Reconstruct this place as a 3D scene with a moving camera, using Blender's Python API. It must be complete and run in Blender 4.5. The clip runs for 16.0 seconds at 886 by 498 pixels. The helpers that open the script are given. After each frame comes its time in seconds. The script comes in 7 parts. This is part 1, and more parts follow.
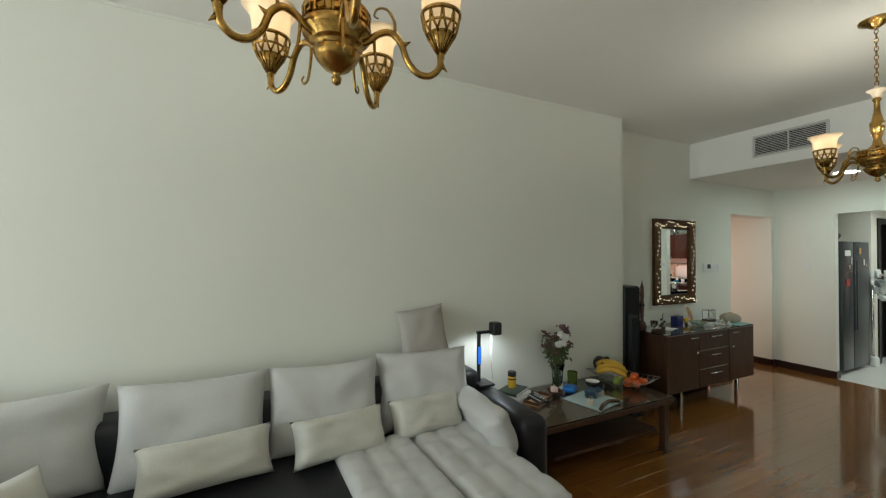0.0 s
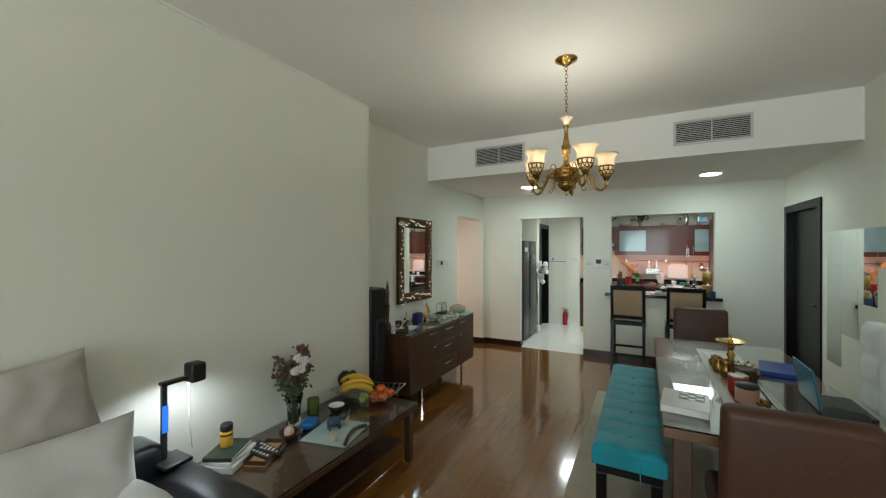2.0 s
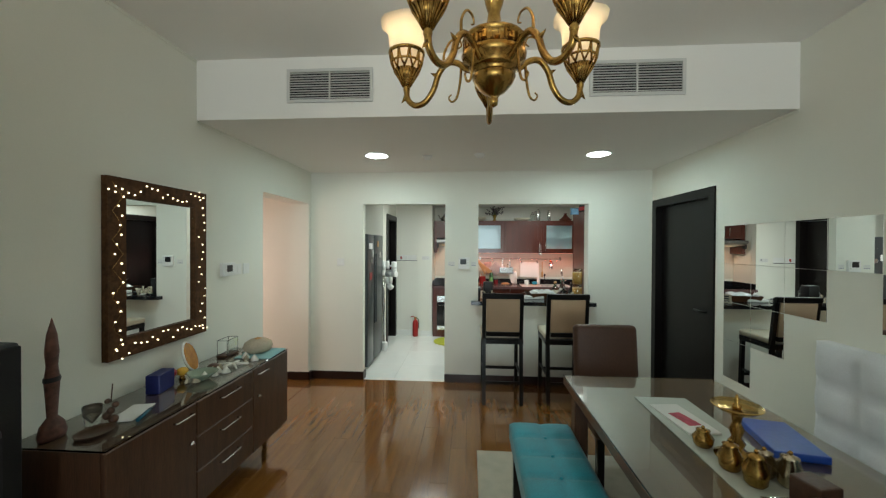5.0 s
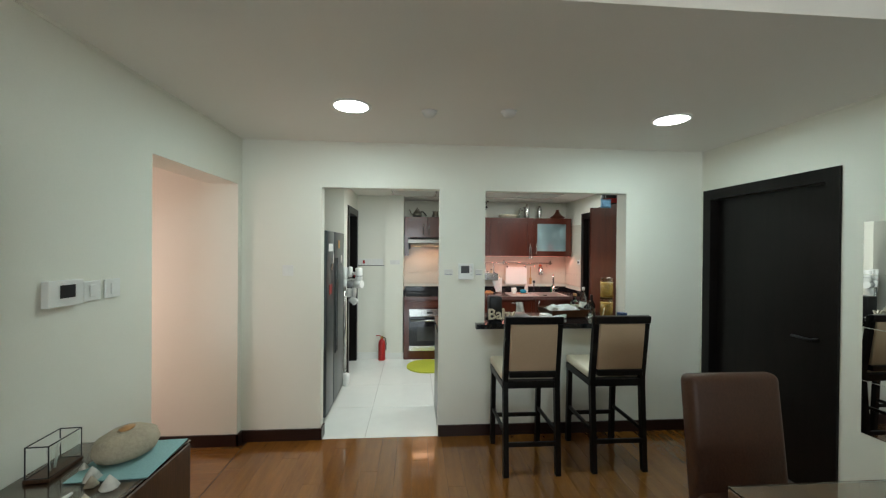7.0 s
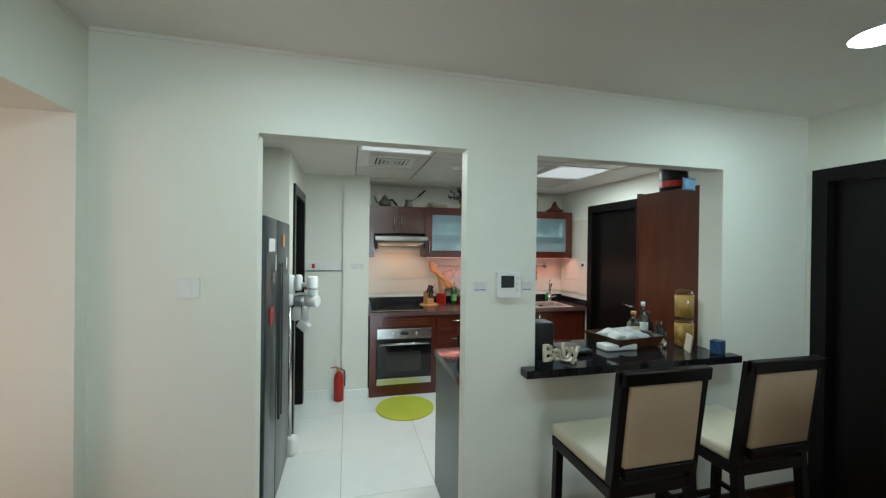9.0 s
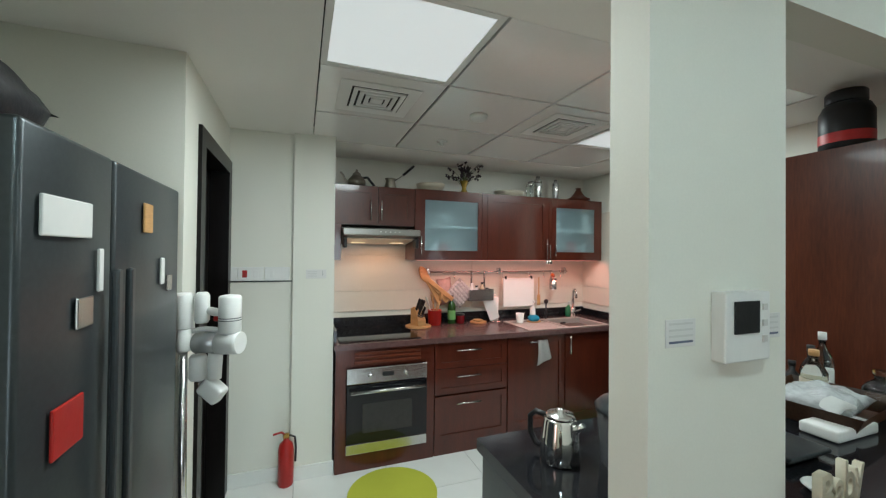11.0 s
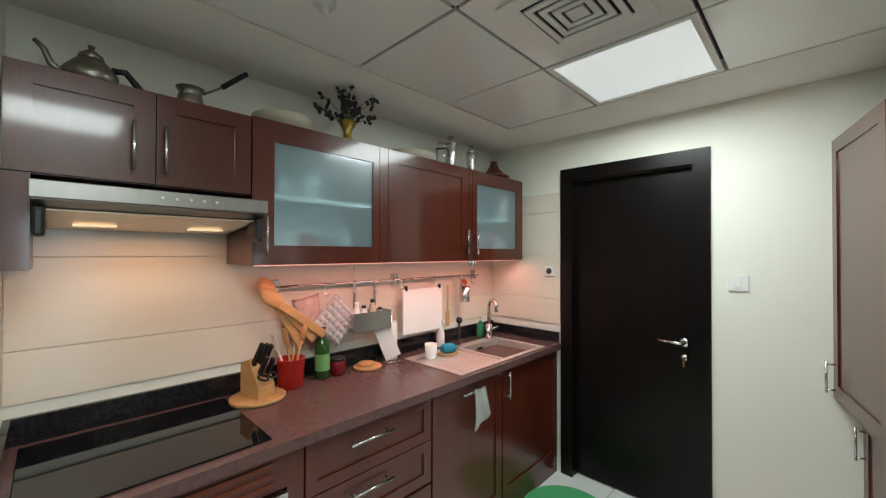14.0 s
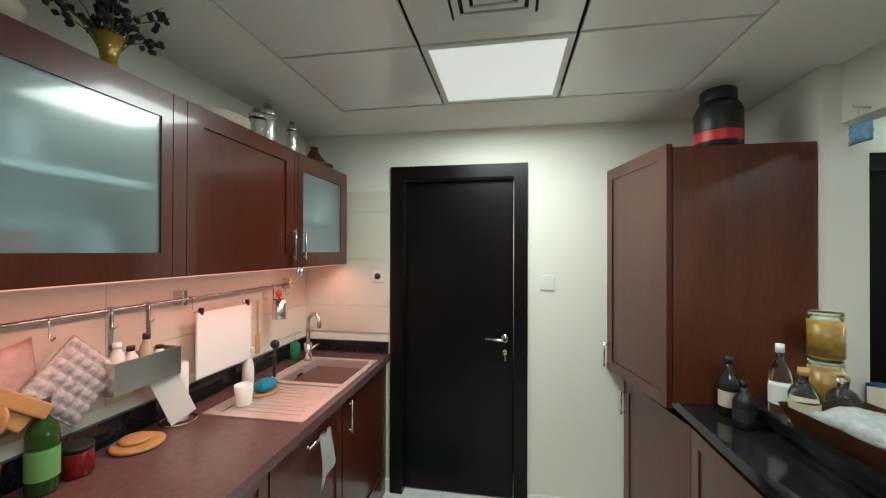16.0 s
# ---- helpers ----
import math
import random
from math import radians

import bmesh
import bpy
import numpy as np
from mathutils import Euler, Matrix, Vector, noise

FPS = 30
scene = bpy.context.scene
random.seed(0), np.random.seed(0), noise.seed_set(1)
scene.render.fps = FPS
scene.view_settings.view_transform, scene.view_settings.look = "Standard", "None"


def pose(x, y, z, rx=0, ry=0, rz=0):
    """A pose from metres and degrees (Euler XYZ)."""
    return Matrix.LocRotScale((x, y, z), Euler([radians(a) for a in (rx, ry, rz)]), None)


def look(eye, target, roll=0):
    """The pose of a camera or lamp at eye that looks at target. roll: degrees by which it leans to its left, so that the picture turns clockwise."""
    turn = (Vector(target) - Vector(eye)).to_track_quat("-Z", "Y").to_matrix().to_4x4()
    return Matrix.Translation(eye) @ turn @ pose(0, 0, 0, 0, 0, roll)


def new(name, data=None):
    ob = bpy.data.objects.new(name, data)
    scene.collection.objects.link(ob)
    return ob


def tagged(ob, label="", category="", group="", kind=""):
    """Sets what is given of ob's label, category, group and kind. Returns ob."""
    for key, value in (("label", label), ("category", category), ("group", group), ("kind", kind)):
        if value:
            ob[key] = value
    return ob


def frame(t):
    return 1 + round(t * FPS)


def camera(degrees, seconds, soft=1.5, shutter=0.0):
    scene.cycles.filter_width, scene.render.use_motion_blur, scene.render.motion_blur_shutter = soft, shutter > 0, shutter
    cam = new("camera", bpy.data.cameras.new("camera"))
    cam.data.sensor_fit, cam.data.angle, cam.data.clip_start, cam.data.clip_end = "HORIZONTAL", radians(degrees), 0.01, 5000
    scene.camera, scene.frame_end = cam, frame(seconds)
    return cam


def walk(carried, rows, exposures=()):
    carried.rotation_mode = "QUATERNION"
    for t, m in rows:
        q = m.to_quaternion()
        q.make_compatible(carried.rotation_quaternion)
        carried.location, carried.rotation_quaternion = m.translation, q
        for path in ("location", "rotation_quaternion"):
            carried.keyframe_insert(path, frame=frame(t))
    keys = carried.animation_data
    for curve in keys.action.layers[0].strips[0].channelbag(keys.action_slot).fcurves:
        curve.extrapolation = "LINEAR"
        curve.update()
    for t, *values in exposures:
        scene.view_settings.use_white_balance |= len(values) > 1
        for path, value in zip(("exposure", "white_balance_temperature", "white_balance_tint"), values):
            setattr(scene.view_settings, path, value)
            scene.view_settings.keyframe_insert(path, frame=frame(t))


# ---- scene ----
cam = camera(98.7, 16.0, soft=1.25)
PATH = [
    (0, (0.55, 0.914, 1.505), (1.416, 2.716, 1.534), 0.3),
    (0.5, (0.652, 0.949, 1.505), (1.785, 2.597, 1.525), 0.3),
    (1, (0.751, 1.061, 1.517), (2.139, 2.501, 1.537), 0.1),
    (1.5, (0.878, 1.207, 1.548), (2.478, 2.407, 1.553), 0.1),
    (2, (1.014, 1.302, 1.57), (2.781, 2.238, 1.567), 0.0),
    (2.5, (1.22, 1.337, 1.556), (3.086, 2.058, 1.556), 0.1),
    (3, (1.476, 1.415, 1.57), (3.393, 1.984, 1.563), 0.1),
    (3.5, (1.749, 1.51, 1.568), (3.699, 1.953, 1.562), 0.1),
    (4, (2.045, 1.599, 1.567), (4.017, 1.93, 1.554), 0.1),
    (6.5, (3.499, 2.183, 1.554), (5.497, 2.1, 1.545), 0.5),
    (7, (3.823, 2.305, 1.564), (5.817, 2.156, 1.553), 0.5),
    (7.5, (4.14, 2.439, 1.572), (6.127, 2.216, 1.556), 0.6),
    (8, (4.48, 2.51, 1.553), (6.454, 2.193, 1.55), 0.6),
    (8.5, (4.815, 2.604, 1.552), (6.776, 2.21, 1.546), 0.6),
    (9, (5.152, 2.669, 1.547), (7.093, 2.185, 1.54), 0.7),
    (11.5, (6.734, 2.66, 1.478), (8.569, 1.865, 1.505), 0.5),
    (12, (6.978, 2.584, 1.466), (8.749, 1.655, 1.497), 0.4),
    (12.5, (7.214, 2.536, 1.463), (8.927, 1.504, 1.501), 0.3),
    (13, (7.445, 2.486, 1.462), (9.082, 1.339, 1.502), 0.2),
    (13.5, (7.664, 2.424, 1.477), (9.182, 1.122, 1.502), 0.3),
    (14, (7.851, 2.354, 1.484), (9.244, 0.919, 1.505), 0.1),
    (14.5, (8.018, 2.287, 1.493), (9.24, 0.703, 1.503), 0.3),
    (15, (8.19, 2.218, 1.489), (9.156, 0.467, 1.5), 0.1),
    (15.5, (8.264, 2.208, 1.492), (8.967, 0.335, 1.514), 0.2),
    (16, (8.345, 2.25, 1.52), (8.686, 0.279, 1.532), 0.2),
]
EXPOSURES = [(0.0, -0.20, 6180, 4), (1.0, -0.12, 6180, 4), (2.0, -0.02, 6180, 4), (4.0, 0.05, 6180, 4), (6.5, 0.16, 6100, 5), (7.5, 0.08, 6150, 8), (9.0, 0.05, 5680, 2),
             (11.5, 0.10, 5900, 6), (13.0, 0.18, 5950, 6), (14.5, 0.17, 6020, 4), (16.0, 0.17, 6060, 2)]
walk(cam, [(t, look(eye, target, roll)) for t, eye, target, roll in PATH], EXPOSURES)

# ---- world and lights ----
ORG = Vector((0, 0, 0))                  # origin of the room being built
KITCHEN = Vector((0.12, 0.03, 0))
world = bpy.data.worlds.new("world")
scene.world = world
world.use_nodes = True
wn = world.node_tree
sky = wn.nodes.new("ShaderNodeTexSky")
sky.sky_type, sky.sun_disc = "NISHITA", False
sky.sun_elevation, sky.sun_rotation = radians(35), radians(200)
wn.links.new(sky.outputs[0], wn.nodes["Background"].inputs[0])
wn.nodes["Background"].inputs[1].default_value = 0.08


def lamp(name, kind, m, power, colour, size=0.1, size_y=None, spread=None, spot=None):
    d = bpy.data.lights.new(name, kind)
    d.energy, d.color = power, colour
    if kind == "AREA":
        d.shape, d.size, d.size_y = "RECTANGLE", size, size_y or size
        if spread:
            d.spread = radians(spread)
    elif kind == "SUN":
        d.angle = radians(size)
    else:
        d.shadow_soft_size = size
    if spot:
        d.spot_size, d.spot_blend = radians(spot), 0.6
    ob = new(name, d)
    ob.matrix_world = Matrix.Translation(ORG) @ m
    return ob


DAY = (0.89, 0.97, 1.0)
COOL = (0.97, 1.0, 0.93)
WARM = (1.0, 0.94, 0.82)
PINK = (1.0, 0.36, 0.27)
lamp("sun", "SUN", look((0, 0, 0), (0.6, -0.45, -0.6)), 1.0, (1.0, 0.95, 0.88), 8)
lamp("window_light", "AREA", look((-3.96, 1.6, 1.35), (5, 1.6, 1.2)), 122, DAY, 2.6, 2.2)
lamp("hall_light", "AREA", look((6.0, 4.9, 1.05), (6.9, 4.4, 0.85)), 13.0, (1.0, 0.66, 0.57), 0.8, 1.7)
ORG = KITCHEN
lamp("panel_light", "AREA", look((8.277, 0.58, 2.25), (8.277, 0.58, 0)), 15.5, COOL, 0.5)
lamp("panel_light", "AREA", look((7.70, 2.29, 2.25), (7.70, 2.29, 0)), 17.5, COOL, 0.5)
lamp("under_cabinet_light", "AREA", look((9.29, 0.85, 1.428), (9.31, 0.85, 0)), 3.9, PINK, 1.75, 0.05)
lamp("hood_light", "AREA", look((9.36, 2.08, 1.54), (9.40, 2.08, 0)), 0.9, (1.0, 0.52, 0.30), 0.36, 0.08)
ORG = Vector((0, 0, 0))
for x, y in ((6.14, 2.69), (6.18, 0.65)):
    lamp("downlight_lamp", "AREA", look((x, y, 2.385), (x, y, 0)), 6.9, (0.80, 1.0, 0.95), 0.14)
lamp("desk_lamp_light", "SPOT", look((2.06, 3.2, 0.912), (2.06, 3.34, 0.45)), 5.5, (0.88, 0.94, 1.0), 0.03, spot=150)

# ---- materials ----


def mat(name, col, rough=0.5, metal=0.0, var=0.12, scale=3.0, fine=40.0, bump=0.05, stretch=(1, 1, 1), coat=0.0, trans=0.0,
        emit=None, power=0.0, rand=0.0, spec=0.5, ior=1.45, col2=None, sheen=0.0):
    m = bpy.data.materials.new(name)
    m.use_nodes = True
    nt = m.node_tree
    b = nt.nodes["Principled BSDF"]
    i = b.inputs
    i["Roughness"].default_value, i["Metallic"].default_value = rough, metal
    i["Coat Weight"].default_value, i["Coat Roughness"].default_value = coat, 0.08
    i["Transmission Weight"].default_value, i["IOR"].default_value = trans, ior
    i["Specular IOR Level"].default_value, i["Sheen Weight"].default_value = spec, sheen
    i["Base Color"].default_value = (*col, 1)
    if emit:
        i["Emission Color"].default_value, i["Emission Strength"].default_value = (*emit, 1), power
    if var or bump:
        tc, mp = nt.nodes.new("ShaderNodeTexCoord"), nt.nodes.new("ShaderNodeMapping")
        mp.inputs["Scale"].default_value = stretch
        nt.links.new(tc.outputs["Object"], mp.inputs[0])
        big, small = nt.nodes.new("ShaderNodeTexNoise"), nt.nodes.new("ShaderNodeTexNoise")
        for n, s in ((big, scale), (small, fine)):
            n.inputs["Scale"].default_value, n.inputs["Detail"].default_value = s, 4
            nt.links.new(mp.outputs[0], n.inputs["Vector"])
        add = nt.nodes.new("ShaderNodeMath")
        add.operation = "ADD"
        nt.links.new(big.outputs[0], add.inputs[0])
        nt.links.new(small.outputs[0], add.inputs[1])
        last = add
        if rand:
            info, mul = nt.nodes.new("ShaderNodeObjectInfo"), nt.nodes.new("ShaderNodeMath")
            mul.operation = "MULTIPLY_ADD"
            mul.inputs[1].default_value = rand
            nt.links.new(info.outputs["Random"], mul.inputs[0])
            nt.links.new(add.outputs[0], mul.inputs[2])
            last = mul
            loc = nt.nodes.new("ShaderNodeVectorMath")
            loc.operation = "SCALE"
            loc.inputs["Scale"].default_value = 37.0
            nt.links.new(info.outputs["Random"], loc.inputs[0])
            nt.links.new(loc.outputs[0], mp.inputs["Location"])
        ramp = nt.nodes.new("ShaderNodeMapRange")
        ramp.inputs["From Min"].default_value, ramp.inputs["From Max"].default_value = 0.6 + rand * 0.1, 1.4 + rand * 0.9
        nt.links.new(last.outputs[0], ramp.inputs[0])
        mix = nt.nodes.new("ShaderNodeMix")
        mix.data_type = "RGBA"
        mix.inputs["A"].default_value = (*[c * (1 - var) for c in col], 1)
        mix.inputs["B"].default_value = (*(col2 or [min(1, c * (1 + var)) for c in col]), 1)
        nt.links.new(ramp.outputs[0], mix.inputs["Factor"])
        nt.links.new(mix.outputs["Result"], i["Base Color"])
        if bump:
            bp = nt.nodes.new("ShaderNodeBump")
            bp.inputs["Strength"].default_value, bp.inputs["Distance"].default_value = bump, 0.01
            nt.links.new(small.outputs[0], bp.inputs["Height"])
            nt.links.new(bp.outputs[0], i["Normal"])
    return m


def translucent(name, col, clear=0.25):
    m = bpy.data.materials.new(name)
    m.use_nodes = True
    nt = m.node_tree
    b, out = nt.nodes["Principled BSDF"], nt.nodes["Material Output"]
    b.inputs["Base Color"].default_value, b.inputs["Roughness"].default_value = (*col, 1), 0.3
    t, mx = nt.nodes.new("ShaderNodeBsdfTranslucent"), nt.nodes.new("ShaderNodeMixShader")
    t.inputs[0].default_value = (*col, 1)
    mx.inputs[0].default_value = 0.5
    nt.links.new(b.outputs[0], mx.inputs[1])
    nt.links.new(t.outputs[0], mx.inputs[2])
    nt.links.new(mx.outputs[0], out.inputs[0])
    return m


PAINT = mat("wall_paint", (0.78, 0.775, 0.69), 0.6, var=0.025, scale=0.8, fine=180, bump=0.03)
CEIL = mat("ceiling_paint", (0.86, 0.835, 0.785), 0.7, var=0.02, scale=0.7, fine=150, bump=0.02)
FLOOR = mat("floor_wood", (0.21, 0.084, 0.016), 0.16, var=0.35, scale=2, fine=26, bump=0.004, stretch=(1, 12, 1), coat=0.9, rand=0.22)
JOINT = mat("floor_joint", (0.02, 0.008, 0.004), 0.5)
TILE = mat("floor_tile", (0.82, 0.83, 0.79), 0.12, var=0.04, scale=2, fine=9, bump=0.0, rand=0.3)
GROUT = mat("grout", (0.42, 0.41, 0.38), 0.8)
SPLASH = mat("splash_tile", (0.70, 0.64, 0.54), 0.22, var=0.03, scale=4, fine=30, bump=0.01, rand=0.3)
ESPRESSO = mat("espresso_wood", (0.006, 0.0045, 0.004), 0.3, var=0.5, scale=3, fine=30, bump=0.02, stretch=(9, 9, 1), spec=0.25)
SKIRT = mat("skirting_wood", (0.022, 0.008, 0.006), 0.3, var=0.3, fine=30, stretch=(1, 1, 8))
CHERRY = mat("cherry_wood", (0.080, 0.0145, 0.006), 0.3, var=0.28, scale=2.5, fine=22, bump=0.006, stretch=(7, 7, 0.8), coat=0.5)
WALNUT = mat("walnut_wood", (0.068, 0.032, 0.016), 0.4, var=0.45, scale=3, fine=28, bump=0.05, stretch=(8, 8, 0.8))
GRANITE = mat("black_granite", (0.012, 0.012, 0.014), 0.09, var=0.8, scale=60, fine=260, bump=0.0)
WORKTOP = mat("brown_composite_stone", (0.120, 0.066, 0.062), 0.22, var=0.25, scale=40, fine=220, bump=0.0)
STEEL = mat("steel", (0.62, 0.62, 0.60), 0.26, 1.0, var=0.06, fine=120, bump=0.01, stretch=(1, 14, 1))
SINK = mat("brushed_sink_steel", (0.80, 0.75, 0.72), 0.42, 0.85, var=0.06, fine=120, bump=0.01, stretch=(1, 14, 1))
HOOD = mat("dull_hood_steel", (0.30, 0.29, 0.27), 0.34, 1.0, var=0.08, fine=120, bump=0.01, stretch=(1, 14, 1))
CHROME = mat("chrome", (0.8, 0.8, 0.78), 0.08, 1.0, var=0, bump=0)
BRASS = mat("antique_brass", (0.40, 0.24, 0.065), 0.27, 1.0, var=0.45, scale=18, fine=90, bump=0.06)
MIRROR = mat("mirror_glass", (0.88, 0.90, 0.89), 0.01, 1.0, var=0, bump=0)
GLASS = mat("clear_glass", (0.93, 0.98, 0.96), 0.0, trans=1.0, var=0, bump=0, ior=1.45)
FROST = mat("frosted_glass", (0.48, 0.62, 0.65), 0.30, trans=0.85, var=0.03, bump=0.0, coat=0.8, spec=0.15)
SHADE = translucent("shade_glass", (0.86, 0.76, 0.61))
BLACK = mat("black_plastic", (0.012, 0.012, 0.013), 0.4, var=0.2)
LEATHER = mat("black_leather", (0.014, 0.014, 0.017), 0.36, var=0.3, fine=120, bump=0.12)
BROWNL = mat("brown_leather", (0.066, 0.027, 0.013), 0.5, var=0.25, fine=90, bump=0.12)
GREYF = mat("grey_fabric", (0.56, 0.55, 0.53), 0.85, var=0.10, scale=5, fine=220, bump=0.15, sheen=0.3)
SILK = mat("silver_fabric", (0.60, 0.58, 0.51), 0.5, var=0.10, scale=6, fine=160, bump=0.1, sheen=0.3)
BANQ = mat("light_grey_velvet", (0.67, 0.675, 0.69), 0.8, var=0.10, scale=4, fine=200, bump=0.08, sheen=0.5)
TEAL = mat("teal_velvet", (0.006, 0.235, 0.30), 0.6, var=0.35, scale=5, fine=140, bump=0.06, sheen=0.22)
CREAM = mat("cream_leather", (0.58, 0.52, 0.40), 0.42, var=0.05, fine=110, bump=0.05)
TAN = mat("tan_fabric", (0.43, 0.31, 0.20), 0.7, var=0.10, fine=160, bump=0.08)
RUG = mat("cream_rug", (0.46, 0.42, 0.33), 0.95, var=0.18, scale=9, fine=160, bump=0.5)
WHITE = mat("white_plastic", (0.78, 0.78, 0.75), 0.35, var=0.02, bump=0)
LOUVRE = mat("grille_metal", (0.62, 0.61, 0.58), 0.4, var=0.02, bump=0)
# Near-black colour that paints the shade inside gaps and openings.
DARK = mat("painted_void_shade", (0.015, 0.015, 0.015), 0.9, var=0, bump=0)
GREYM = mat("dark_grey_metal", (0.075, 0.085, 0.09), 0.3, 0.6, var=0.12, fine=90, bump=0.01)
LIGHT = mat("light_panel", (0.9, 0.9, 0.9), 0.5, var=0, bump=0, emit=(1.0, 1.0, 0.95), power=0.42)
DOWN = mat("downlight_glow", (0.9, 0.9, 0.9), 0.5, var=0, bump=0, emit=(0.95, 1.0, 0.97), power=6)
BULB = mat("bulb_glow", (0.9, 0.9, 0.9), 0.5, var=0, bump=0, emit=(1.0, 0.94, 0.84), power=3)
FAIRY = mat("fairy_glow", (0.9, 0.8, 0.6), 0.5, var=0, bump=0, emit=(1.0, 0.82, 0.5), power=3.5)
RED = mat("red_paint", (0.38, 0.015, 0.012), 0.3, var=0.08)
YELLOW = mat("yellow", (0.62, 0.36, 0.03), 0.45, var=0.12, scale=14)
ORANGE = mat("orange_skin", (0.60, 0.10, 0.012), 0.35, var=0.2, scale=12)
GREEN = mat("green_glass", (0.022, 0.07, 0.014), 0.10, var=0.2)
LEAF = mat("leaf_green", (0.09, 0.115, 0.04), 0.6, var=0.4, scale=20)
PETAL = mat("white_petals", (0.72, 0.70, 0.64), 0.7, var=0.1, scale=30)
PURPLE = mat("dull_purple_petals", (0.17, 0.075, 0.075), 0.7, var=0.4, scale=30)
PALEWOOD = mat("pale_wood", (0.50, 0.28, 0.11), 0.5, var=0.2, fine=30, stretch=(1, 1, 6))
PAPER = mat("paper", (0.72, 0.71, 0.68), 0.7, var=0.03)
BLUE = mat("blue_plastic", (0.012, 0.06, 0.36), 0.35, var=0.1)
TURQ = mat("turquoise_plastic", (0.02, 0.19, 0.32), 0.35, var=0.1)
STONE = mat("woven_stone", (0.42, 0.36, 0.27), 0.85, var=0.15, scale=14, fine=70, bump=0.4)
LIMEMAT = mat("yellow_green_mat", (0.50, 0.52, 0.05), 0.9, var=0.12, fine=150, bump=0.3)
GREENMAT = mat("green_mat", (0.10, 0.42, 0.16), 0.9, var=0.12, fine=150, bump=0.3)

# ---- mesh helpers ----


def fresh(bm=None):
    return bm or bmesh.new()


def box(x0, x1, y0, y1, z0, z1, bev=0.0, seg=2, bm=None):
    out = fresh(bm)
    t = bmesh.new() if bev else out
    m = Matrix.Translation(((x0 + x1) / 2, (y0 + y1) / 2, (z0 + z1) / 2)) @ Matrix.Diagonal((x1 - x0, y1 - y0, z1 - z0, 1))
    bmesh.ops.create_cube(t, size=1, matrix=m)
    if bev:
        bmesh.ops.bevel(t, geom=t.edges[:], offset=min(bev, (x1 - x0) * 0.48, (y1 - y0) * 0.48, (z1 - z0) * 0.48), segments=seg, profile=0.5, affect="EDGES")
        absorb(out, t, seg > 2)
    return out


def absorb(out, t, smooth=False, m=None):
    if m is not None:
        bmesh.ops.transform(t, matrix=m, verts=t.verts[:])
    vs = {v: out.verts.new(v.co) for v in t.verts}
    for f in t.faces:
        g = out.faces.new([vs[v] for v in f.verts])
        g.smooth = smooth or f.smooth
    t.free()
    return out


def lathe(profile, p=(0, 0, 0), seg=24, bm=None, sx=1.0, sy=1.0, cap=True):
    out = fresh(bm)
    rings = []
    for r, z in profile:
        rings.append([out.verts.new((p[0] + sx * r * math.cos(2 * math.pi * k / seg), p[1] + sy * r * math.sin(2 * math.pi * k / seg), p[2] + z)) for k in range(seg)])
    for a, b in zip(rings, rings[1:]):
        for k in range(seg):
            out.faces.new((a[k], a[(k + 1) % seg], b[(k + 1) % seg], b[k])).smooth = True
    if cap:
        if profile[0][0] > 1e-4:
            out.faces.new(rings[0][::-1])
        if profile[-1][0] > 1e-4:
            out.faces.new(rings[-1])
    return out


def cyl(x, y, z0, z1, r, r2=None, seg=20, bm=None):
    return lathe([(r, z0), (r if r2 is None else r2, z1)], (x, y, 0), seg, bm)


def tube(pts, r, seg=8, bm=None, taper=1.0):
    out = fresh(bm)
    pts = [Vector(p) for p in pts]
    rings, side = [], None
    for n, p in enumerate(pts):
        d = (pts[min(n + 1, len(pts) - 1)] - pts[max(n - 1, 0)]).normalized()
        if side is None:
            side = d.orthogonal().normalized()
        side = (side - d * side.dot(d)).normalized()
        up = d.cross(side)
        q = r * (1 + (taper - 1) * n / max(1, len(pts) - 1))
        rings.append([out.verts.new(p + q * (side * math.cos(2 * math.pi * k / seg) + up * math.sin(2 * math.pi * k / seg))) for k in range(seg)])
    for a, b in zip(rings, rings[1:]):
        for k in range(seg):
            out.faces.new((a[k], a[(k + 1) % seg], b[(k + 1) % seg], b[k])).smooth = True
    out.faces.new(rings[0][::-1])
    out.faces.new(rings[-1])
    return out


def curve(pts, n=5):
    """A smooth line through the points, n steps from each to the next."""
    p = [Vector(q) for q in pts]
    p = [p[0] * 2 - p[1]] + p + [p[-1] * 2 - p[-2]]
    out = []
    for a, b, c, d in zip(p, p[1:], p[2:], p[3:]):
        for k in range(n):
            t = k / n
            out.append(0.5 * (2 * b + (c - a) * t + (2 * a - 5 * b + 4 * c - d) * t * t + (3 * b - a - 3 * c + d) * t ** 3))
    return out + [p[-2]]


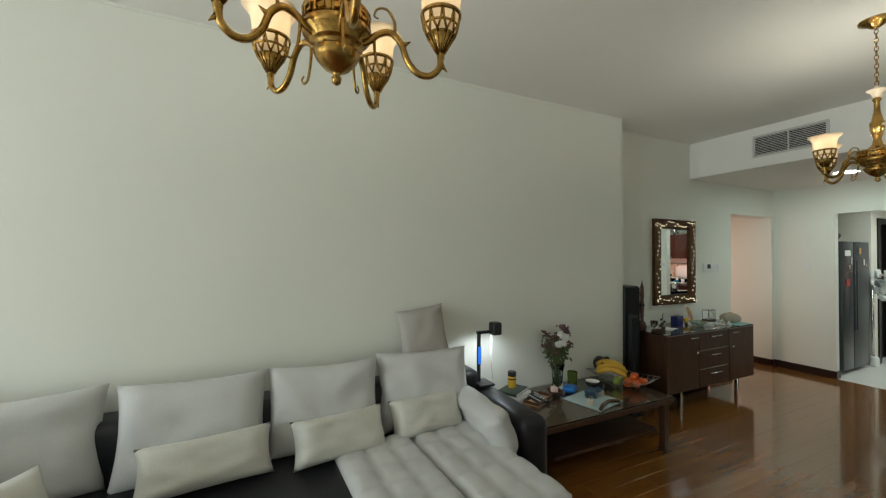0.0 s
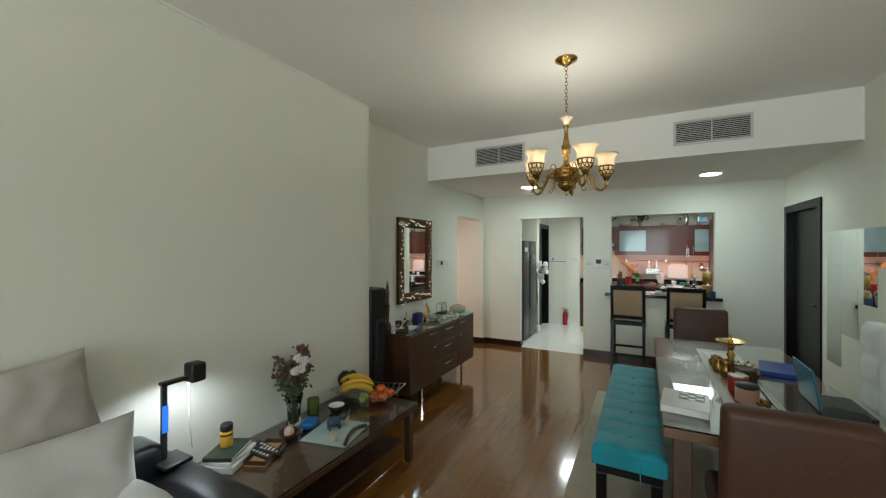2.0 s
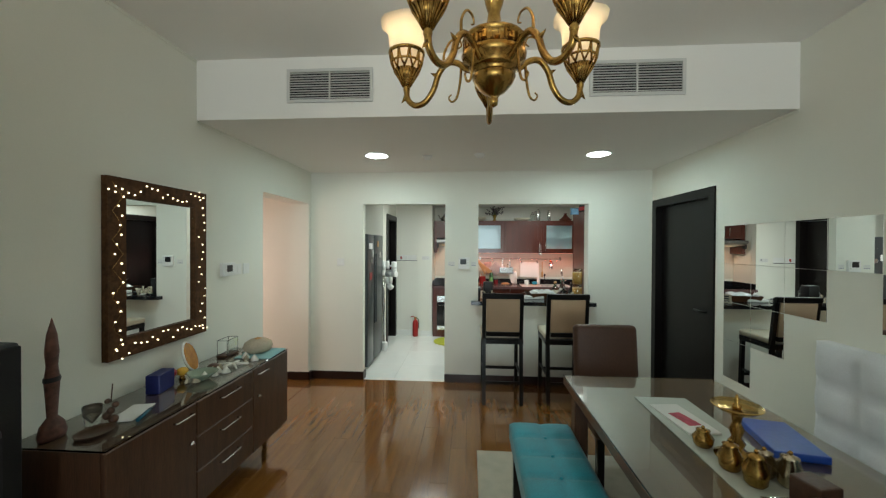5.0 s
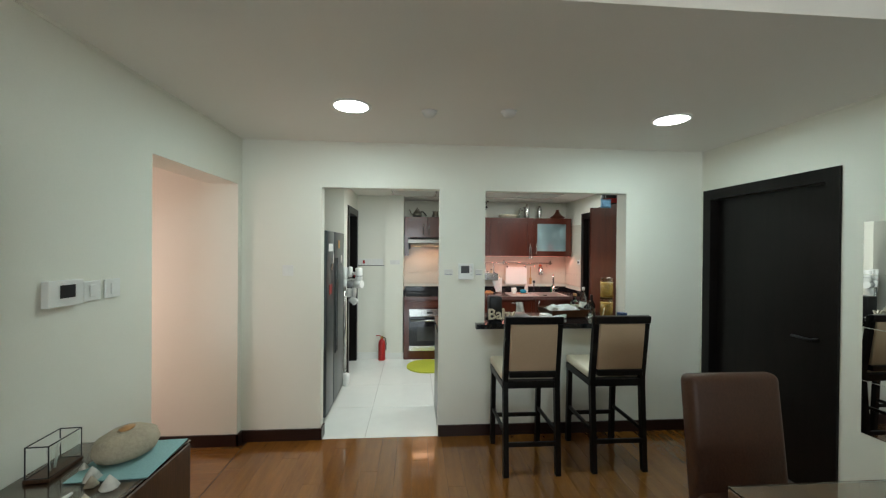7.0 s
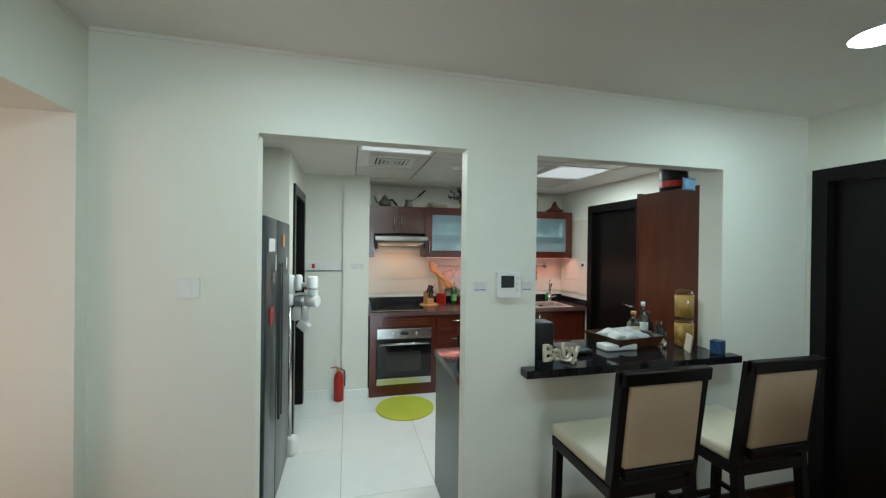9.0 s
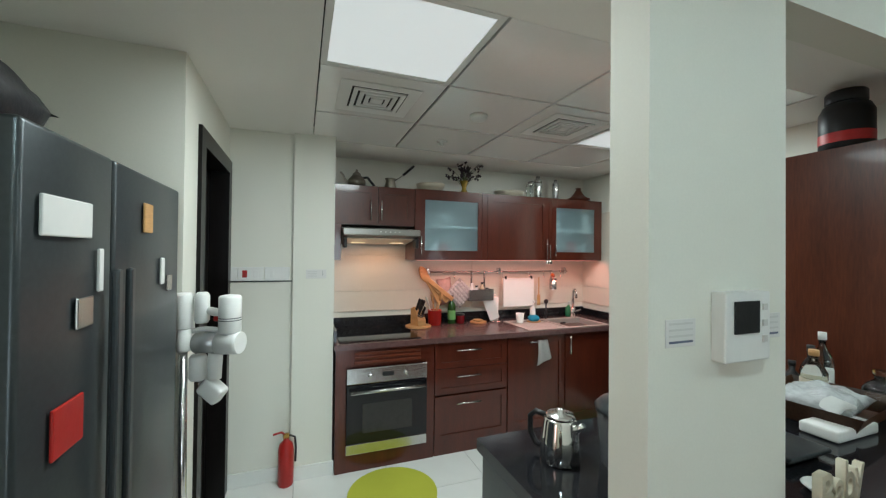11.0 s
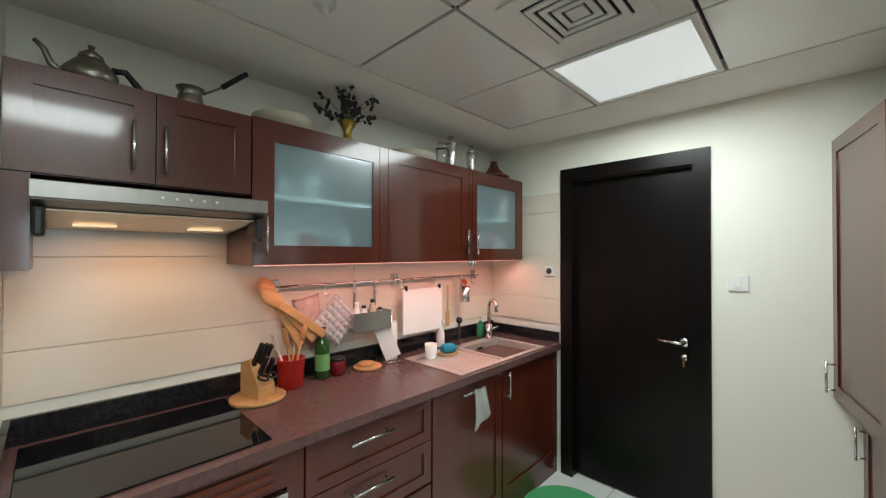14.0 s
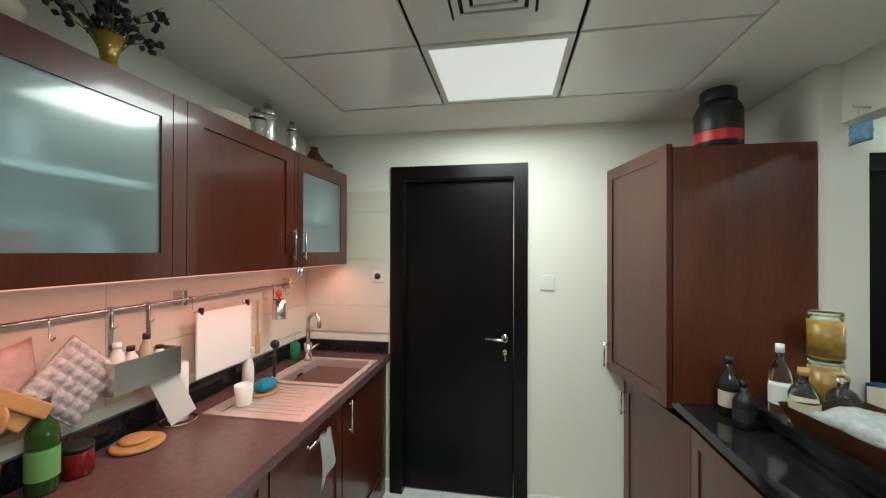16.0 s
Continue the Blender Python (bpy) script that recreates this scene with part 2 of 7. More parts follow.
def puff(w, d, h, m=None, bm=None, n=14, e=2.6, wave=0.0, seed=0.0):
    """A stuffed cushion w by d by h round the origin, with pinched corners."""
    t = bmesh.new()
    grid = {}
    for s in (1, -1):
        for a in range(n + 1):
            for b in range(n + 1):
                u, v = 2 * a / n - 1, 2 * b / n - 1
                edge = a in (0, n) or b in (0, n)
                if edge and s < 0:
                    grid[s, a, b] = grid[1, a, b]
                    continue
                rise = ((1 - abs(u) ** e) * (1 - abs(v) ** e)) ** 0.42
                pinch = 1 - 0.07 * (1 - abs(u) ** 2) * abs(v) ** 3 - 0.0
                pinch2 = 1 - 0.07 * (1 - abs(v) ** 2) * abs(u) ** 3
                k = wave * noise.noise(Vector((u * 2.2 + seed, v * 2.2 - seed, s + seed)))
                grid[s, a, b] = t.verts.new((u * w / 2 * pinch2, v * d / 2 * pinch, s * (h / 2) * (0.04 + rise) + k * (0 if edge else 1)))
    for s in (1, -1):
        for a in range(n):
            for b in range(n):
                q = [grid[s, a, b], grid[s, a + 1, b], grid[s, a + 1, b + 1], grid[s, a, b + 1]]
                f = t.faces.new(q if s > 0 else q[::-1])
                f.smooth = True
    return absorb(fresh(bm), t, True, m)


def tufted(w, d, h, nx, ny, deep=0.02, m=None, bm=None, res=6, seam=0.45):
    """A padded slab with its top quilted into nx by ny squares; stands on z = 0."""
    t = bmesh.new()
    ax, ay = nx * res, ny * res
    top = {}
    for a in range(ax + 1):
        for b in range(ay + 1):
            u, v = a / ax, b / ay
            q = (abs(math.sin(math.pi * u * nx)) * abs(math.sin(math.pi * v * ny))) ** seam
            rim = min(1, min(u, 1 - u) * w / 0.03, min(v, 1 - v) * d / 0.03)
            top[a, b] = t.verts.new(((u - 0.5) * w, (v - 0.5) * d, h - deep * (1 - q) - 0.018 * (1 - rim) ** 2))
    for a in range(ax):
        for b in range(ay):
            t.faces.new((top[a, b], top[a + 1, b], top[a + 1, b + 1], top[a, b + 1])).smooth = True
    ring = [(a, 0) for a in range(ax)] + [(ax, b) for b in range(ay)] + [(a, ay) for a in range(ax, 0, -1)] + [(0, b) for b in range(ay, 0, -1)]
    low = [t.verts.new((top[k].co.x, top[k].co.y, 0)) for k in ring]
    for n in range(len(ring)):
        k = (n + 1) % len(ring)
        t.faces.new((top[ring[k]], top[ring[n]], low[n], low[k]))
    t.faces.new(low[::-1])
    return absorb(fresh(bm), t, False, m)


def ball(x, y, z, r, bm=None, sx=1, sy=1, sz=1, seg=14, rings=8):
    prof = [(r * math.sin(math.pi * k / rings), -sz * r * math.cos(math.pi * k / rings)) for k in range(rings + 1)]
    prof[0], prof[-1] = (1e-5, prof[0][1]), (1e-5, prof[-1][1])
    return lathe(prof, (x, y, z), seg, bm, sx, sy)


def part(name, bm, material, parent=None, label=""):
    me = bpy.data.meshes.new(name)
    bmesh.ops.recalc_face_normals(bm, faces=bm.faces[:])
    bm.to_mesh(me)
    bm.free()
    me.materials.append(material)
    ob = new(name, me)
    ob.parent = parent
    return tagged(ob, label)


def thing(name, p, label, category, group="", rz=0, kind=""):
    ob = new(name)
    ob.empty_display_size = 0.1
    ob.matrix_world = Matrix.Translation(ORG) @ pose(*p, 0, 0, rz)
    return tagged(ob, label, category, group, kind)


def solo(name, bm, material, label, category, p=(0, 0, 0), rz=0, group="", kind=""):
    ob = part(name, bm, material)
    ob.matrix_world = Matrix.Translation(ORG) @ pose(*p, 0, 0, rz)
    return tagged(ob, label, category, group, kind)


def setting(name, bm, material, label="", category="wall"):
    ob = part(name, bm, material)
    ob.location = ORG
    return tagged(ob, label or name.replace("_", " "), category, kind="structure")


def boxes(*rows):
    bm = bmesh.new()
    for r in rows:
        box(*r, bm=bm)
    return bm


# ---- structure ----
CH, CL, CK = 2.81, 2.405, 2.27          # ceilings: living room, dropped part, kitchen
XE, YS = 6.955, -0.183                  # east and south walls of the living room
setting("wall_north", boxes((-4.0, 3.66, 3.438, 3.9, 0, 3), (3.66, 5.92, 3.674, 3.9, 0, 3), (5.92, 6.89, 3.674, 3.9, 2.04, 3), (6.89, 7.09, 3.674, 5.5, 0, 3)),
        PAINT, "warm off-white painted wall with a step and a hall opening")
setting("wall_south", boxes((-4.0, 5.88, -0.4, YS, 0, 3), (5.88, 6.905, -0.4, YS, 2.045, 3), (6.905, 7.07, -0.4, YS, 0, 3)), PAINT, "warm off-white painted wall with the front door")
setting("wall_west", boxes((-4.15, -4.0, -0.4, 0.3, 0, 3), (-4.15, -4.0, 2.9, 3.9, 0, 3), (-4.15, -4.0, 0.3, 2.9, 2.45, 3), (-4.15, -4.0, 0.3, 2.9, 0, 0.25)), PAINT,
        "off-white painted wall with a wide window opening")
setting("wall_east", boxes((XE, 7.045, 3.053, 3.674, 0, 2.6), (XE, 7.045, 2.1, 3.053, 2.037, 2.6), (XE, 7.045, 1.72, 2.1, 0, 2.6), (XE, 7.045, 0.50, 1.72, 2.033, 2.6),
                           (XE, 7.045, 0.50, 1.72, 0, 0.895), (XE, 7.045, -0.183, 0.50, 0, 2.6), (7.045, 7.11, -0.07, 0.50, 0.94, 2.268)), PAINT, "off-white wall with a doorway and a serving hatch")
setting("wall_hall", boxes((5.72, 5.92, 3.9, 5.5, 0, 3), (5.72, 7.09, 5.5, 5.65, 0, 3)), PAINT, "off-white painted walls of the side hall")
ORG = KITCHEN
setting("wall_kitchen_east", boxes((9.55, 9.75, -0.3, 2.43, 0, 2.6), (9.01, 9.75, 2.43, 2.69, 0, 2.6), (9.05, 9.75, 2.69, 3.3, 0, 2.6)), PAINT, "off-white kitchen wall with a pillar")
setting("wall_kitchen_south", boxes((6.91, 8.12, -0.4, -0.105, 0, 2.6), (8.12, 8.955, -0.4, -0.105, 2.045, 2.6), (8.955, 9.75, -0.4, -0.105, 0, 2.6)), PAINT, "off-white kitchen wall with a dark door")
setting("wall_kitchen_north", boxes((8.08, 8.285, 3.07, 3.3, 0, 2.6), (8.285, 9.03, 3.07, 3.3, 2.045, 2.6), (9.03, 9.05, 3.07, 3.3, 0, 2.6), (6.93, 8.3, 3.82, 4.0, 0, 2.6),
                                   (8.08, 8.3, 3.3, 3.85, 0, 2.6)), PAINT, "off-white kitchen wall with a fridge recess")
ORG = Vector((0, 0, 0))
setting("ceiling_living", boxes((-4.15, 5.087, -0.4, 3.9, CH, CH + 0.15)), CEIL, "off-white flat ceiling", "ceiling")
setting("ceiling_dropped", boxes((5.087, XE, YS, 3.674, CL, CH + 0.15)), CEIL, "dropped off-white ceiling with a bulkhead face", "ceiling")
setting("ceiling_hall", boxes((5.92, 6.89, 3.9, 5.5, 2.4, 2.5)), CEIL, "off-white hall ceiling", "ceiling")
GX, GY = (7.428, 7.99, 8.555, 9.112), (0.30, 0.862, 1.42, 2.0, 2.58)
ORG = KITCHEN
setting("ceiling_kitchen", boxes((6.925, GX[0], -0.105, 3.85, CK, 2.5), (GX[3], 9.55, -0.105, 3.07, CK, 2.5), (GX[0], GX[3], -0.105, GY[0], CK, 2.5),
                                (GX[0], GX[3], GY[4], 3.85, CK, 2.5)), CEIL, "off-white plaster kitchen ceiling round metal tiles", "ceiling")
tiles = bmesh.new()
for a in range(3):
    for b in range(4):
        if (a, b) not in ((1, 0), (0, 3)):
            box(GX[a] + 0.0065, GX[a + 1] - 0.0065, GY[b] + 0.0065, GY[b + 1] - 0.0065, CK + 0.003, CK + 0.02, 0.002, 1, tiles)
setting("ceiling_tiles", tiles, mat("ceiling_tile", (0.88, 0.86, 0.83), 0.22, var=0.02, bump=0, coat=0.5), "pale grey square metal ceiling tiles", "ceiling")
# Added black sheet: its colour supplies the shade seen between the tiles.
setting("ceiling_void", boxes((GX[0] - 0.02, GX[3] + 0.02, GY[0] - 0.02, GY[4] + 0.02, CK + 0.06, CK + 0.1)), DARK, "near-black sheet above the ceiling tiles, painted as shade in the gaps", "ceiling")
ORG = Vector((0, 0, 0))
setting("floor", boxes((-4.15, XE, -0.4, 3.9, -0.2, -0.003), (5.92, 6.89, 3.9, 5.5, -0.2, -0.003)), JOINT, "glossy dark red-brown wooden floor", "floor")
setting("floor_kitchen", boxes((XE, 9.95, -0.4, 4.1, -0.2, -0.003)), GROUT, "pale glossy tiled kitchen floor", "floor")
# Strip added to imitate the dark shadow gap where wall meets ceiling.
setting("cornice_trim", boxes((5.09, XE, 3.668, 3.674, CL - 0.016, CL), (XE - 0.006, XE, YS, 3.668, CL - 0.016, CL), (5.09, XE - 0.006, YS, YS + 0.006, CL - 0.016, CL),
                              (3.66, 5.087, 3.668, 3.674, CH - 0.016, CH), (-4.0, 3.66, 3.432, 3.438, CH - 0.016, CH)), PAINT, "thin raised strip standing in for the shadow gap below the ceiling", "trim")
setting("baseboard", boxes((XE - 0.014, XE, 3.05, 3.674, 0, 0.09), (6.876, 6.89, 3.66, 5.5, 0, 0.09), (6.876, XE, 3.66, 3.674, 0, 0.09), (XE - 0.014, XE, YS, 2.1, 0, 0.09), (XE - 0.014, 7.045, 3.039, 3.053, 0, 0.09),
                           (3.66, 5.92, 3.66, 3.674, 0, 0.09), (-4.0, 3.66, 3.424, 3.438, 0, 0.09), (-4.0, 5.868, YS, YS + 0.014, 0, 0.09)), SKIRT, "dark brown wooden skirting", "baseboard")
ORG = KITCHEN
setting("baseboard_kitchen", boxes((8.962, 9.55, -0.105, -0.093, 0, 0.08), (7.6, 8.112, -0.105, -0.093, 0, 0.08), (9.038, 9.05, 2.69, 3.07, 0, 0.09), (8.998, 9.01, 2.42, 2.69, 0, 0.09)), TILE, "pale tiled kitchen skirting", "baseboard")


ORG = Vector((0, 0, 0))


def panel_door(name, x0, x1, top, y, face, label, leaf_in=0.05):
    """A door in a wall along x; face is +1 when the room lies towards +y."""
    d = thing(name, (0, 0, 0), label, "door", kind="structure")
    f = face
    ys = sorted((y + f * 0.016, y - f * 0.12))
    part("door_frame", boxes((x0, x0 + 0.08, *ys, 0, top), (x1 - 0.08, x1, *ys, 0, top), (x0 + 0.08, x1 - 0.08, *ys, top - 0.08, top)), ESPRESSO, d)
    yl = sorted((y - f * leaf_in, y - f * (leaf_in + 0.04)))
    part("door_leaf", box(x0 + 0.083, x1 - 0.083, *yl, 0.008, top - 0.083, 0.003, 1), ESPRESSO, d)
    return d


fd = panel_door("door_1", 5.867, 6.92, 2.06, YS, 1, "black-brown wooden front door, closed")
ORG = KITCHEN
kd = panel_door("door_2", 8.114, 8.96, 2.05, -0.105, 1, "black-brown wooden kitchen door, closed")
nd = panel_door("door_3", 8.28, 9.04, 2.05, 3.07, -1, "black-brown wooden door in the kitchen, closed", 0.09)
ORG = Vector((0, 0, 0))
win = thing("window_1", (0, 0, 0), "wide white-framed window beside the sofa", "window", kind="structure")
part("window_frame", boxes((-4.12, -4.04, 0.3, 0.36, 0.25, 2.45), (-4.12, -4.04, 2.84, 2.9, 0.25, 2.45), (-4.12, -4.04, 0.36, 2.84, 0.25, 0.31), (-4.12, -4.04, 0.36, 2.84, 2.39, 2.45), (-4.12, -4.04, 1.57, 1.63, 0.31, 2.39)), WHITE, win)
for a, b in ((0.36, 1.57), (1.63, 2.84)):
    part("pane", boxes((-4.085, -4.079, a, b, 0.31, 2.39)), GLASS, win).visible_shadow = False

# ---- living room: large things ----


def sofa():
    s = thing("sofa", (0, 0, 0), "long black leather sofa along the wall, covered in grey pads", "sofa")
    part("base", box(-1.9, 1.95, 2.48, 3.40, 0.04, 0.30, 0.03, 3), LEATHER, s)
    part("seat", box(-1.9, 1.84, 2.42, 3.2, 0.30, 0.425, 0.05, 4), LEATHER, s)
    part("backrest", box(-1.9, 1.95, 3.20, 3.425, 0.30, 0.70, 0.05, 4), LEATHER, s)
    part("armrest", box(1.865, 2.06, 2.62, 3.42, 0.04, 0.585, 0.055, 4), LEATHER, s)
    return s


sofa()
for n, (x, w, tilt, turn) in enumerate(((-1.05, 0.64, 70, 3), (-0.42, 0.66, 72, 12), (0.265, 0.66, 74, 0), (0.90, 0.62, 74, -2), (1.52, 0.62, 72, -5))):
    ob = solo("back_cushion", puff(w, 0.48, 0.21, wave=0.022, seed=n, n=20, e=3.4), GREYF, "plump grey velvet back cushion on the sofa", "cushion", group="sofa back cushions")
    ob.matrix_world = pose(x, 3.19, 0.632 + 0.015 * (n == 4), tilt, 0, turn)
for n, (x, y, w, turn) in enumerate(((0.34, 3.0, 0.56, 6), (0.95, 3.0, 0.50, 6), (1.47, 3.05, 0.46, 5))):
    ob = solo("bolster_cushion", puff(w, 0.23, 0.19, wave=0.016, seed=n + 7, e=4.5, n=18), SILK, "silvery satin bolster cushion on the sofa seat", "cushion", group="sofa bolsters")
    ob.matrix_world = pose(x, y, 0.535, 62, 0, turn)
for n, (x, y, z, turn) in enumerate(((-0.72, 2.86, 0.60, 35), (-0.25, 2.62, 0.52, 50))):
    ob = solo("throw_cushion", puff(0.46, 0.44, 0.2, wave=0.01, seed=n + 17), SILK, "silvery satin throw cushion leaning on the sofa", "cushion", group="sofa throw cushions")
    ob.matrix_world = pose(x, y, z, 58, 0, turn)
ob = solo("square_pillow", puff(0.34, 0.34, 0.13, wave=0.014, seed=31, n=18), mat("taupe_fabric", (0.42, 0.385, 0.345), 0.8, var=0.08, fine=200, bump=0.1), "taupe square pillow balanced on the back cushion", "cushion")
ob.matrix_world = pose(1.56, 3.33, 0.975, 80, -7, -3)
ob = solo("arm_cushion", puff(0.56, 0.25, 0.15, wave=0.014, seed=41, e=6), GREYF, "grey velvet cushion leaning on the sofa arm", "cushion")
ob.matrix_world = pose(1.76, 2.86, 0.535, 66, 0, 86)
for n, (x, y, w, d) in enumerate(((1.14, 2.66, 0.42, 0.72), (1.57, 2.60, 0.42, 0.84))):
    solo("seat_pad", tufted(w, d, 0.06, 3, 5, 0.018), GREYF, "grey quilted seat pad lying on the sofa", "seat pad", (x, y, 0.425), 3, "sofa seat pads")


def coffee_table():
    t = thing("coffee_table", (0, 0, 0), "dark wooden coffee table with a glass top against the wall", "table")
    part("tabletop", box(2.15, 3.43, 2.79, 3.42, 0.375, 0.415, 0.006), WALNUT, t)
    g = part("glass_top", box(2.15, 3.43, 2.79, 3.42, 0.4165, 0.4245, 0.002, 1), GLASS, t, "clear glass sheet")
    g.visible_shadow = False
    for x in (2.16, 3.36):
        for y in (2.82, 3.36):
            part("leg", box(x, x + 0.05, y, y + 0.05, 0, 0.375, 0.004), WALNUT, t)
    part("shelf", box(2.32, 3.35, 2.87, 3.36, 0.14, 0.165, 0.004), WALNUT, t)
    return t


coffee_table()


def sideboard():
    s = thing("sideboard", (0, 0, 0), "walnut sideboard with steel handles and legs under the mirror", "sideboard")
    x0, x1, y0, y1, z0, z1 = 3.99, 5.475, 3.225, 3.655, 0.19, 0.745
    part("body", boxes((x0, x1, y0 + 0.022, y1, z0, z0 + 0.025), (x0, x1, y0 + 0.022, y1, z1 - 0.03, z1), (x0, x0 + 0.025, y0 + 0.022, y1, z0 + 0.025, z1 - 0.03),
                       (x1 - 0.025, x1, y0 + 0.022, y1, z0 + 0.025, z1 - 0.03), (x0 + 0.025, x1 - 0.025, y1 - 0.012, y1, z0 + 0.025, z1 - 0.03)), WALNUT, s)
    g = part("glass_top", box(x0, x1, y0, y1, z1 + 0.001, z1 + 0.009, 0.002, 1), GLASS, s, "clear glass sheet")
    g.visible_shadow = False
    for a, b, side in ((x0, x0 + 0.50, 1), (x1 - 0.47, x1, -1)):
        d = part("door", box(a + 0.003, b - 0.003, y0, y0 + 0.02, z0 + 0.003, z1 - 0.003, 0.003, 1), WALNUT, s)
        hx = b - 0.10 if side > 0 else a + 0.10
        part("handle", tube([(hx - 0.055, y0, 0.70), (hx - 0.055, y0 - 0.02, 0.70), (hx + 0.055, y0 - 0.02, 0.70), (hx + 0.055, y0, 0.70)], 0.005), STEEL, d, "steel bar handle")
        part("knob", ball(b - 0.05 if side > 0 else a + 0.05, y0 - 0.012, 0.55, 0.012), STEEL, d, "small steel knob")
    zs = (z0 + 0.003, 0.375, 0.56, z1 - 0.003)
    for a, b in zip(zs, zs[1:]):
        d = part("drawer", box(x0 + 0.503, x1 - 0.473, y0, y0 + 0.02, a + 0.002, b - 0.002, 0.003, 1), WALNUT, s)
        xm, zm = (x0 + x1) / 2 + 0.02, b - 0.05
        part("handle", tube([(xm - 0.08, y0, zm), (xm - 0.08, y0 - 0.022, zm), (xm + 0.08, y0 - 0.022, zm), (xm + 0.08, y0, zm)], 0.005), STEEL, d, "steel bar handle")
    for x in (x0 + 0.28, x1 - 0.22):
        for y in (y0 + 0.05, y1 - 0.08):
            part("leg", box(x, x + 0.035, y, y + 0.035, 0, z0, 0.003), CHROME, s, "bright steel leg")
    return s


sideboard()


def wall_mirror():
    m = thing("wall_mirror", (4.77, 3.672, 1.435), "wall mirror in a broad brown wooden frame with fairy lights", "mirror")
    w, h, f = 0.36, 0.475, 0.105
    part("mirror_frame", boxes((-w, w, -0.035, 0, h - f, h), (-w, w, -0.035, 0, -h, -h + f), (-w, -w + f, -0.035, 0, -h + f, h - f), (w - f, w, -0.035, 0, -h + f, h - f)),
         mat("carved_brown_wood", (0.075, 0.034, 0.013), 0.75, var=0.5, scale=22, fine=60, bump=0.25, spec=0.2), m)
    part("mirror_glass", box(-w + f, w - f, -0.016, -0.010, -h + f, h - f), MIRROR, m)
    rnd = random.Random(4)
    wire = [(-w + 0.02 + 0.06 * (k % 2), -0.04, h - 0.03 - k * (2 * h - 0.06) / 12) for k in range(13)]
    part("light_wire", tube(wire, 0.0012, 5), BRASS, m)
    for k in range(76):
        u = k / 76 * 4
        edge, s = int(u), u % 1
        a = (rnd.random() - 0.5) * 0.07
        r = f / 2 - a
        x, z = ((-w + s * 2 * w, h - r), (w - r, h - s * 2 * h), (w - s * 2 * w, -h + r), (-w + r, -h + s * 2 * h))[edge]
        part("fairy_light", ball(x, -0.041, z, 0.0047, seg=6, rings=4), FAIRY, m)
    return m


wall_mirror()


def speaker():
    s = thing("floor_speaker", (3.765, 3.52, 0), "tall black floor-standing loudspeaker beside the sideboard", "loudspeaker")
    part("cabinet", box(-0.10, 0.10, -0.10, 0.14, 0.02, 1.21, 0.01), BLACK, s)
    part("grille_cloth", box(-0.095, 0.095, -0.115, -0.101, 0.06, 1.20, 0.006), mat("speaker_cloth", (0.008, 0.008, 0.008), 0.95, fine=200, bump=0.2), s)
    part("foot", box(-0.12, 0.12, -0.14, 0.16, 0, 0.02, 0.004), BLACK, s)
    return s


speaker()
sub = thing("slim_speaker", (3.72, 3.385, 0), "slim black upright loudspeaker in front of the tall one", "loudspeaker")
part("cabinet", box(-0.045, 0.045, -0.03, 0.012, 0.015, 0.94, 0.006), BLACK, sub)
part("grille_cloth", box(-0.04, 0.04, -0.036, -0.0305, 0.05, 0.92, 0.002), mat("slim_speaker_cloth", (0.010, 0.011, 0.012), 0.9, fine=200, bump=0.2), sub)
part("foot", box(-0.07, 0.07, -0.06, 0.02, 0, 0.015, 0.003), BLACK, sub)


def dining_table():
    t = thing("dining_table", (4.05, 0.775, 0), "long dark wooden dining table with a glass top on the rug", "table")
    part("tabletop", box(-1.0, 1.0, -0.45, 0.45, 0.695, 0.742, 0.005), mat("table_wood", (0.14, 0.068, 0.032), 0.35, var=0.4, scale=3, fine=28, stretch=(0.8, 8, 8)), t)
    g = part("glass_top", box(-1.0, 1.0, -0.45, 0.45, 0.7435, 0.7515, 0.002, 1), GLASS, t, "clear glass sheet")
    g.visible_shadow = False
    part("apron", boxes((-0.9, 0.9, -0.38, -0.355, 0.61, 0.695), (-0.9, 0.9, 0.355, 0.38, 0.61, 0.695)), WALNUT, t)
    for x in (-0.96, 0.88):
        for y in (-0.41, 0.33):
            part("leg", box(x, x + 0.08, y, y + 0.08, 0.012, 0.695, 0.006), WALNUT, t)
    return t


dining_table()


def bench():
    b = thing("dining_bench", (4.15, 1.38, 0), "teal velvet button-tufted bench with black legs beside the table", "bench")
    part("seat", tufted(1.70, 0.37, 0.115, 9, 2, 0.013, Matrix.Translation((0, 0, 0.365)), seam=0.35, res=8), TEAL, b)
    for k in range(8):
        part("button", ball(-0.85 + (k + 1) * 1.70 / 9, 0, 0.469, 0.011, seg=10, rings=5, sz=0.6), TEAL, b)
    part("frame", box(-0.83, 0.83, -0.165, 0.165, 0.31, 0.365, 0.004), ESPRESSO, b)
    for x in (-0.83, 0.775):
        for y in (-0.165, 0.11):
            part("leg", box(x, x + 0.055, y, y + 0.055, 0.012, 0.31, 0.004), ESPRESSO, b)
    part("piping_cord", tube([(-0.852, -0.06, 0.40), (-0.856, -0.06, 0.33), (-0.85, -0.055, 0.29)], 0.003, 6), TEAL, b, "loose teal piping cord")
    return b


bench()


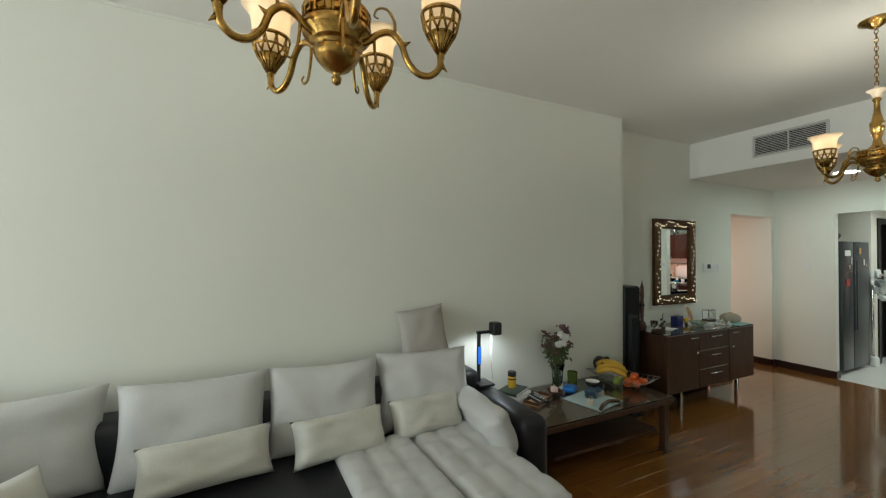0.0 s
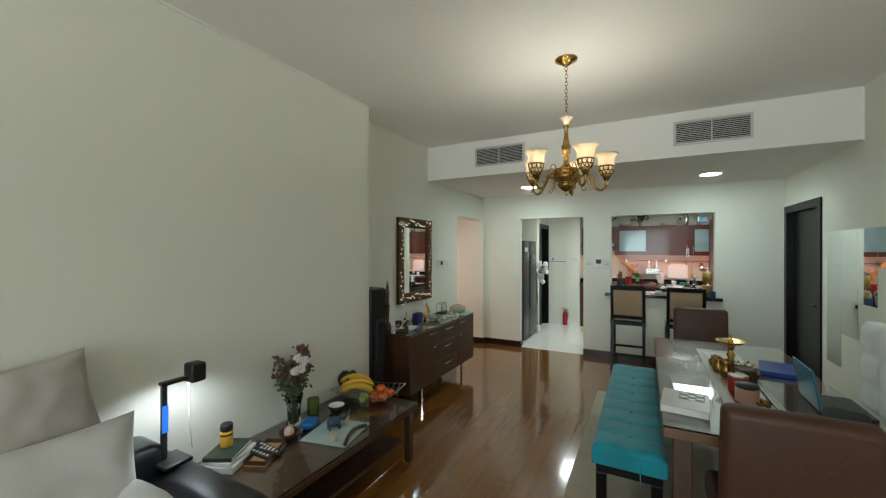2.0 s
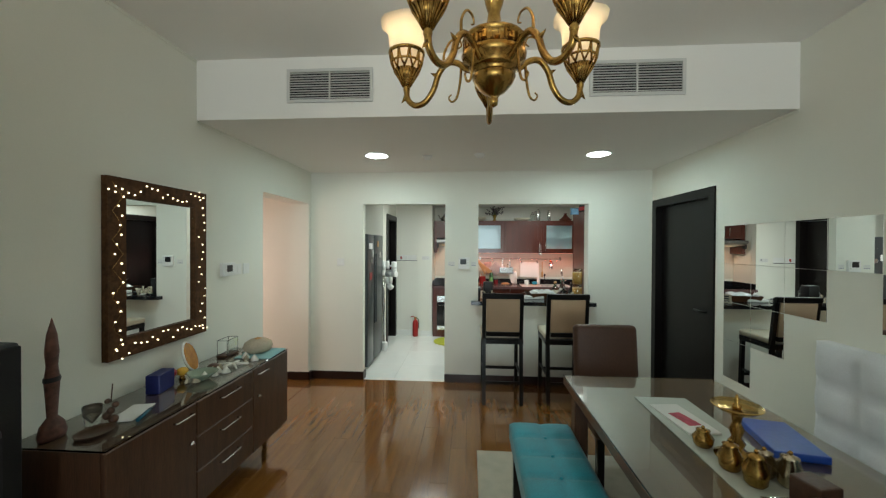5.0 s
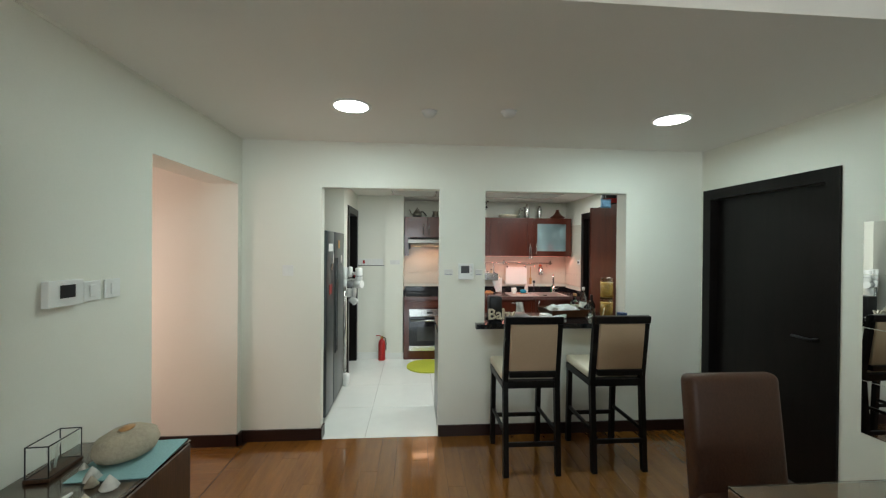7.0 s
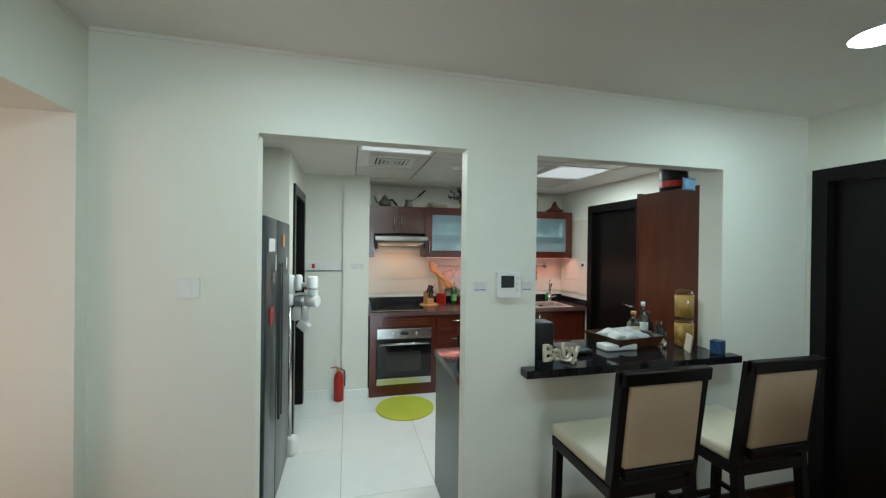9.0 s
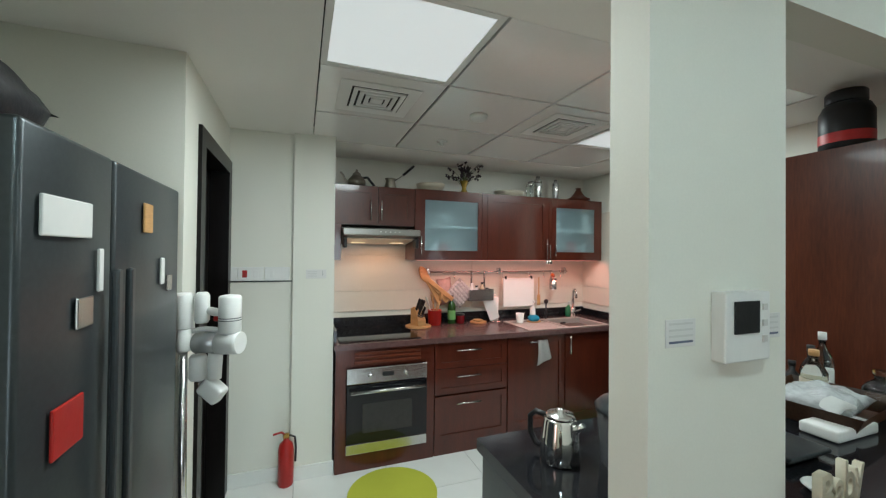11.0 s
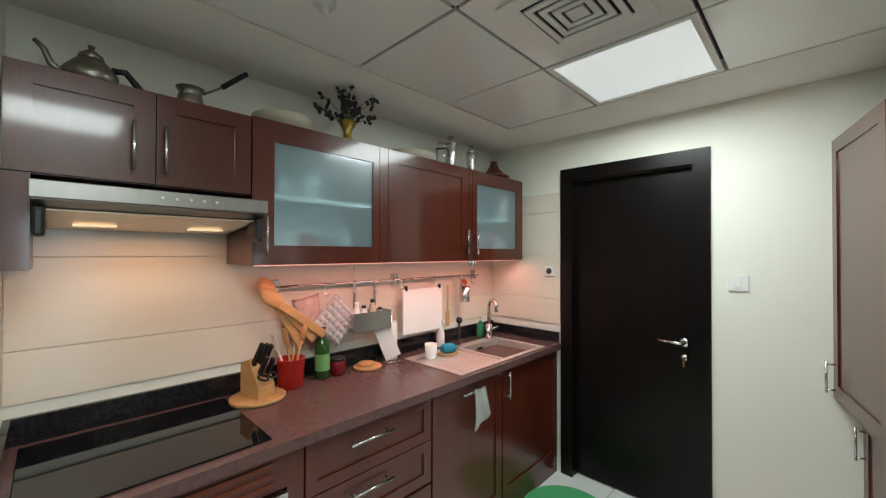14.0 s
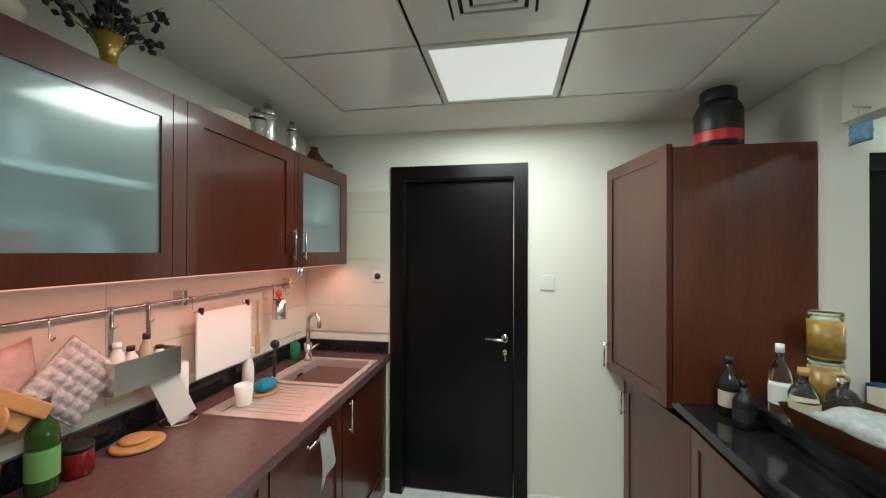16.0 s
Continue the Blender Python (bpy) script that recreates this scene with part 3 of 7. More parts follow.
def parsons_chair(x, y, rz):
    c = thing("dining_chair", (x, y, 0), "brown leather upholstered dining chair at the table end", "chair", "brown dining chairs", rz)
    part("seat", box(-0.22, 0.24, -0.22, 0.22, 0.36, 0.485, 0.035, 4), BROWNL, c)
    bk = box(-0.045, 0.045, -0.225, 0.225, 0, 0.60, 0.035, 4)
    bmesh.ops.transform(bk, matrix=Matrix.Translation((-0.20, 0, 0.385)) @ Euler((0, radians(-7), 0)).to_matrix().to_4x4(), verts=bk.verts[:])
    part("backrest", bk, BROWNL, c)
    for lx in (-0.2, 0.17):
        for ly in (-0.2, 0.155):
            part("leg", box(lx, lx + 0.045, ly, ly + 0.045, 0.012, 0.37, 0.004), ESPRESSO, c)
    return c


parsons_chair(3.065, 0.82, 0)
parsons_chair(5.24, 0.82, 180)


def banquette():
    b = thing("banquette", (0, 0, 0), "light grey tufted banquette bench with a tall quilted back", "bench")
    part("backrest", tufted(2.75, 0.62, 0.12, 11, 3, 0.034, Matrix.Translation((3.495, YS + 0.004, 0.735)) @ Euler((radians(90), 0, 0)).to_matrix().to_4x4() @ Matrix.Scale(-1, 4, (0, 0, 1))), BANQ, b)
    part("seat", tufted(2.75, 0.42, 0.12, 9, 2, 0.012, Matrix.Translation((3.495, 0.15, 0.34)), seam=0.25), BANQ, b)
    part("base", box(2.15, 4.84, YS + 0.02, 0.32, 0.1, 0.34, 0.01), BANQ, b)
    for x in (2.2, 3.5, 4.74):
        for y in (-0.12, 0.24):
            part("leg", box(x, x + 0.05, y, y + 0.05, 0.012 if y > 0 else 0, 0.1, 0.004), ESPRESSO, b)
    return b


banquette()
solo("area_rug", box(2.3, 5.5, -0.05, 1.755, 0.001, 0.012, 0.004, 1), RUG, "cream shaggy rug under the dining table", "rug")


def bar_stool(x, y, rz):
    s = thing("bar_stool", (x, y, 0), "dark wooden bar stool, cream seat, tan back, at the hatch", "stool", "bar stools", rz)
    def lean(x0, y0, z0, x1, z1, w=0.036):
        bm = bmesh.new()
        a = [bm.verts.new(v) for v in ((x0, y0, z0), (x0 + w, y0, z0), (x0 + w, y0 + w, z0), (x0, y0 + w, z0))]
        b = [bm.verts.new(v) for v in ((x1, y0, z1), (x1 + w, y0, z1), (x1 + w, y0 + w, z1), (x1, y0 + w, z1))]
        for k in range(4):
            bm.faces.new((a[k], a[(k + 1) % 4], b[(k + 1) % 4], b[k]))
        bm.faces.new(a[::-1]), bm.faces.new(b)
        return bm
    for yy in (-0.2, 0.164):
        part("leg", lean(-0.25, yy, 0, -0.205, 0.64), ESPRESSO, s)
        part("leg", lean(0.20, yy, 0, 0.18, 0.60), ESPRESSO, s)
        part("back_post", lean(-0.205, yy, 0.64, -0.26, 1.09), ESPRESSO, s)
        part("stretcher", box(-0.22, 0.19, yy + 0.008, yy + 0.028, 0.27, 0.295, 0.003), ESPRESSO, s)
    part("stretcher", box(-0.235, -0.215, -0.17, 0.17, 0.20, 0.23, 0.003), ESPRESSO, s)
    part("stretcher", box(0.185, 0.205, -0.17, 0.17, 0.22, 0.25, 0.003), ESPRESSO, s)
    part("seat_frame", box(-0.205, 0.22, -0.205, 0.205, 0.59, 0.64, 0.005), ESPRESSO, s)
    part("seat", box(-0.175, 0.225, -0.21, 0.21, 0.64, 0.70, 0.022, 4), CREAM, s)
    tilt = Matrix.Translation((-0.245, 0, 0.86)) @ Euler((0, radians(-6.4), 0)).to_matrix().to_4x4()
    for name, b, m in (("back_pad", box(-0.002, 0.030, -0.163, 0.163, -0.145, 0.185, 0.01, 3), TAN), ("back_rail", box(-0.004, 0.032, -0.2, 0.2, 0.186, 0.238, 0.006), ESPRESSO),
                       ("back_rail", box(-0.002, 0.030, -0.163, 0.163, -0.187, -0.146, 0.004), ESPRESSO)):
        bmesh.ops.transform(b, matrix=tilt, verts=b.verts[:])
        if name == "back_rail":
            for v in b.verts:
                v.co.x -= 0.03 * (1 - (v.co.y / 0.2) ** 2)
        part(name, b, m, s)
    return s


bar_stool(6.60, 1.49, 0)
bar_stool(6.61, 0.865, 0)


def chandelier(x, y, low, turn):
    c = thing("chandelier", (x, y, low), "antique brass five-arm chandelier with cream glass bell shades, lit", "chandelier", "living room chandeliers")
    top = CH - low
    part("canopy", lathe([(0.001, top - 0.045), (0.02, top - 0.04), (0.045, top - 0.02), (0.07, top - 0.008), (0.072, top)], seg=24), BRASS, c)
    ch = bmesh.new()
    z, k = 0.50, 0
    while z < top - 0.05:
        pts = [(0.008 * math.cos(a) * (k % 2), 0.008 * math.cos(a) * (1 - k % 2), z + 0.014 + 0.016 * math.sin(a)) for a in [2 * math.pi * n / 10 for n in range(11)]]
        tube(pts, 0.0022, 5, ch)
        z, k = z + 0.024, k + 1
    part("chain", ch, BRASS, c)
    part("column", lathe([(0.001, -0.03), (0.010, -0.024), (0.012, -0.012), (0.007, -0.004), (0.012, 0.0), (0.03, 0.01), (0.048, 0.03), (0.056, 0.047), (0.05, 0.052), (0.044, 0.056), (0.06, 0.064), (0.064, 0.068),
                          (0.064, 0.073), (0.078, 0.084), (0.083, 0.10), (0.078, 0.104), (0.075, 0.106), (0.075, 0.134), (0.081, 0.138), (0.076, 0.146), (0.04, 0.155), (0.02, 0.18), (0.015, 0.21), (0.022, 0.23), (0.028, 0.26), (0.03, 0.30), (0.024, 0.305), (0.013, 0.36), (0.011, 0.41), (0.02, 0.425), (0.011, 0.44)]), BRASS, c)
    for n in range(14):
        t0 = 360 * n / 14
        key = boxes((0.0745, 0.0785, -0.013, -0.009, 0.109, 0.131), (0.0745, 0.0785, -0.009, 0.011, 0.127, 0.131), (0.0745, 0.0785, 0.007, 0.011, 0.113, 0.127), (0.0745, 0.0785, -0.003, 0.007, 0.113, 0.117))
        part("key_relief", absorb(bmesh.new(), key, False, Euler((0, 0, radians(t0))).to_matrix().to_4x4()), BRASS, c)
    part("finial_cup", lathe([(0.010, 0.43), (0.018, 0.445), (0.022, 0.46), (0.04, 0.475), (0.041, 0.478), (0.012, 0.47), (0.008, 0.50)], cap=False), SHADE, c, "small cream glass cup")
    for k in range(5):
        m = Matrix.Translation((-0.012 * math.cos(radians(72 * k + turn)), -0.012 * math.sin(radians(72 * k + turn)), -0.06)) @ Euler((0, 0, radians(72 * k + turn))).to_matrix().to_4x4()
        pts = [(0.06, 0, 0.13), (0.085, 0, 0.14), (0.11, 0, 0.16), (0.14, 0, 0.165), (0.165, 0, 0.14), (0.18, 0, 0.10), (0.205, 0, 0.07), (0.235, 0, 0.065), (0.258, 0, 0.085), (0.262, 0, 0.115)]
        a = part("arm", absorb(bmesh.new(), tube(curve(pts, 4), 0.0082, 10), True, m), BRASS, c)
        curl = curve([(0.15, 0, 0.165), (0.148, 0, 0.195), (0.13, 0, 0.222), (0.108, 0, 0.222), (0.10, 0, 0.205), (0.11, 0, 0.198)], 4)
        curl2 = curve([(0.10, 0, 0.15), (0.103, 0, 0.11), (0.112, 0, 0.07), (0.126, 0, 0.06), (0.135, 0, 0.072), (0.127, 0, 0.08)], 4)
        part("scroll", absorb(absorb(bmesh.new(), tube(curl, 0.004, 6, taper=0.5), True, m), tube(curl2, 0.004, 6, taper=0.5), True, m), BRASS, a)
        for bx, bz, dx, dz in ((0.168, 0.135, 0.02, 0.012), (0.262, 0.095, 0.016, -0.018)):
            part("leaf_tip", absorb(bmesh.new(), tube([(bx, 0, bz), (bx + dx, 0, bz + dz)], 0.008, 6, taper=0.1), True, m), BRASS, a)
        cup = lathe([(0.006, 0.10), (0.010, 0.112), (0.008, 0.12), (0.022, 0.145), (0.036, 0.165), (0.032, 0.165), (0.018, 0.147)], (0.262, 0, 0), 20, cap=False)
        for n in range(10):
            t0 = 2 * math.pi * n / 10
            for d in (0.22, -0.22):
                tube([(0.262 + 0.035 * math.cos(t0), 0.035 * math.sin(t0), 0.165), (0.262 + 0.043 * math.cos(t0 + d), 0.043 * math.sin(t0 + d), 0.185), (0.262 + 0.048 * math.cos(t0 + 1.4 * d), 0.048 * math.sin(t0 + 1.4 * d), 0.212)], 0.0028, 5, cup)
        for n in range(16):
            t0 = 2 * math.pi * n / 16
            tube([(0.262 + 0.010 * math.cos(t0), 0.010 * math.sin(t0), 0.121), (0.262 + 0.023 * math.cos(t0), 0.023 * math.sin(t0), 0.144), (0.262 + 0.036 * math.cos(t0), 0.036 * math.sin(t0), 0.164)], 0.0022, 4, cup)
        lathe([(0.0405, 0.183), (0.0445, 0.186), (0.0425, 0.189)], (0.262, 0, 0), 24, cup, cap=False)
        lathe([(0.046, 0.208), (0.051, 0.211), (0.051, 0.216), (0.046, 0.218)], (0.262, 0, 0), 24, cup, cap=False)
        part("cup", absorb(bmesh.new(), cup, True, m), BRASS, a, "pierced brass cup")
        sh = lathe([(0.030, 0.165), (0.042, 0.19), (0.047, 0.22), (0.049, 0.25), (0.052, 0.268), (0.063, 0.286), (0.073, 0.293), (0.0715, 0.295), (0.061, 0.2885), (0.0495, 0.27), (0.046, 0.25), (0.044, 0.22), (0.039, 0.19), (0.027, 0.167)], (0.262, 0, 0), 28, cap=False)
        for v in sh.verts:
            ang = math.atan2(v.co.y, v.co.x - 0.262)
            s = 1 + 0.05 * math.cos(6 * ang) * max(0, (v.co.z - 0.27) / 0.04)
            v.co.x, v.co.y = 0.262 + (v.co.x - 0.262) * s, v.co.y * s
        shade = part("shade", absorb(bmesh.new(), sh, True, m), SHADE, a, "cream glass bell shade")
        part("bulb", absorb(bmesh.new(), lathe([(0.010, 0.17), (0.012, 0.19), (0.024, 0.225), (0.024, 0.243), (0.001, 0.262)], (0.262, 0, 0), 12), True, m), BULB, a, "glowing bulb")
        q = m @ Vector((0.262, 0, 0.285))
        lamp("bulb_light", "POINT", Matrix.Translation((x + q.x, y + q.y, low + q.z)), 2.75, WARM, 0.02)
    return c


chandelier(0.71, 1.84, 1.937, 52)
chandelier(3.60, 1.757, 1.945, 0)


def ac_grille(y0, y1):
    g = thing("air_grille", (5.083, 0, 0), "white slatted air-conditioning grille in the bulkhead", "air vent", "bulkhead grilles")
    z0, z1 = 2.505, 2.725
    part("frame", boxes((-0.012, 0, y0, y1, z1 - 0.02, z1), (-0.012, 0, y0, y1, z0, z0 + 0.02), (-0.012, 0, y0, y0 + 0.02, z0 + 0.02, z1 - 0.02), (-0.012, 0, y1 - 0.02, y1, z0 + 0.02, z1 - 0.02),
                        (-0.011, 0, (y0 + y1) / 2 - 0.005, (y0 + y1) / 2 + 0.005, z0 + 0.02, z1 - 0.02)), LOUVRE, g)
    # Black sheet paints the shade behind the slats; no real depth is modelled.
    part("shade_backing", boxes((-0.002, 0.002, y0 + 0.02, y1 - 0.02, z0 + 0.02, z1 - 0.02)), DARK, g)
    for k in range(11):
        z = z0 + 0.026 + k * 0.0163
        s = boxes((-0.012, -0.003, y0 + 0.02, y1 - 0.02, z, z + 0.005))
        part("slat", s, LOUVRE, g)


ac_grille(2.455, 3.035)
ac_grille(0.49, 1.07)
for x, y in ((6.14, 2.69), (6.18, 0.65)):
    d = thing("downlight", (x, y, CL), "round recessed white downlight, lit", "ceiling light", "dropped-ceiling downlights")
    part("trim_ring", lathe([(0.10, -0.001), (0.10, -0.008), (0.118, -0.006), (0.12, -0.001)], seg=32, cap=False), WHITE, d)
    part("diffuser", lathe([(0.001, -0.006), (0.10, -0.006)], seg=32), DOWN, d)

# ---- kitchen: large things ----
ORG = KITCHEN


def shaker(bm, x, y0, y1, z0, z1, f=0.055, t=0.02, holes=False):
    """A framed door in the plane x (front face), thickness t towards +x."""
    for r in ((x, x + t, y0, y1, z0, z0 + f), (x, x + t, y0, y1, z1 - f, z1), (x, x + t, y0, y0 + f, z0 + f, z1 - f), (x, x + t, y1 - f, y1, z0 + f, z1 - f)):
        box(*r, bm=bm)
    if not holes:
        box(x + 0.008, x + t, y0 + f, y1 - f, z0 + f, z1 - f, bm=bm)
    return bm


def bar_handle(p, length, axis, out, parent, r=0.005):
    p, o = Vector(p), Vector(out)
    d = Vector((0, length / 2, 0)) if axis == "y" else Vector((0, 0, length / 2)) if axis == "z" else Vector((length / 2, 0, 0))
    bm = tube([p - d + o, p + d + o], r, 8)
    for s in (-0.8, 0.8):
        tube([p + d * s, p + d * s + o], r * 0.8, 6, bm)
    return part("handle", bm, STEEL, parent, "steel bar handle")


XF = 8.985


def base_unit(y0, y1, name="base_cabinet", label="dark cherry kitchen base cabinet"):
    u = thing(name, (0, 0, 0), label, "cabinet", "kitchen base cabinets")
    part("body", boxes((XF + 0.022, 9.545, y0, y1, 0.0, 0.832)), CHERRY, u)
    return u


u = base_unit(1.715, 2.415, "oven_cabinet", "dark cherry cabinet housing the built-in oven")
part("filler", boxes((XF, XF + 0.02, 2.345, 2.415, 0.0, 0.832), (XF, XF + 0.02, 1.715, 1.773, 0.0, 0.832), (XF, XF + 0.02, 1.773, 2.345, 0, 0.12), (XF, XF + 0.02, 1.773, 2.345, 0.71, 0.832)), CHERRY, u)
for z in (0.725, 0.757, 0.789):
    part("groove_strip", box(XF - 0.006, XF, 1.82, 2.29, z, z + 0.018, 0.003), mat("warm_cherry", (0.12, 0.026, 0.010), 0.3, var=0.3, fine=22, stretch=(7, 1, 7)), u)
ov = thing("oven", (0, 0, 0), "stainless steel built-in electric oven with a glass door", "oven")
part("control_panel", box(XF - 0.018, XF - 0.001, 1.775, 2.343, 0.595, 0.70, 0.004), STEEL, ov)
part("display", box(XF - 0.021, XF - 0.018, 2.02, 2.10, 0.635, 0.665), BLACK, ov)
for y in (1.935, 2.185):
    part("knob", lathe([(0.017, 0), (0.015, 0.02), (0.001, 0.021)], seg=18), STEEL, ov).matrix_local = pose(XF - 0.018, y, 0.648, 0, -90)
dr = part("oven_door", box(XF - 0.022, XF - 0.001, 1.775, 2.343, 0.195, 0.588, 0.004), mat("oven_glass", (0.01, 0.01, 0.012), 0.06, var=0, bump=0), ov, "black glass oven door")
bar_handle((XF - 0.022, 2.06, 0.548), 0.52, "y", (-0.035, 0, 0), dr, 0.011)
part("window", box(XF - 0.0235, XF - 0.022, 1.885, 2.235, 0.26, 0.46), mat("oven_window", (0.03, 0.03, 0.028), 0.08, var=0.2, bump=0), dr)
part("lower_strip", box(XF - 0.018, XF - 0.001, 1.775, 2.343, 0.122, 0.19, 0.003), STEEL, ov)
u = base_unit(1.105, 1.71, "drawer_cabinet", "dark cherry cabinet with three drawers")
for a, b in ((0.635, 0.829), (0.445, 0.63), (0.10, 0.43)):
    d = part("drawer", shaker(bmesh.new(), XF, 1.108, 1.707, a, b, 0.045), CHERRY, u)
    bar_handle((XF, 1.445, (b - 0.061) if a > 0.6 else (b - 0.056)), 0.20, "y", (-0.03, 0, 0), d)
part("plinth", boxes((XF + 0.004, XF + 0.02, 1.105, 1.71, 0, 0.098)), CHERRY, u)
for a, b, h in ((0.555, 1.10, (0.84, 0.785, "y")), (-0.09, 0.55, (0.517, 0.737, "z"))):
    u = base_unit(a, b, "sink_cabinet", "dark cherry sink cabinet with a steel handle")
    d = part("door", shaker(bmesh.new(), XF, a + 0.003, b - 0.003, 0.10, 0.829), CHERRY, u)
    bar_handle((XF, h[0], h[1]), 0.15, h[2], (-0.032, 0, 0), d)
    part("plinth", boxes((XF + 0.004, XF + 0.02, a, b, 0, 0.098)), CHERRY, u)
wt = thing("worktop", (0, 0, 0), "polished black granite worktop with a low upstand", "worktop")
part("slab", boxes((8.956, 9.549, 0.895, 2.425, 0.833, 0.872), (8.956, 8.99, 0.075, 0.895, 0.833, 0.872), (9.415, 9.549, 0.075, 0.895, 0.833, 0.872), (8.956, 9.549, -0.103, 0.075, 0.833, 0.872)), WORKTOP, wt)
part("upstand", boxes((9.531, 9.549, -0.103, 2.425, 0.873, 0.958), (8.975, 9.53, -0.103, -0.086, 0.873, 0.945), (9.0, 9.53, 2.408, 2.425, 0.873, 0.958)), GRANITE, wt)
solo("cooktop", box(9.0, 9.49, 1.815, 2.39, 0.873, 0.879, 0.002, 1), mat("cooktop_glass", (0.006, 0.006, 0.007), 0.04, var=0, bump=0), "black glass electric cooktop set on the worktop", "cooktop")
sk = thing("kitchen_sink", (0, 0, 0), "stainless steel sink with a ribbed drainer in the worktop", "sink")
SX, SY = (8.985, 9.42), (0.07, 0.90)
part("rim", boxes((SX[0], SX[1], SY[1] - 0.025, SY[1], 0.873, 0.877), (SX[0], SX[1], SY[0], SY[0] + 0.025, 0.873, 0.877), (SX[0], SX[0] + 0.03, SY[0] + 0.025, SY[1] - 0.025, 0.873, 0.877),
                  (SX[1] - 0.06, SX[1], SY[0] + 0.025, SY[1] - 0.025, 0.873, 0.877), (SX[0] + 0.03, SX[1] - 0.06, 0.49, 0.52, 0.873, 0.877)), SINK, sk)
part("drainer", boxes((SX[0] + 0.03, SX[1] - 0.06, 0.52, SY[1] - 0.025, 0.864, 0.870)), SINK, sk)
for k in range(9):
    part("drainer_rib", box(9.03, 9.34, 0.55 + k * 0.034, 0.562 + k * 0.034, 0.870, 0.8735, 0.0015, 1), SINK, sk)
part("bowl", boxes((9.015, 9.02, 0.095, 0.49, 0.72, 0.874), (9.355, 9.36, 0.095, 0.49, 0.72, 0.874), (9.02, 9.355, 0.095, 0.10, 0.72, 0.874), (9.02, 9.355, 0.485, 0.49, 0.72, 0.874), (9.015, 9.36, 0.095, 0.49, 0.715, 0.72)), SINK, sk)
part("drain", cyl(9.19, 0.30, 0.721, 0.724, 0.04), CHROME, sk)
# Overflow slot is a flat piece, its inner shade given by black colour.
part("overflow", box(9.3535, 9.3555, 0.26, 0.32, 0.83, 0.845), DARK, sk)
tap = thing("kitchen_tap", (9.385, 0.15, 0.8775), "tall steel gooseneck kitchen tap behind the sink", "tap")
part("body", cyl(0, 0, 0, 0.10, 0.022), STEEL, tap)
part("spout", tube([(0, 0, 0.10), (0, 0, 0.22), (-0.005, 0.003, 0.25), (-0.03, 0.012, 0.275), (-0.06, 0.024, 0.275), (-0.085, 0.033, 0.25), (-0.09, 0.036, 0.20)], 0.012, 10), STEEL, tap)
part("lever", tube([(0.0, -0.02, 0.06), (-0.02, -0.08, 0.075)], 0.008), STEEL, tap)

XU = 9.245
up = dict(z0=1.435, z1=2.005)


def upper_unit(y0, y1, z0, z1, label):
    u = thing("wall_cabinet", (0, 0, 0), label, "cabinet", "kitchen wall cabinets")
    part("body", boxes((XU + 0.021, 9.549, y0, y1, z0, z0 + 0.02), (XU + 0.021, 9.549, y0, y1, z1 - 0.02, z1), (XU + 0.021, 9.549, y0, y0 + 0.02, z0 + 0.02, z1 - 0.02),
                       (XU + 0.021, 9.549, y1 - 0.02, y1, z0 + 0.02, z1 - 0.02), (9.53, 9.549, y0 + 0.02, y1 - 0.02, z0 + 0.02, z1 - 0.02)), CHERRY, u)
    return u


u = upper_unit(1.80, 2.42, 1.70, 2.0, "dark cherry wall cabinet above the cooker hood")
for a, b, h in ((1.803, 2.09, 2.06), (2.093, 2.417, 2.14)):
    d = part("door", shaker(bmesh.new(), XU, a, b, 1.703, 1.998), CHERRY, u)
    bar_handle((XU, h + 0.01, 1.813), 0.15, "z", (-0.03, 0, 0), d)
part("side_filler", boxes((XU, 9.549, 2.365, 2.42, 1.435, 1.699)), CHERRY, u)
for y0, y1, ga, gb in ((1.21, 1.797, 1.247, 1.715), (-0.066, 0.50, 0.018, 0.455)):
    u = upper_unit(y0, y1, 1.435, 2.005, "dark cherry wall cabinet with a frosted glass door")
    d = part("door", boxes((XU, XU + 0.02, y0, y1, 1.437, 1.513), (XU, XU + 0.02, y0, y1, 1.92, 2.003), (XU, XU + 0.02, y0, ga, 1.513, 1.92), (XU, XU + 0.02, gb, y1, 1.513, 1.92)), CHERRY, u)
    part("glass_pane", boxes((XU + 0.006, XU + 0.012, ga, gb, 1.513, 1.92)), FROST, d, "frosted blue-green glass").visible_shadow = False
    bar_handle((XU, y1 - 0.045 if y0 > 1 else y1 - 0.022, 1.55), 0.15, "z", (-0.03, 0, 0), d)
    part("shelf", boxes((XU + 0.04, 9.53, y0 + 0.02, y1 - 0.02, 1.70, 1.72)), WHITE, u)
    part("inner_back", boxes((9.525, 9.529, y0 + 0.021, y1 - 0.021, 1.456, 1.984)), WHITE, u)
    rnd = random.Random(int(y0 * 10) + 5)
    for k in range(6):
        yy, zz = y0 + 0.09 + (k % 3) * (y1 - y0 - 0.18) / 2, (1.4555, 1.7205)[k // 3]
        hgt = rnd.uniform(0.09, 0.17)
        solo("storage_jar", lathe([(0.035, 0), (0.04, 0.01), (0.04, hgt - 0.03), (0.03, hgt)], (0, 0, 0), 16), rnd.choice((PAPER, PALEWOOD, WHITE, GREYM, RED)), "kitchen jar seen dimly behind frosted glass", "jar", (9.38 + rnd.uniform(-0.04, 0.04), yy, zz), group="jars behind glass")
u = upper_unit(0.503, 1.207, 1.435, 2.005, "dark cherry wall cabinet with a plain framed door")
d = part("door", shaker(bmesh.new(), XU, 0.537, 1.155, 1.437, 2.003, 0.065), CHERRY, u)
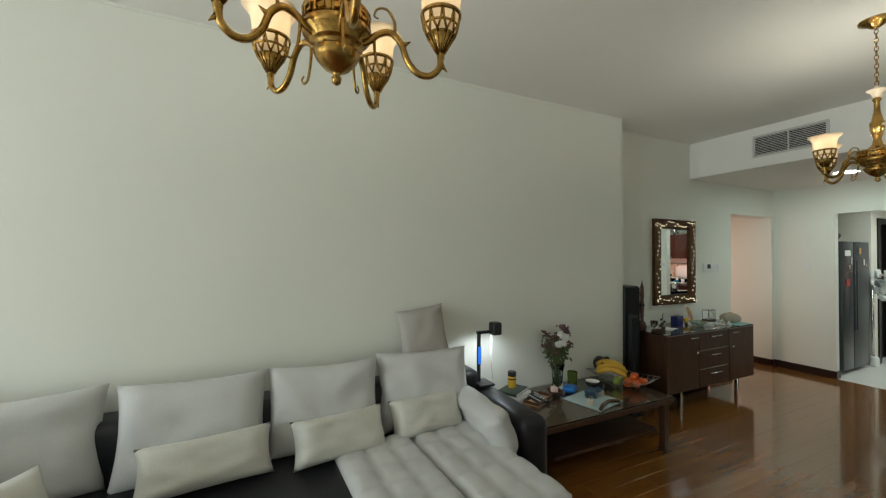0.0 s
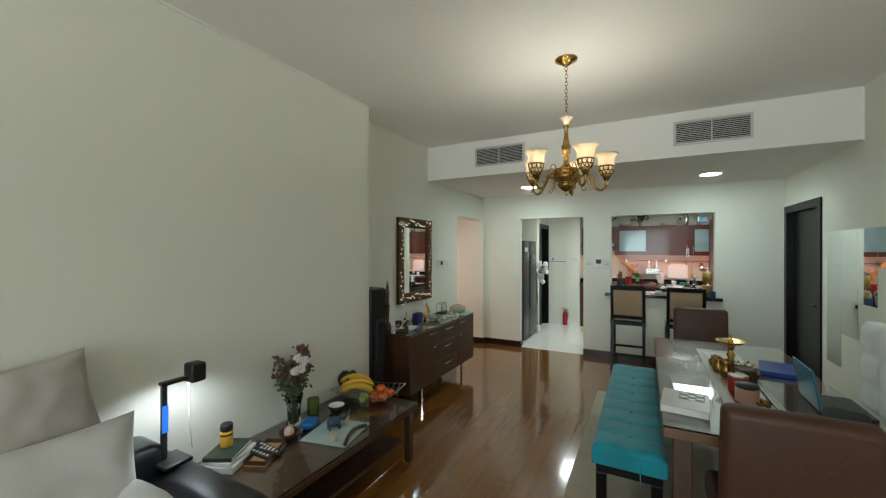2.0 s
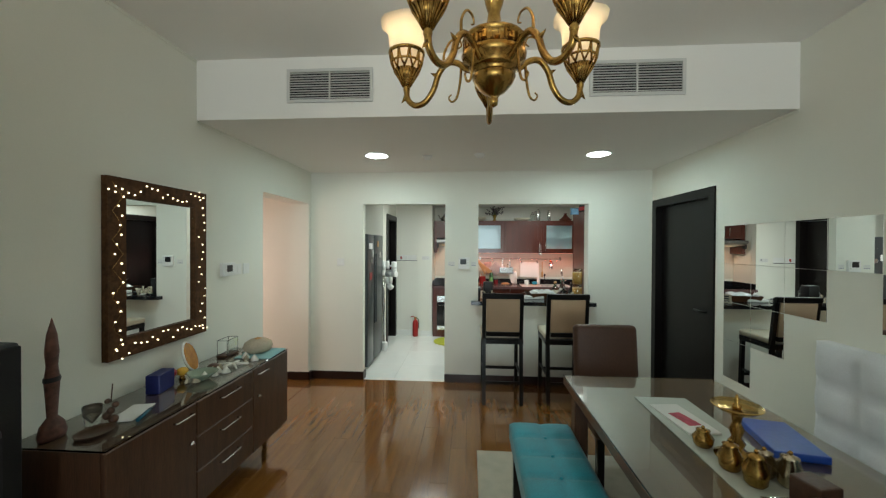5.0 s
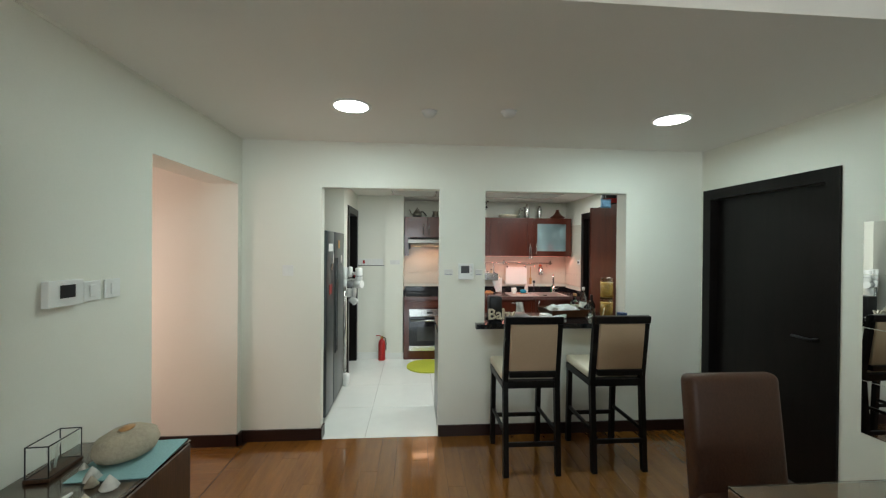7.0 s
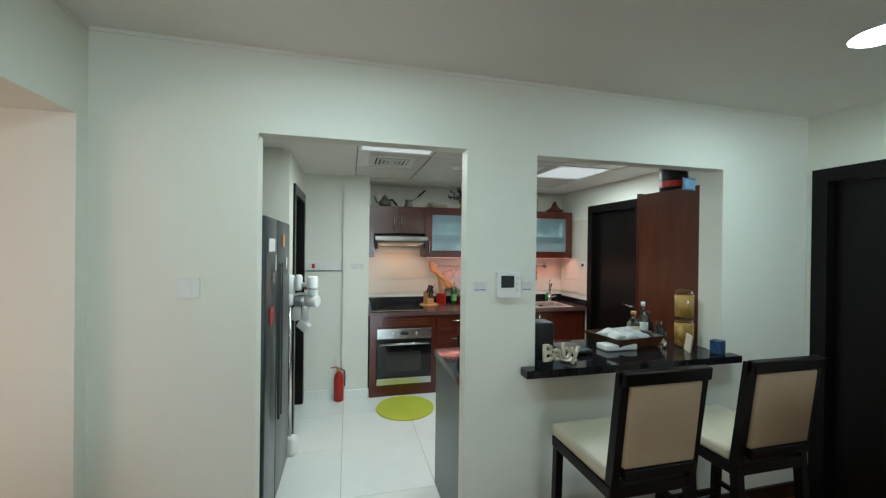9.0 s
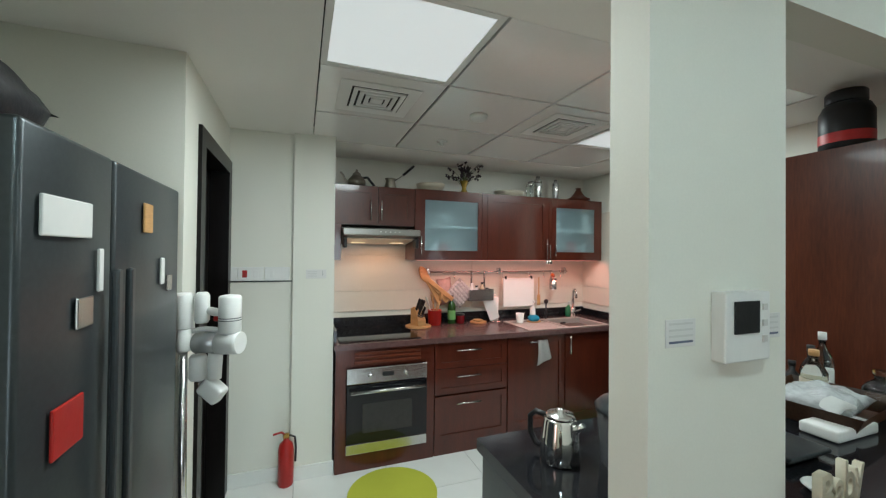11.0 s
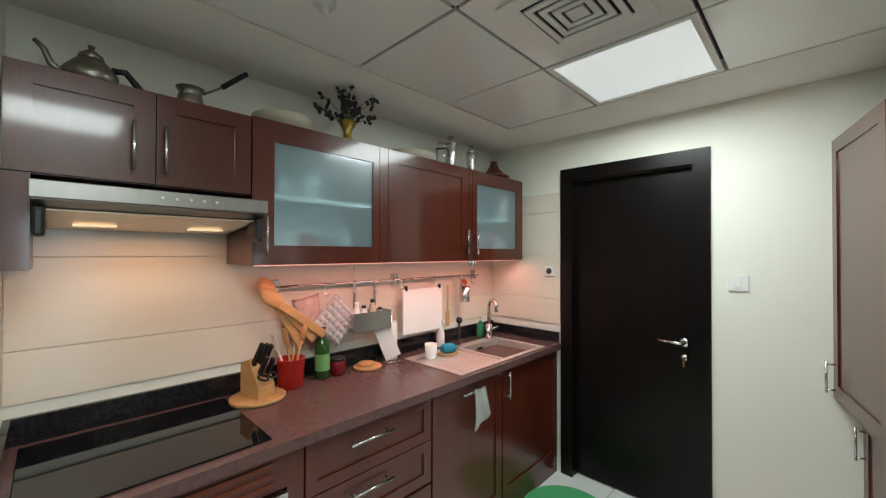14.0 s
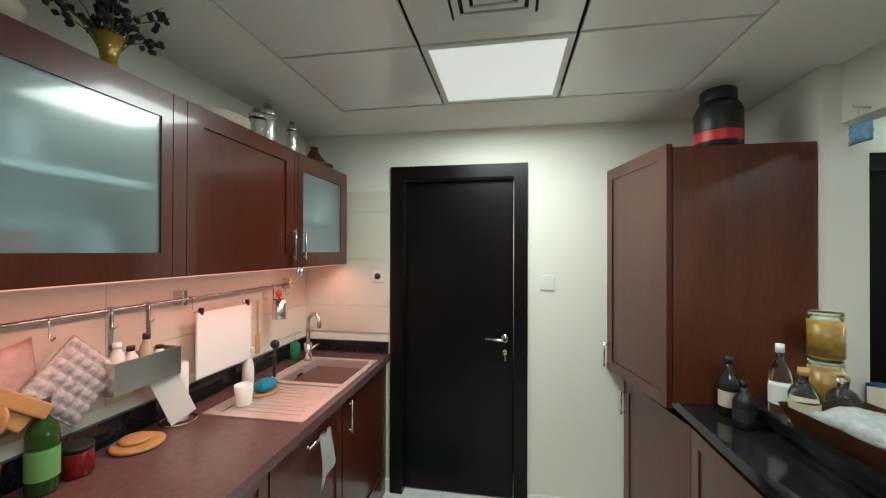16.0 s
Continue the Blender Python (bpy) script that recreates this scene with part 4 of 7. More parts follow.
part("filler", boxes((XU, XU + 0.02, 1.158, 1.207, 1.437, 2.003)), CHERRY, u)
part("filler", boxes((XU, XU + 0.02, 0.503, 0.534, 1.437, 2.003)), CHERRY, u)
bar_handle((XU, 0.57, 1.55), 0.15, "z", (-0.03, 0, 0), d)
hd = thing("cooker_hood", (0, 0, 0), "slim stainless steel cooker hood with its light on", "cooker hood")
bm = bmesh.new()
sec = [(9.50, 1.695), (9.10, 1.665), (9.095, 1.615), (9.13, 1.60), (9.50, 1.56)]
ra, rb = [bm.verts.new((x, 1.805, z)) for x, z in sec], [bm.verts.new((x, 2.36, z)) for x, z in sec]
for k in range(5):
    bm.faces.new((ra[k], ra[(k + 1) % 5], rb[(k + 1) % 5], rb[k]))
bm.faces.new(ra), bm.faces.new(rb[::-1])
part("body", bm, HOOD, hd)
part("filter_panel", absorb(bmesh.new(), box(0, 0.31, 1.83, 2.335, -0.006, -0.001, 0.002, 1), False, pose(9.135, 0, 1.598, 0, 6.2)), mat("pale_filter_metal", (0.72, 0.64, 0.52), 0.45, 0.3, var=0.08, fine=150, bump=0.02), hd, "pale curved filter panel")
part("visor", box(9.085, 9.096, 1.80, 2.365, 1.618, 1.664, 0.003), HOOD, hd)
for k in range(5):
    part("button", cyl(0, 0, 0, 0.006, 0.005, seg=12), LOUVRE, hd).matrix_local = pose(9.086, 1.96 + k * 0.035, 1.642, 0, -90)
for y in (1.805, 2.335):
    part("end_bracket", box(9.11, 9.20, y, y + 0.025, 1.525, 1.60, 0.008), BLACK, hd)
for y in (1.93, 2.23):
    part("lamp_lens", box(9.30, 9.36, y - 0.05, y + 0.05, 1.564, 1.568), mat("hood_lens", (0.9, 0.8, 0.6), 0.4, var=0, bump=0, emit=(1, 0.7, 0.42), power=0.7), hd)
led = solo("light_strip", box(9.28, 9.30, -0.04, 1.77, 1.4315, 1.4345), mat("pink_strip", (0.9, 0.6, 0.5), 0.5, var=0, bump=0, emit=PINK, power=1.2), "pinkish light strip under the wall cabinets, lit", "light strip")


def tall_cabinet():
    c = thing("tall_cabinet", (0, 0, 0), "dark cherry cabinet on the counter, its door ajar", "cabinet")
    part("body", boxes((6.995, 7.53, -0.10, 0.445, 0.874, 1.972)), mat("cherry_panel", (0.098, 0.024, 0.010), 0.3, var=0.35, scale=2.5, fine=22, bump=0.02, stretch=(7, 7, 0.8), coat=0.15), c)
    b = boxes((0, 0.02, -0.565, 0, 0.85, 1.985), (0.02, 0.026, -0.565, 0, 0.85, 0.91), (0.02, 0.026, -0.565, 0, 1.925, 1.985), (0.02, 0.026, -0.565, -0.505, 0.91, 1.925), (0.02, 0.026, -0.06, 0, 0.91, 1.925))
    d = part("door", b, CHERRY, c)
    d.matrix_local = pose(7.533, 0.443, 0, 0, 0, 11)
    bar_handle((0.026, -0.535, 0.94), 0.14, "z", (0.03, 0, 0), d)
    return c


tall_cabinet()
for n, (a, b) in enumerate(((-0.10, 0.50), (0.505, 1.10), (1.105, 1.60), (1.605, 2.048))):
    c = thing("counter_cabinet", (0, 0, 0), "dark cherry base cabinet under the serving counter" + (", its door ajar" if n == 0 else ""), "cabinet", "counter cabinets")
    part("body", boxes((6.93, 7.465, a, b, 0.0, 0.832)), CHERRY, c)
    w = b - a - 0.006
    d = part("door", boxes((0, 0.014, -w, 0, 0.10, 0.80), (0.014, 0.02, -w, 0, 0.10, 0.16), (0.014, 0.02, -w, 0, 0.74, 0.80), (0.014, 0.02, -w, -w + 0.057, 0.16, 0.74), (0.014, 0.02, -0.057, 0, 0.16, 0.74)), CHERRY, c)
    d.matrix_local = pose(7.467, b - 0.003, 0, 0, 0, 9 if n == 0 else 0)
    bar_handle((0.02, -0.04 if n else -w + 0.03, 0.68), 0.14, "z", (0.03, 0, 0), d)
solo("end_panel", boxes((6.93, 7.475, 2.05, 2.067, 0, 0.832)), GREYM, "dark grey end panel of the counter cabinets", "panel")
ORG = Vector((0, 0, 0))
bc = thing("serving_counter", (0, 0, 0), "polished black granite counter through the serving hatch", "worktop")
part("ledge", boxes((6.88, 7.42, 0.505, 1.66, 0.897, 0.937), (6.88, 6.952, 0.43, 0.505, 0.897, 0.937), (6.88, 6.952, 1.66, 1.80, 0.897, 0.937), (6.952, 7.046, 1.66, 1.715, 0.897, 0.937)), GRANITE, bc, "raised black granite bar ledge")
part("riser", boxes((7.39, 7.405, 0.51, 1.65, 0.8725, 0.897), (7.05, 7.39, 1.635, 1.65, 0.8725, 0.897)), GRANITE, bc)
part("slab", boxes((7.047, 7.625, -0.07, 2.105, 0.833, 0.872)), GRANITE, bc)


ORG = KITCHEN


def fridge():
    f = thing("fridge", (7.105, 3.045, 0), "dark grey metal side-by-side fridge with magnets and notes", "fridge")
    part("body", box(0, 0.80, 0.04, 0.70, 0.03, 1.69, 0.006), GREYM, f)
    for a, b, h in ((0.0, 0.305, 0.275), (0.317, 0.80, 0.345)):
        d = part("fridge_door", box(a, b, -0.005, 0.038, 0.05, 1.70, 0.01, 3), GREYM, f)
        part("handle", box(h - 0.012, h + 0.012, -0.035, -0.02, 0.55, 1.45, 0.005), GREYM, d)
    for x in (0.05, 0.72):
        part("foot", cyl(x, 0.1, 0, 0.03, 0.02), BLACK, f)
    return f


fridge()
for n, (x, z, w, h, m, lb) in enumerate(((0.12, 1.55, 0.16, 0.07, PAPER, "white printed note held on the fridge door"), (0.13, 1.17, 0.10, 0.09, RED, "small red magnet on the fridge door"), (0.24, 1.45, 0.02, 0.09, PAPER, "small white magnet on the fridge door"),
                                         (0.50, 1.58, 0.06, 0.08, PALEWOOD, "small tan picture magnet on the fridge door"), (0.62, 1.43, 0.03, 0.08, PAPER, "white timer magnet on the fridge door"), (0.18, 1.37, 0.06, 0.06, STEEL, "round steel clip magnet on the fridge door"),
                                         (0.685, 1.39, 0.045, 0.05, STEEL, "steel clip magnet on the fridge door"))):
    solo("fridge_magnet", box(-w / 2, w / 2, -0.006, 0, -h / 2, h / 2, 0.003), m, lb, "magnet", (7.105 + x, 3.037, z), group="fridge magnets")
vs = thing("stick_vacuum", (8.003, 2.892, 0), "white cordless stick vacuum cleaner hung on the wall end", "vacuum cleaner", rz=-113.4)
SILVER = mat("silver_plastic", (0.45, 0.46, 0.46), 0.3, 0.6, var=0.05, bump=0)
part("dust_bin", lathe([(0.036, 0), (0.04, 0.006), (0.04, 0.135), (0.035, 0.143), (0.02, 0.146)], (0, 0, 1.178), 24), WHITE, vs)
for k in range(2):
    part("groove", lathe([(0.0403, 0), (0.0403, 0.003)], (0, 0, 1.226 + k * 0.009), 24, cap=False), GREYM, vs)
part("motor_cap", tube([(-0.04, 0, 1.14), (0.03, 0, 1.14), (0.044, 0, 1.14)], 0.046, 24, taper=0.9), WHITE, vs)
part("motor", tube([(-0.13, 0, 1.136), (-0.04, 0, 1.14)], 0.04, 24), SILVER, vs, "silver motor housing")
part("top_bar", tube(curve([(-0.145, -0.01, 1.182), (-0.09, -0.01, 1.192), (-0.03, 0, 1.186)]), 0.010, 10), WHITE, vs)
part("battery", lathe([(0.03, 0), (0.033, 0.006), (0.033, 0.125), (0.026, 0.136)], (-0.165, -0.03, 1.195), 22), WHITE, vs)
part("battery_neck", lathe([(0.024, 0), (0.026, 0.01), (0.024, 0.085)], (-0.16, -0.03, 1.11), 18), WHITE, vs)
part("grip", lathe([(0.02, 0), (0.026, 0.01), (0.026, 0.105), (0.018, 0.118)], (-0.105, -0.01, 1.215), 20), WHITE, vs)
part("bridge", tube([(-0.09, -0.005, 1.262), (-0.02, 0, 1.25)], 0.016, 12), WHITE, vs)
part("trigger", box(-0.06, -0.035, -0.012, 0.008, 1.222, 1.242, 0.004), RED, vs, "red trigger")
part("tool", lathe([(0.026, 0), (0.031, 0.008), (0.031, 0.085), (0.026, 0.096)], (-0.125, 0, 0.993), 20), WHITE, vs)
part("neck", tube([(-0.055, 0, 1.10), (-0.06, 0, 1.0)], 0.026, 14), WHITE, vs)
part("brush_tool", absorb(bmesh.new(), box(-0.045, 0.045, -0.028, 0.028, -0.036, 0.036, 0.014, 3), True, pose(-0.065, 0, 0.955, 0, 38, 0)), WHITE, vs)
part("wand", tube([(-0.165, -0.03, 1.12), (-0.155, -0.03, 0.13)], 0.016, 12), STEEL, vs)
part("floor_head", box(-0.20, -0.10, -0.075, 0.01, 0.0, 0.14, 0.025, 3), WHITE, vs)
part("dock", box(-0.215, -0.193, -0.05, 0.0, 1.05, 1.28, 0.006), WHITE, vs)
solo("round_mat", cyl(0, 0, 0.001, 0.014, 0.275, seg=40), LIMEMAT, "round yellow-green mat before the oven", "mat", (8.66, 2.09, 0))
solo("round_mat", cyl(0, 0, 0.001, 0.014, 0.25, seg=40), GREENMAT, "round green mat before the sink", "mat", (8.74, 0.27, 0))
ex = thing("fire_extinguisher", (8.985, 2.715, 0), "small red fire extinguisher standing on the kitchen floor", "fire extinguisher")
ex.scale = (0.95, 0.95, 0.93)
part("cylinder", lathe([(0.045, 0), (0.05, 0.01), (0.05, 0.24), (0.042, 0.28), (0.018, 0.305), (0.015, 0.32)]), RED, ex)
part("valve", box(-0.015, 0.015, -0.02, 0.02, 0.32, 0.35, 0.004), BRASS, ex)
part("handle", tube([(0, 0.01, 0.345), (-0.02, 0.03, 0.37), (-0.03, 0.08, 0.365)], 0.007), RED, ex)
part("hose", tube([(0, -0.02, 0.335), (0, -0.055, 0.32), (0, -0.062, 0.25), (0, -0.06, 0.15)], 0.007), BLACK, ex)

# ceiling fittings of the kitchen
for x0, x1, y0, y1 in ((GX[1], GX[2], GY[0], GY[1]), (GX[0], GX[1], GY[3], GY[4])):
    p = thing("ceiling_panel_light", ((x0 + x1) / 2, (y0 + y1) / 2, CK), "square white ceiling panel light, lit", "ceiling light", "kitchen panel lights")
    w, d = (x1 - x0) / 2 - 0.006, (y1 - y0) / 2 - 0.006
    part("frame", boxes((-w, w, -d, -d + 0.025, 0.002, 0.02), (-w, w, d - 0.025, d, 0.002, 0.02), (-w, -w + 0.025, -d + 0.025, d - 0.025, 0.002, 0.02), (w - 0.025, w, -d + 0.025, d - 0.025, 0.002, 0.02)), WHITE, p)
    part("diffuser", boxes((-w + 0.025, w - 0.025, -d + 0.025, d - 0.025, 0.006, 0.012)), LIGHT, p)
for x0, x1, y0, y1 in ((GX[1], GX[2], GY[1], GY[2]), (GX[1], GX[2], GY[3], GY[4])):
    v = thing("ceiling_vent", ((x0 + x1) / 2, (y0 + y1) / 2, CK + 0.003), "square white four-way ceiling air vent", "air vent", "kitchen ceiling vents")
    # Flat black sheet stands in for the shaded duct above the vent.
    part("shade_backing", boxes((-0.14, 0.14, -0.14, 0.14, -0.003, 0.0)), DARK, v)
    for k, r in enumerate((0.19, 0.125, 0.092, 0.06)):
        w = 0.055 if k == 0 else 0.02
        ring = bmesh.new()
        z0, z1 = (-0.006, -0.003) if k == 0 else (-0.012, -0.005)
        box(-r, r, -r, -r + w, z0, z1, bm=ring), box(-r, r, r - w, r, z0, z1, bm=ring), box(-r, -r + w, -r + w, r - w, z0, z1, bm=ring), box(r - w, r, -r + w, r - w, z0, z1, bm=ring)
        part("slat" if k else "frame", ring, WHITE, v)
    part("centre_plate", boxes((-0.03, 0.03, -0.03, 0.03, -0.012, -0.004)), WHITE, v)
solo("smoke_detector", lathe([(0.001, -0.03), (0.035, -0.028), (0.05, -0.012), (0.05, 0.003)]), WHITE, "round white smoke detector on a ceiling tile", "smoke detector", (8.28, 1.71, CK))
solo("sprinkler", lathe([(0.001, -0.03), (0.014, -0.028), (0.012, -0.008), (0.035, -0.006), (0.036, 0.003)]), WHITE, "white ceiling sprinkler head on a ceiling tile", "sprinkler", (8.83, 1.73, CK))
solo("ceiling_speaker", lathe([(0.001, -0.003), (0.09, -0.003), (0.10, 0.003)], seg=32), LOUVRE, "round pale grey ceiling loudspeaker flush in a tile", "loudspeaker", (7.71, 1.14, CK))
ORG = Vector((0, 0, 0))
for x, y in ((6.19, 2.22), (6.145, 1.73)):
    solo("smoke_detector", lathe([(0.001, -0.035), (0.03, -0.032), (0.045, -0.012), (0.05, -0.001)]), WHITE, "small round white smoke detector on the dropped ceiling", "smoke detector", (x, y, CL), group="dropped-ceiling detectors")

# ---- small fittings on walls and doors ----


def lever_handle(door, x, y, z, side):
    part("handle", tube([(x, y, z), (x, y + 0.045, z), (x + side * 0.02, y + 0.052, z), (x + side * 0.12, y + 0.052, z + 0.004)], 0.009, 10), CHROME, door, "chrome lever handle")
    part("rosette", absorb(bmesh.new(), lathe([(0.026, 0), (0.026, 0.006), (0.012, 0.009)], seg=20), True, pose(x, y, z, -90)), CHROME, door)


lever_handle(kd, 8.245, -0.152, 0.985, 1)
part("lock", absorb(bmesh.new(), lathe([(0.02, 0), (0.02, 0.008), (0.008, 0.012)], seg=18), True, pose(8.245, -0.152, 0.90, -90)), CHROME, kd, "chrome lock")
part("key", boxes((8.243, 8.247, -0.14, -0.118, 0.892, 0.902), (8.240, 8.250, -0.125, -0.122, 0.855, 0.892)), BRASS, kd, "key hanging in the lock")
part("handle", tube([(6.03, -0.23, 1.0), (6.03, -0.185, 1.0), (6.05, -0.178, 1.0), (6.15, -0.178, 1.004)], 0.009, 10), BLACK, fd, "black lever handle")


def plate(name, p, axis, w, h, label, category, material=WHITE, d=0.009):
    """A small plate on a wall; axis is the way it faces."""
    t = thing(name, p, label, category)
    b = {"-x": (-d, 0, -w / 2, w / 2), "-y": (-w / 2, w / 2, -d, 0), "+y": (-w / 2, w / 2, 0, d), "+x": (0, d, -w / 2, w / 2)}[axis]
    part("plate", box(*b, -h / 2, h / 2, 0.003, 2), material, t)
    return t


def rocker(t, axis, off=0.0, w=0.03, h=0.05, m=WHITE):
    e = 0.0125
    b = {"-x": (-e, -0.0085, off - w / 2, off + w / 2), "-y": (off - w / 2, off + w / 2, -e, -0.0085), "+y": (off - w / 2, off + w / 2, 0.0085, e), "+x": (0.0085, e, off - w / 2, off + w / 2)}[axis]
    part("rocker", box(*b, -h / 2, h / 2, 0.0015, 1), m, t)


t = plate("light_switch", (XE, 3.314, 1.365), "-x", 0.085, 0.085, "square white light switch on the wall", "switch")
rocker(t, "-x")
for x in (5.541, 5.652):
    t = plate("light_switch", (x, 3.674, 1.365), "-y", 0.085, 0.085, "square white light switch on the wall", "switch")
    rocker(t, "-y")
ORG = KITCHEN
t = plate("light_switch", (8.0, -0.105, 1.335), "+y", 0.085, 0.085, "square white light switch beside the kitchen door", "switch")
rocker(t, "+y")
t = plate("wall_socket", (9.045, -0.097, 1.36), "+y", 0.07, 0.07, "small white wall socket beside the kitchen door", "socket")
part("outlet", absorb(bmesh.new(), lathe([(0.02, 0), (0.02, 0.004), (0.001, 0.002)], seg=18), True, pose(0, 0.009, 0, -90)), GREYM, t)
t = plate("cooker_switch", (9.05, 2.94, 1.347), "-x", 0.15, 0.088, "white double switch plate with a red cooker switch", "switch")
rocker(t, "-x", 0.035, 0.028, 0.045, RED)
rocker(t, "-x", -0.03, 0.028, 0.045)
t = plate("wall_socket", (9.05, 2.785, 1.347), "-x", 0.15, 0.088, "white double socket plate on the kitchen wall", "socket")
rocker(t, "-x", 0.03, 0.02, 0.04)
t = plate("blank_plate", (9.05, 3.042, 1.347), "-x", 0.05, 0.088, "narrow white blank plate on the kitchen wall", "switch")
t = plate("wall_conduit", (9.05, 2.88, 1.298), "-x", 0.37, 0.007, "thin grey trunking line along the kitchen wall", "trunking", GREYM)
for n, (y, z, w, h) in enumerate(((2.545, 1.345, 0.13, 0.06),)):
    t = plate("safety_label", (9.01, y, z), "-x", w, h, "small white safety notice with a warning triangle", "label", PAPER, 0.002)
    part("triangle", absorb(bmesh.new(), lathe([(0.022, 0), (0.022, 0.0012)], seg=3), False, pose(-0.0022, -0.04, 0, 0, -90, 90)), GREYM, t, "grey warning triangle")
    for k in range(4):
        part("text_line", boxes((-0.0028, -0.0018, -0.005, 0.055, -0.02 + k * 0.011, -0.016 + k * 0.011)), LOUVRE, t)
ORG = Vector((0, 0, 0))
for y, w in ((2.024, 0.075), (1.771, 0.06)):
    t = plate("wall_label", (XE, y, 1.354), "-x", w, 0.05, "small printed paper label on the wall", "label", PAPER, 0.002)
    for k in range(4):
        part("text_line", boxes((-0.0028, -0.0018, -w / 2 + 0.008, w / 2 - 0.008, -0.018 + k * 0.011, -0.014 + k * 0.011)), mat("label_ink", (0.12, 0.14, 0.2), 0.7, var=0, bump=0) if n == 0 and k == 0 else LOUVRE, t)


def thermostat(p, axis, w=0.125, h=0.13):
    t = plate("thermostat", p, axis, w, h, "white wall thermostat with a dark screen", "thermostat", WHITE, 0.028)
    if axis == "-x":
        part("screen", box(-0.031, -0.028, -0.028, 0.042, -0.012, 0.048, 0.001, 1), BLACK, t)
        for k in range(3):
            part("button", box(-0.031, -0.028, -0.05, -0.038, 0.03 - k * 0.03, 0.042 - k * 0.03), LOUVRE, t)
    else:
        part("screen", box(-0.03, 0.035, -0.031, -0.028, -0.018, 0.032, 0.001, 1), BLACK, t)


thermostat((XE, 1.882, 1.362), "-x")
thermostat((5.40, 3.674, 1.372), "-y", 0.15, 0.10)

# mirror squares on the south wall
for c, r in ((0, 0), (1, 0), (2, 0), (3, 0), (5, 0), (0, 1), (1, 1), (2, 1), (4, 1), (6, 1), (0, 2), (1, 2), (0, 3)):
    x1, z1 = 5.755 - c * 0.2885, 1.725 - r * 0.2935
    solo("mirror_tile", box(x1 - 0.287, x1, YS, YS + 0.004, z1 - 0.292, z1, 0.0012, 1), MIRROR, "square frameless mirror tile fixed to the wall", "mirror", group="mirror tiles")

# ---- things on the coffee table and the sofa arm ----
TT = 0.4255


def flower_vase():
    v = thing("flower_vase", (2.74, 3.31, TT), "glass vase of white and purple flowers on the coffee table", "vase")
    part("vase", lathe([(0.04, 0), (0.045, 0.004), (0.04, 0.06), (0.045, 0.14), (0.058, 0.20), (0.055, 0.20), (0.042, 0.14), (0.037, 0.06), (0.001, 0.01)], seg=20, cap=False), GLASS, v, "clear glass vase").visible_shadow = False
    rnd = random.Random(3)
    stems, leaves = bmesh.new(), bmesh.new()
    for k in range(34):
        a, r, h = rnd.uniform(0, 6.28), rnd.uniform(0.02, 0.115), rnd.uniform(0.30, 0.50)
        top = Vector((r * math.cos(a) * 1.1, r * math.sin(a) * 0.8, h))
        tube([(rnd.uniform(-0.015, 0.015), rnd.uniform(-0.015, 0.015), 0.02), (top.x * 0.4, top.y * 0.4, 0.18), top], 0.0022, 5, stems)
        for q in range(11):
            p = top * rnd.uniform(0.6, 0.98) + Vector((rnd.uniform(-0.03, 0.03), rnd.uniform(-0.03, 0.03), rnd.uniform(-0.02, 0.02)))
            absorb(leaves, lathe([(0.001, -0.018), (0.009, 0), (0.001, 0.02)], seg=5), False, Matrix.Translation(p) @ Euler((rnd.uniform(0, 3), rnd.uniform(0, 3), rnd.uniform(0, 6))).to_matrix().to_4x4())
        if k % 3:
            purple = bmesh.new()
            for q in range(14):
                p = top + Vector((rnd.gauss(0, 0.014), rnd.gauss(0, 0.014), rnd.gauss(0, 0.010)))
                absorb(purple, lathe([(0.001, -0.008), (0.011, 0), (0.001, 0.006)], seg=5), False, Matrix.Translation(p) @ Euler((rnd.uniform(0, 3), rnd.uniform(0, 3), 0)).to_matrix().to_4x4())
            part("purple_flower", purple, PURPLE, v)
    for cx, cy, cz in ((-0.05, -0.07, 0.375), (0.015, -0.08, 0.425), (-0.015, -0.085, 0.385), (-0.02, -0.06, 0.445)):
        white = bmesh.new()
        for q in range(80):
            d = Vector((rnd.gauss(0, 1), rnd.gauss(0, 1), rnd.gauss(0, 1))).normalized()
            absorb(white, lathe([(0.001, 0), (0.007, 0.014), (0.001, 0.034)], seg=5), False, Matrix.Translation((cx, cy, cz)) @ d.to_track_quat("Z", "Y").to_matrix().to_4x4())
        part("white_flower", white, PETAL, v)
    part("stems", stems, LEAF, v)
    part("leaves", leaves, LEAF, v)


flower_vase()


def desk_lamp():
    d = thing("desk_lamp", (1.96, 3.20, 0.60), "lit black desk lamp with a blue strip on the sofa arm", "lamp")
    part("base", box(-0.06, 0.06, -0.07, 0.07, 0, 0.018, 0.006, 3), BLACK, d)
    part("stem", box(-0.03, -0.008, 0.01, 0.03, 0.018, 0.35, 0.003), GREYM, d)
    part("strip", box(-0.031, -0.007, 0.007, 0.01, 0.14, 0.26), mat("blue_glow", (0.02, 0.1, 0.5), 0.4, var=0, bump=0, emit=(0.05, 0.25, 1.0), power=0.8), d, "lit blue strip")
    part("arm", box(-0.035, 0.13, -0.0, 0.035, 0.35, 0.367, 0.004), BLACK, d)
    part("head", box(0.075, 0.145, -0.03, 0.045, 0.335, 0.425, 0.012, 3), BLACK, d)
    part("cable", tube([(0.10, 0.05, 0.33), (0.11, 0.06, 0.14), (0.12, 0.05, 0.002)], 0.0025, 6), WHITE, d)


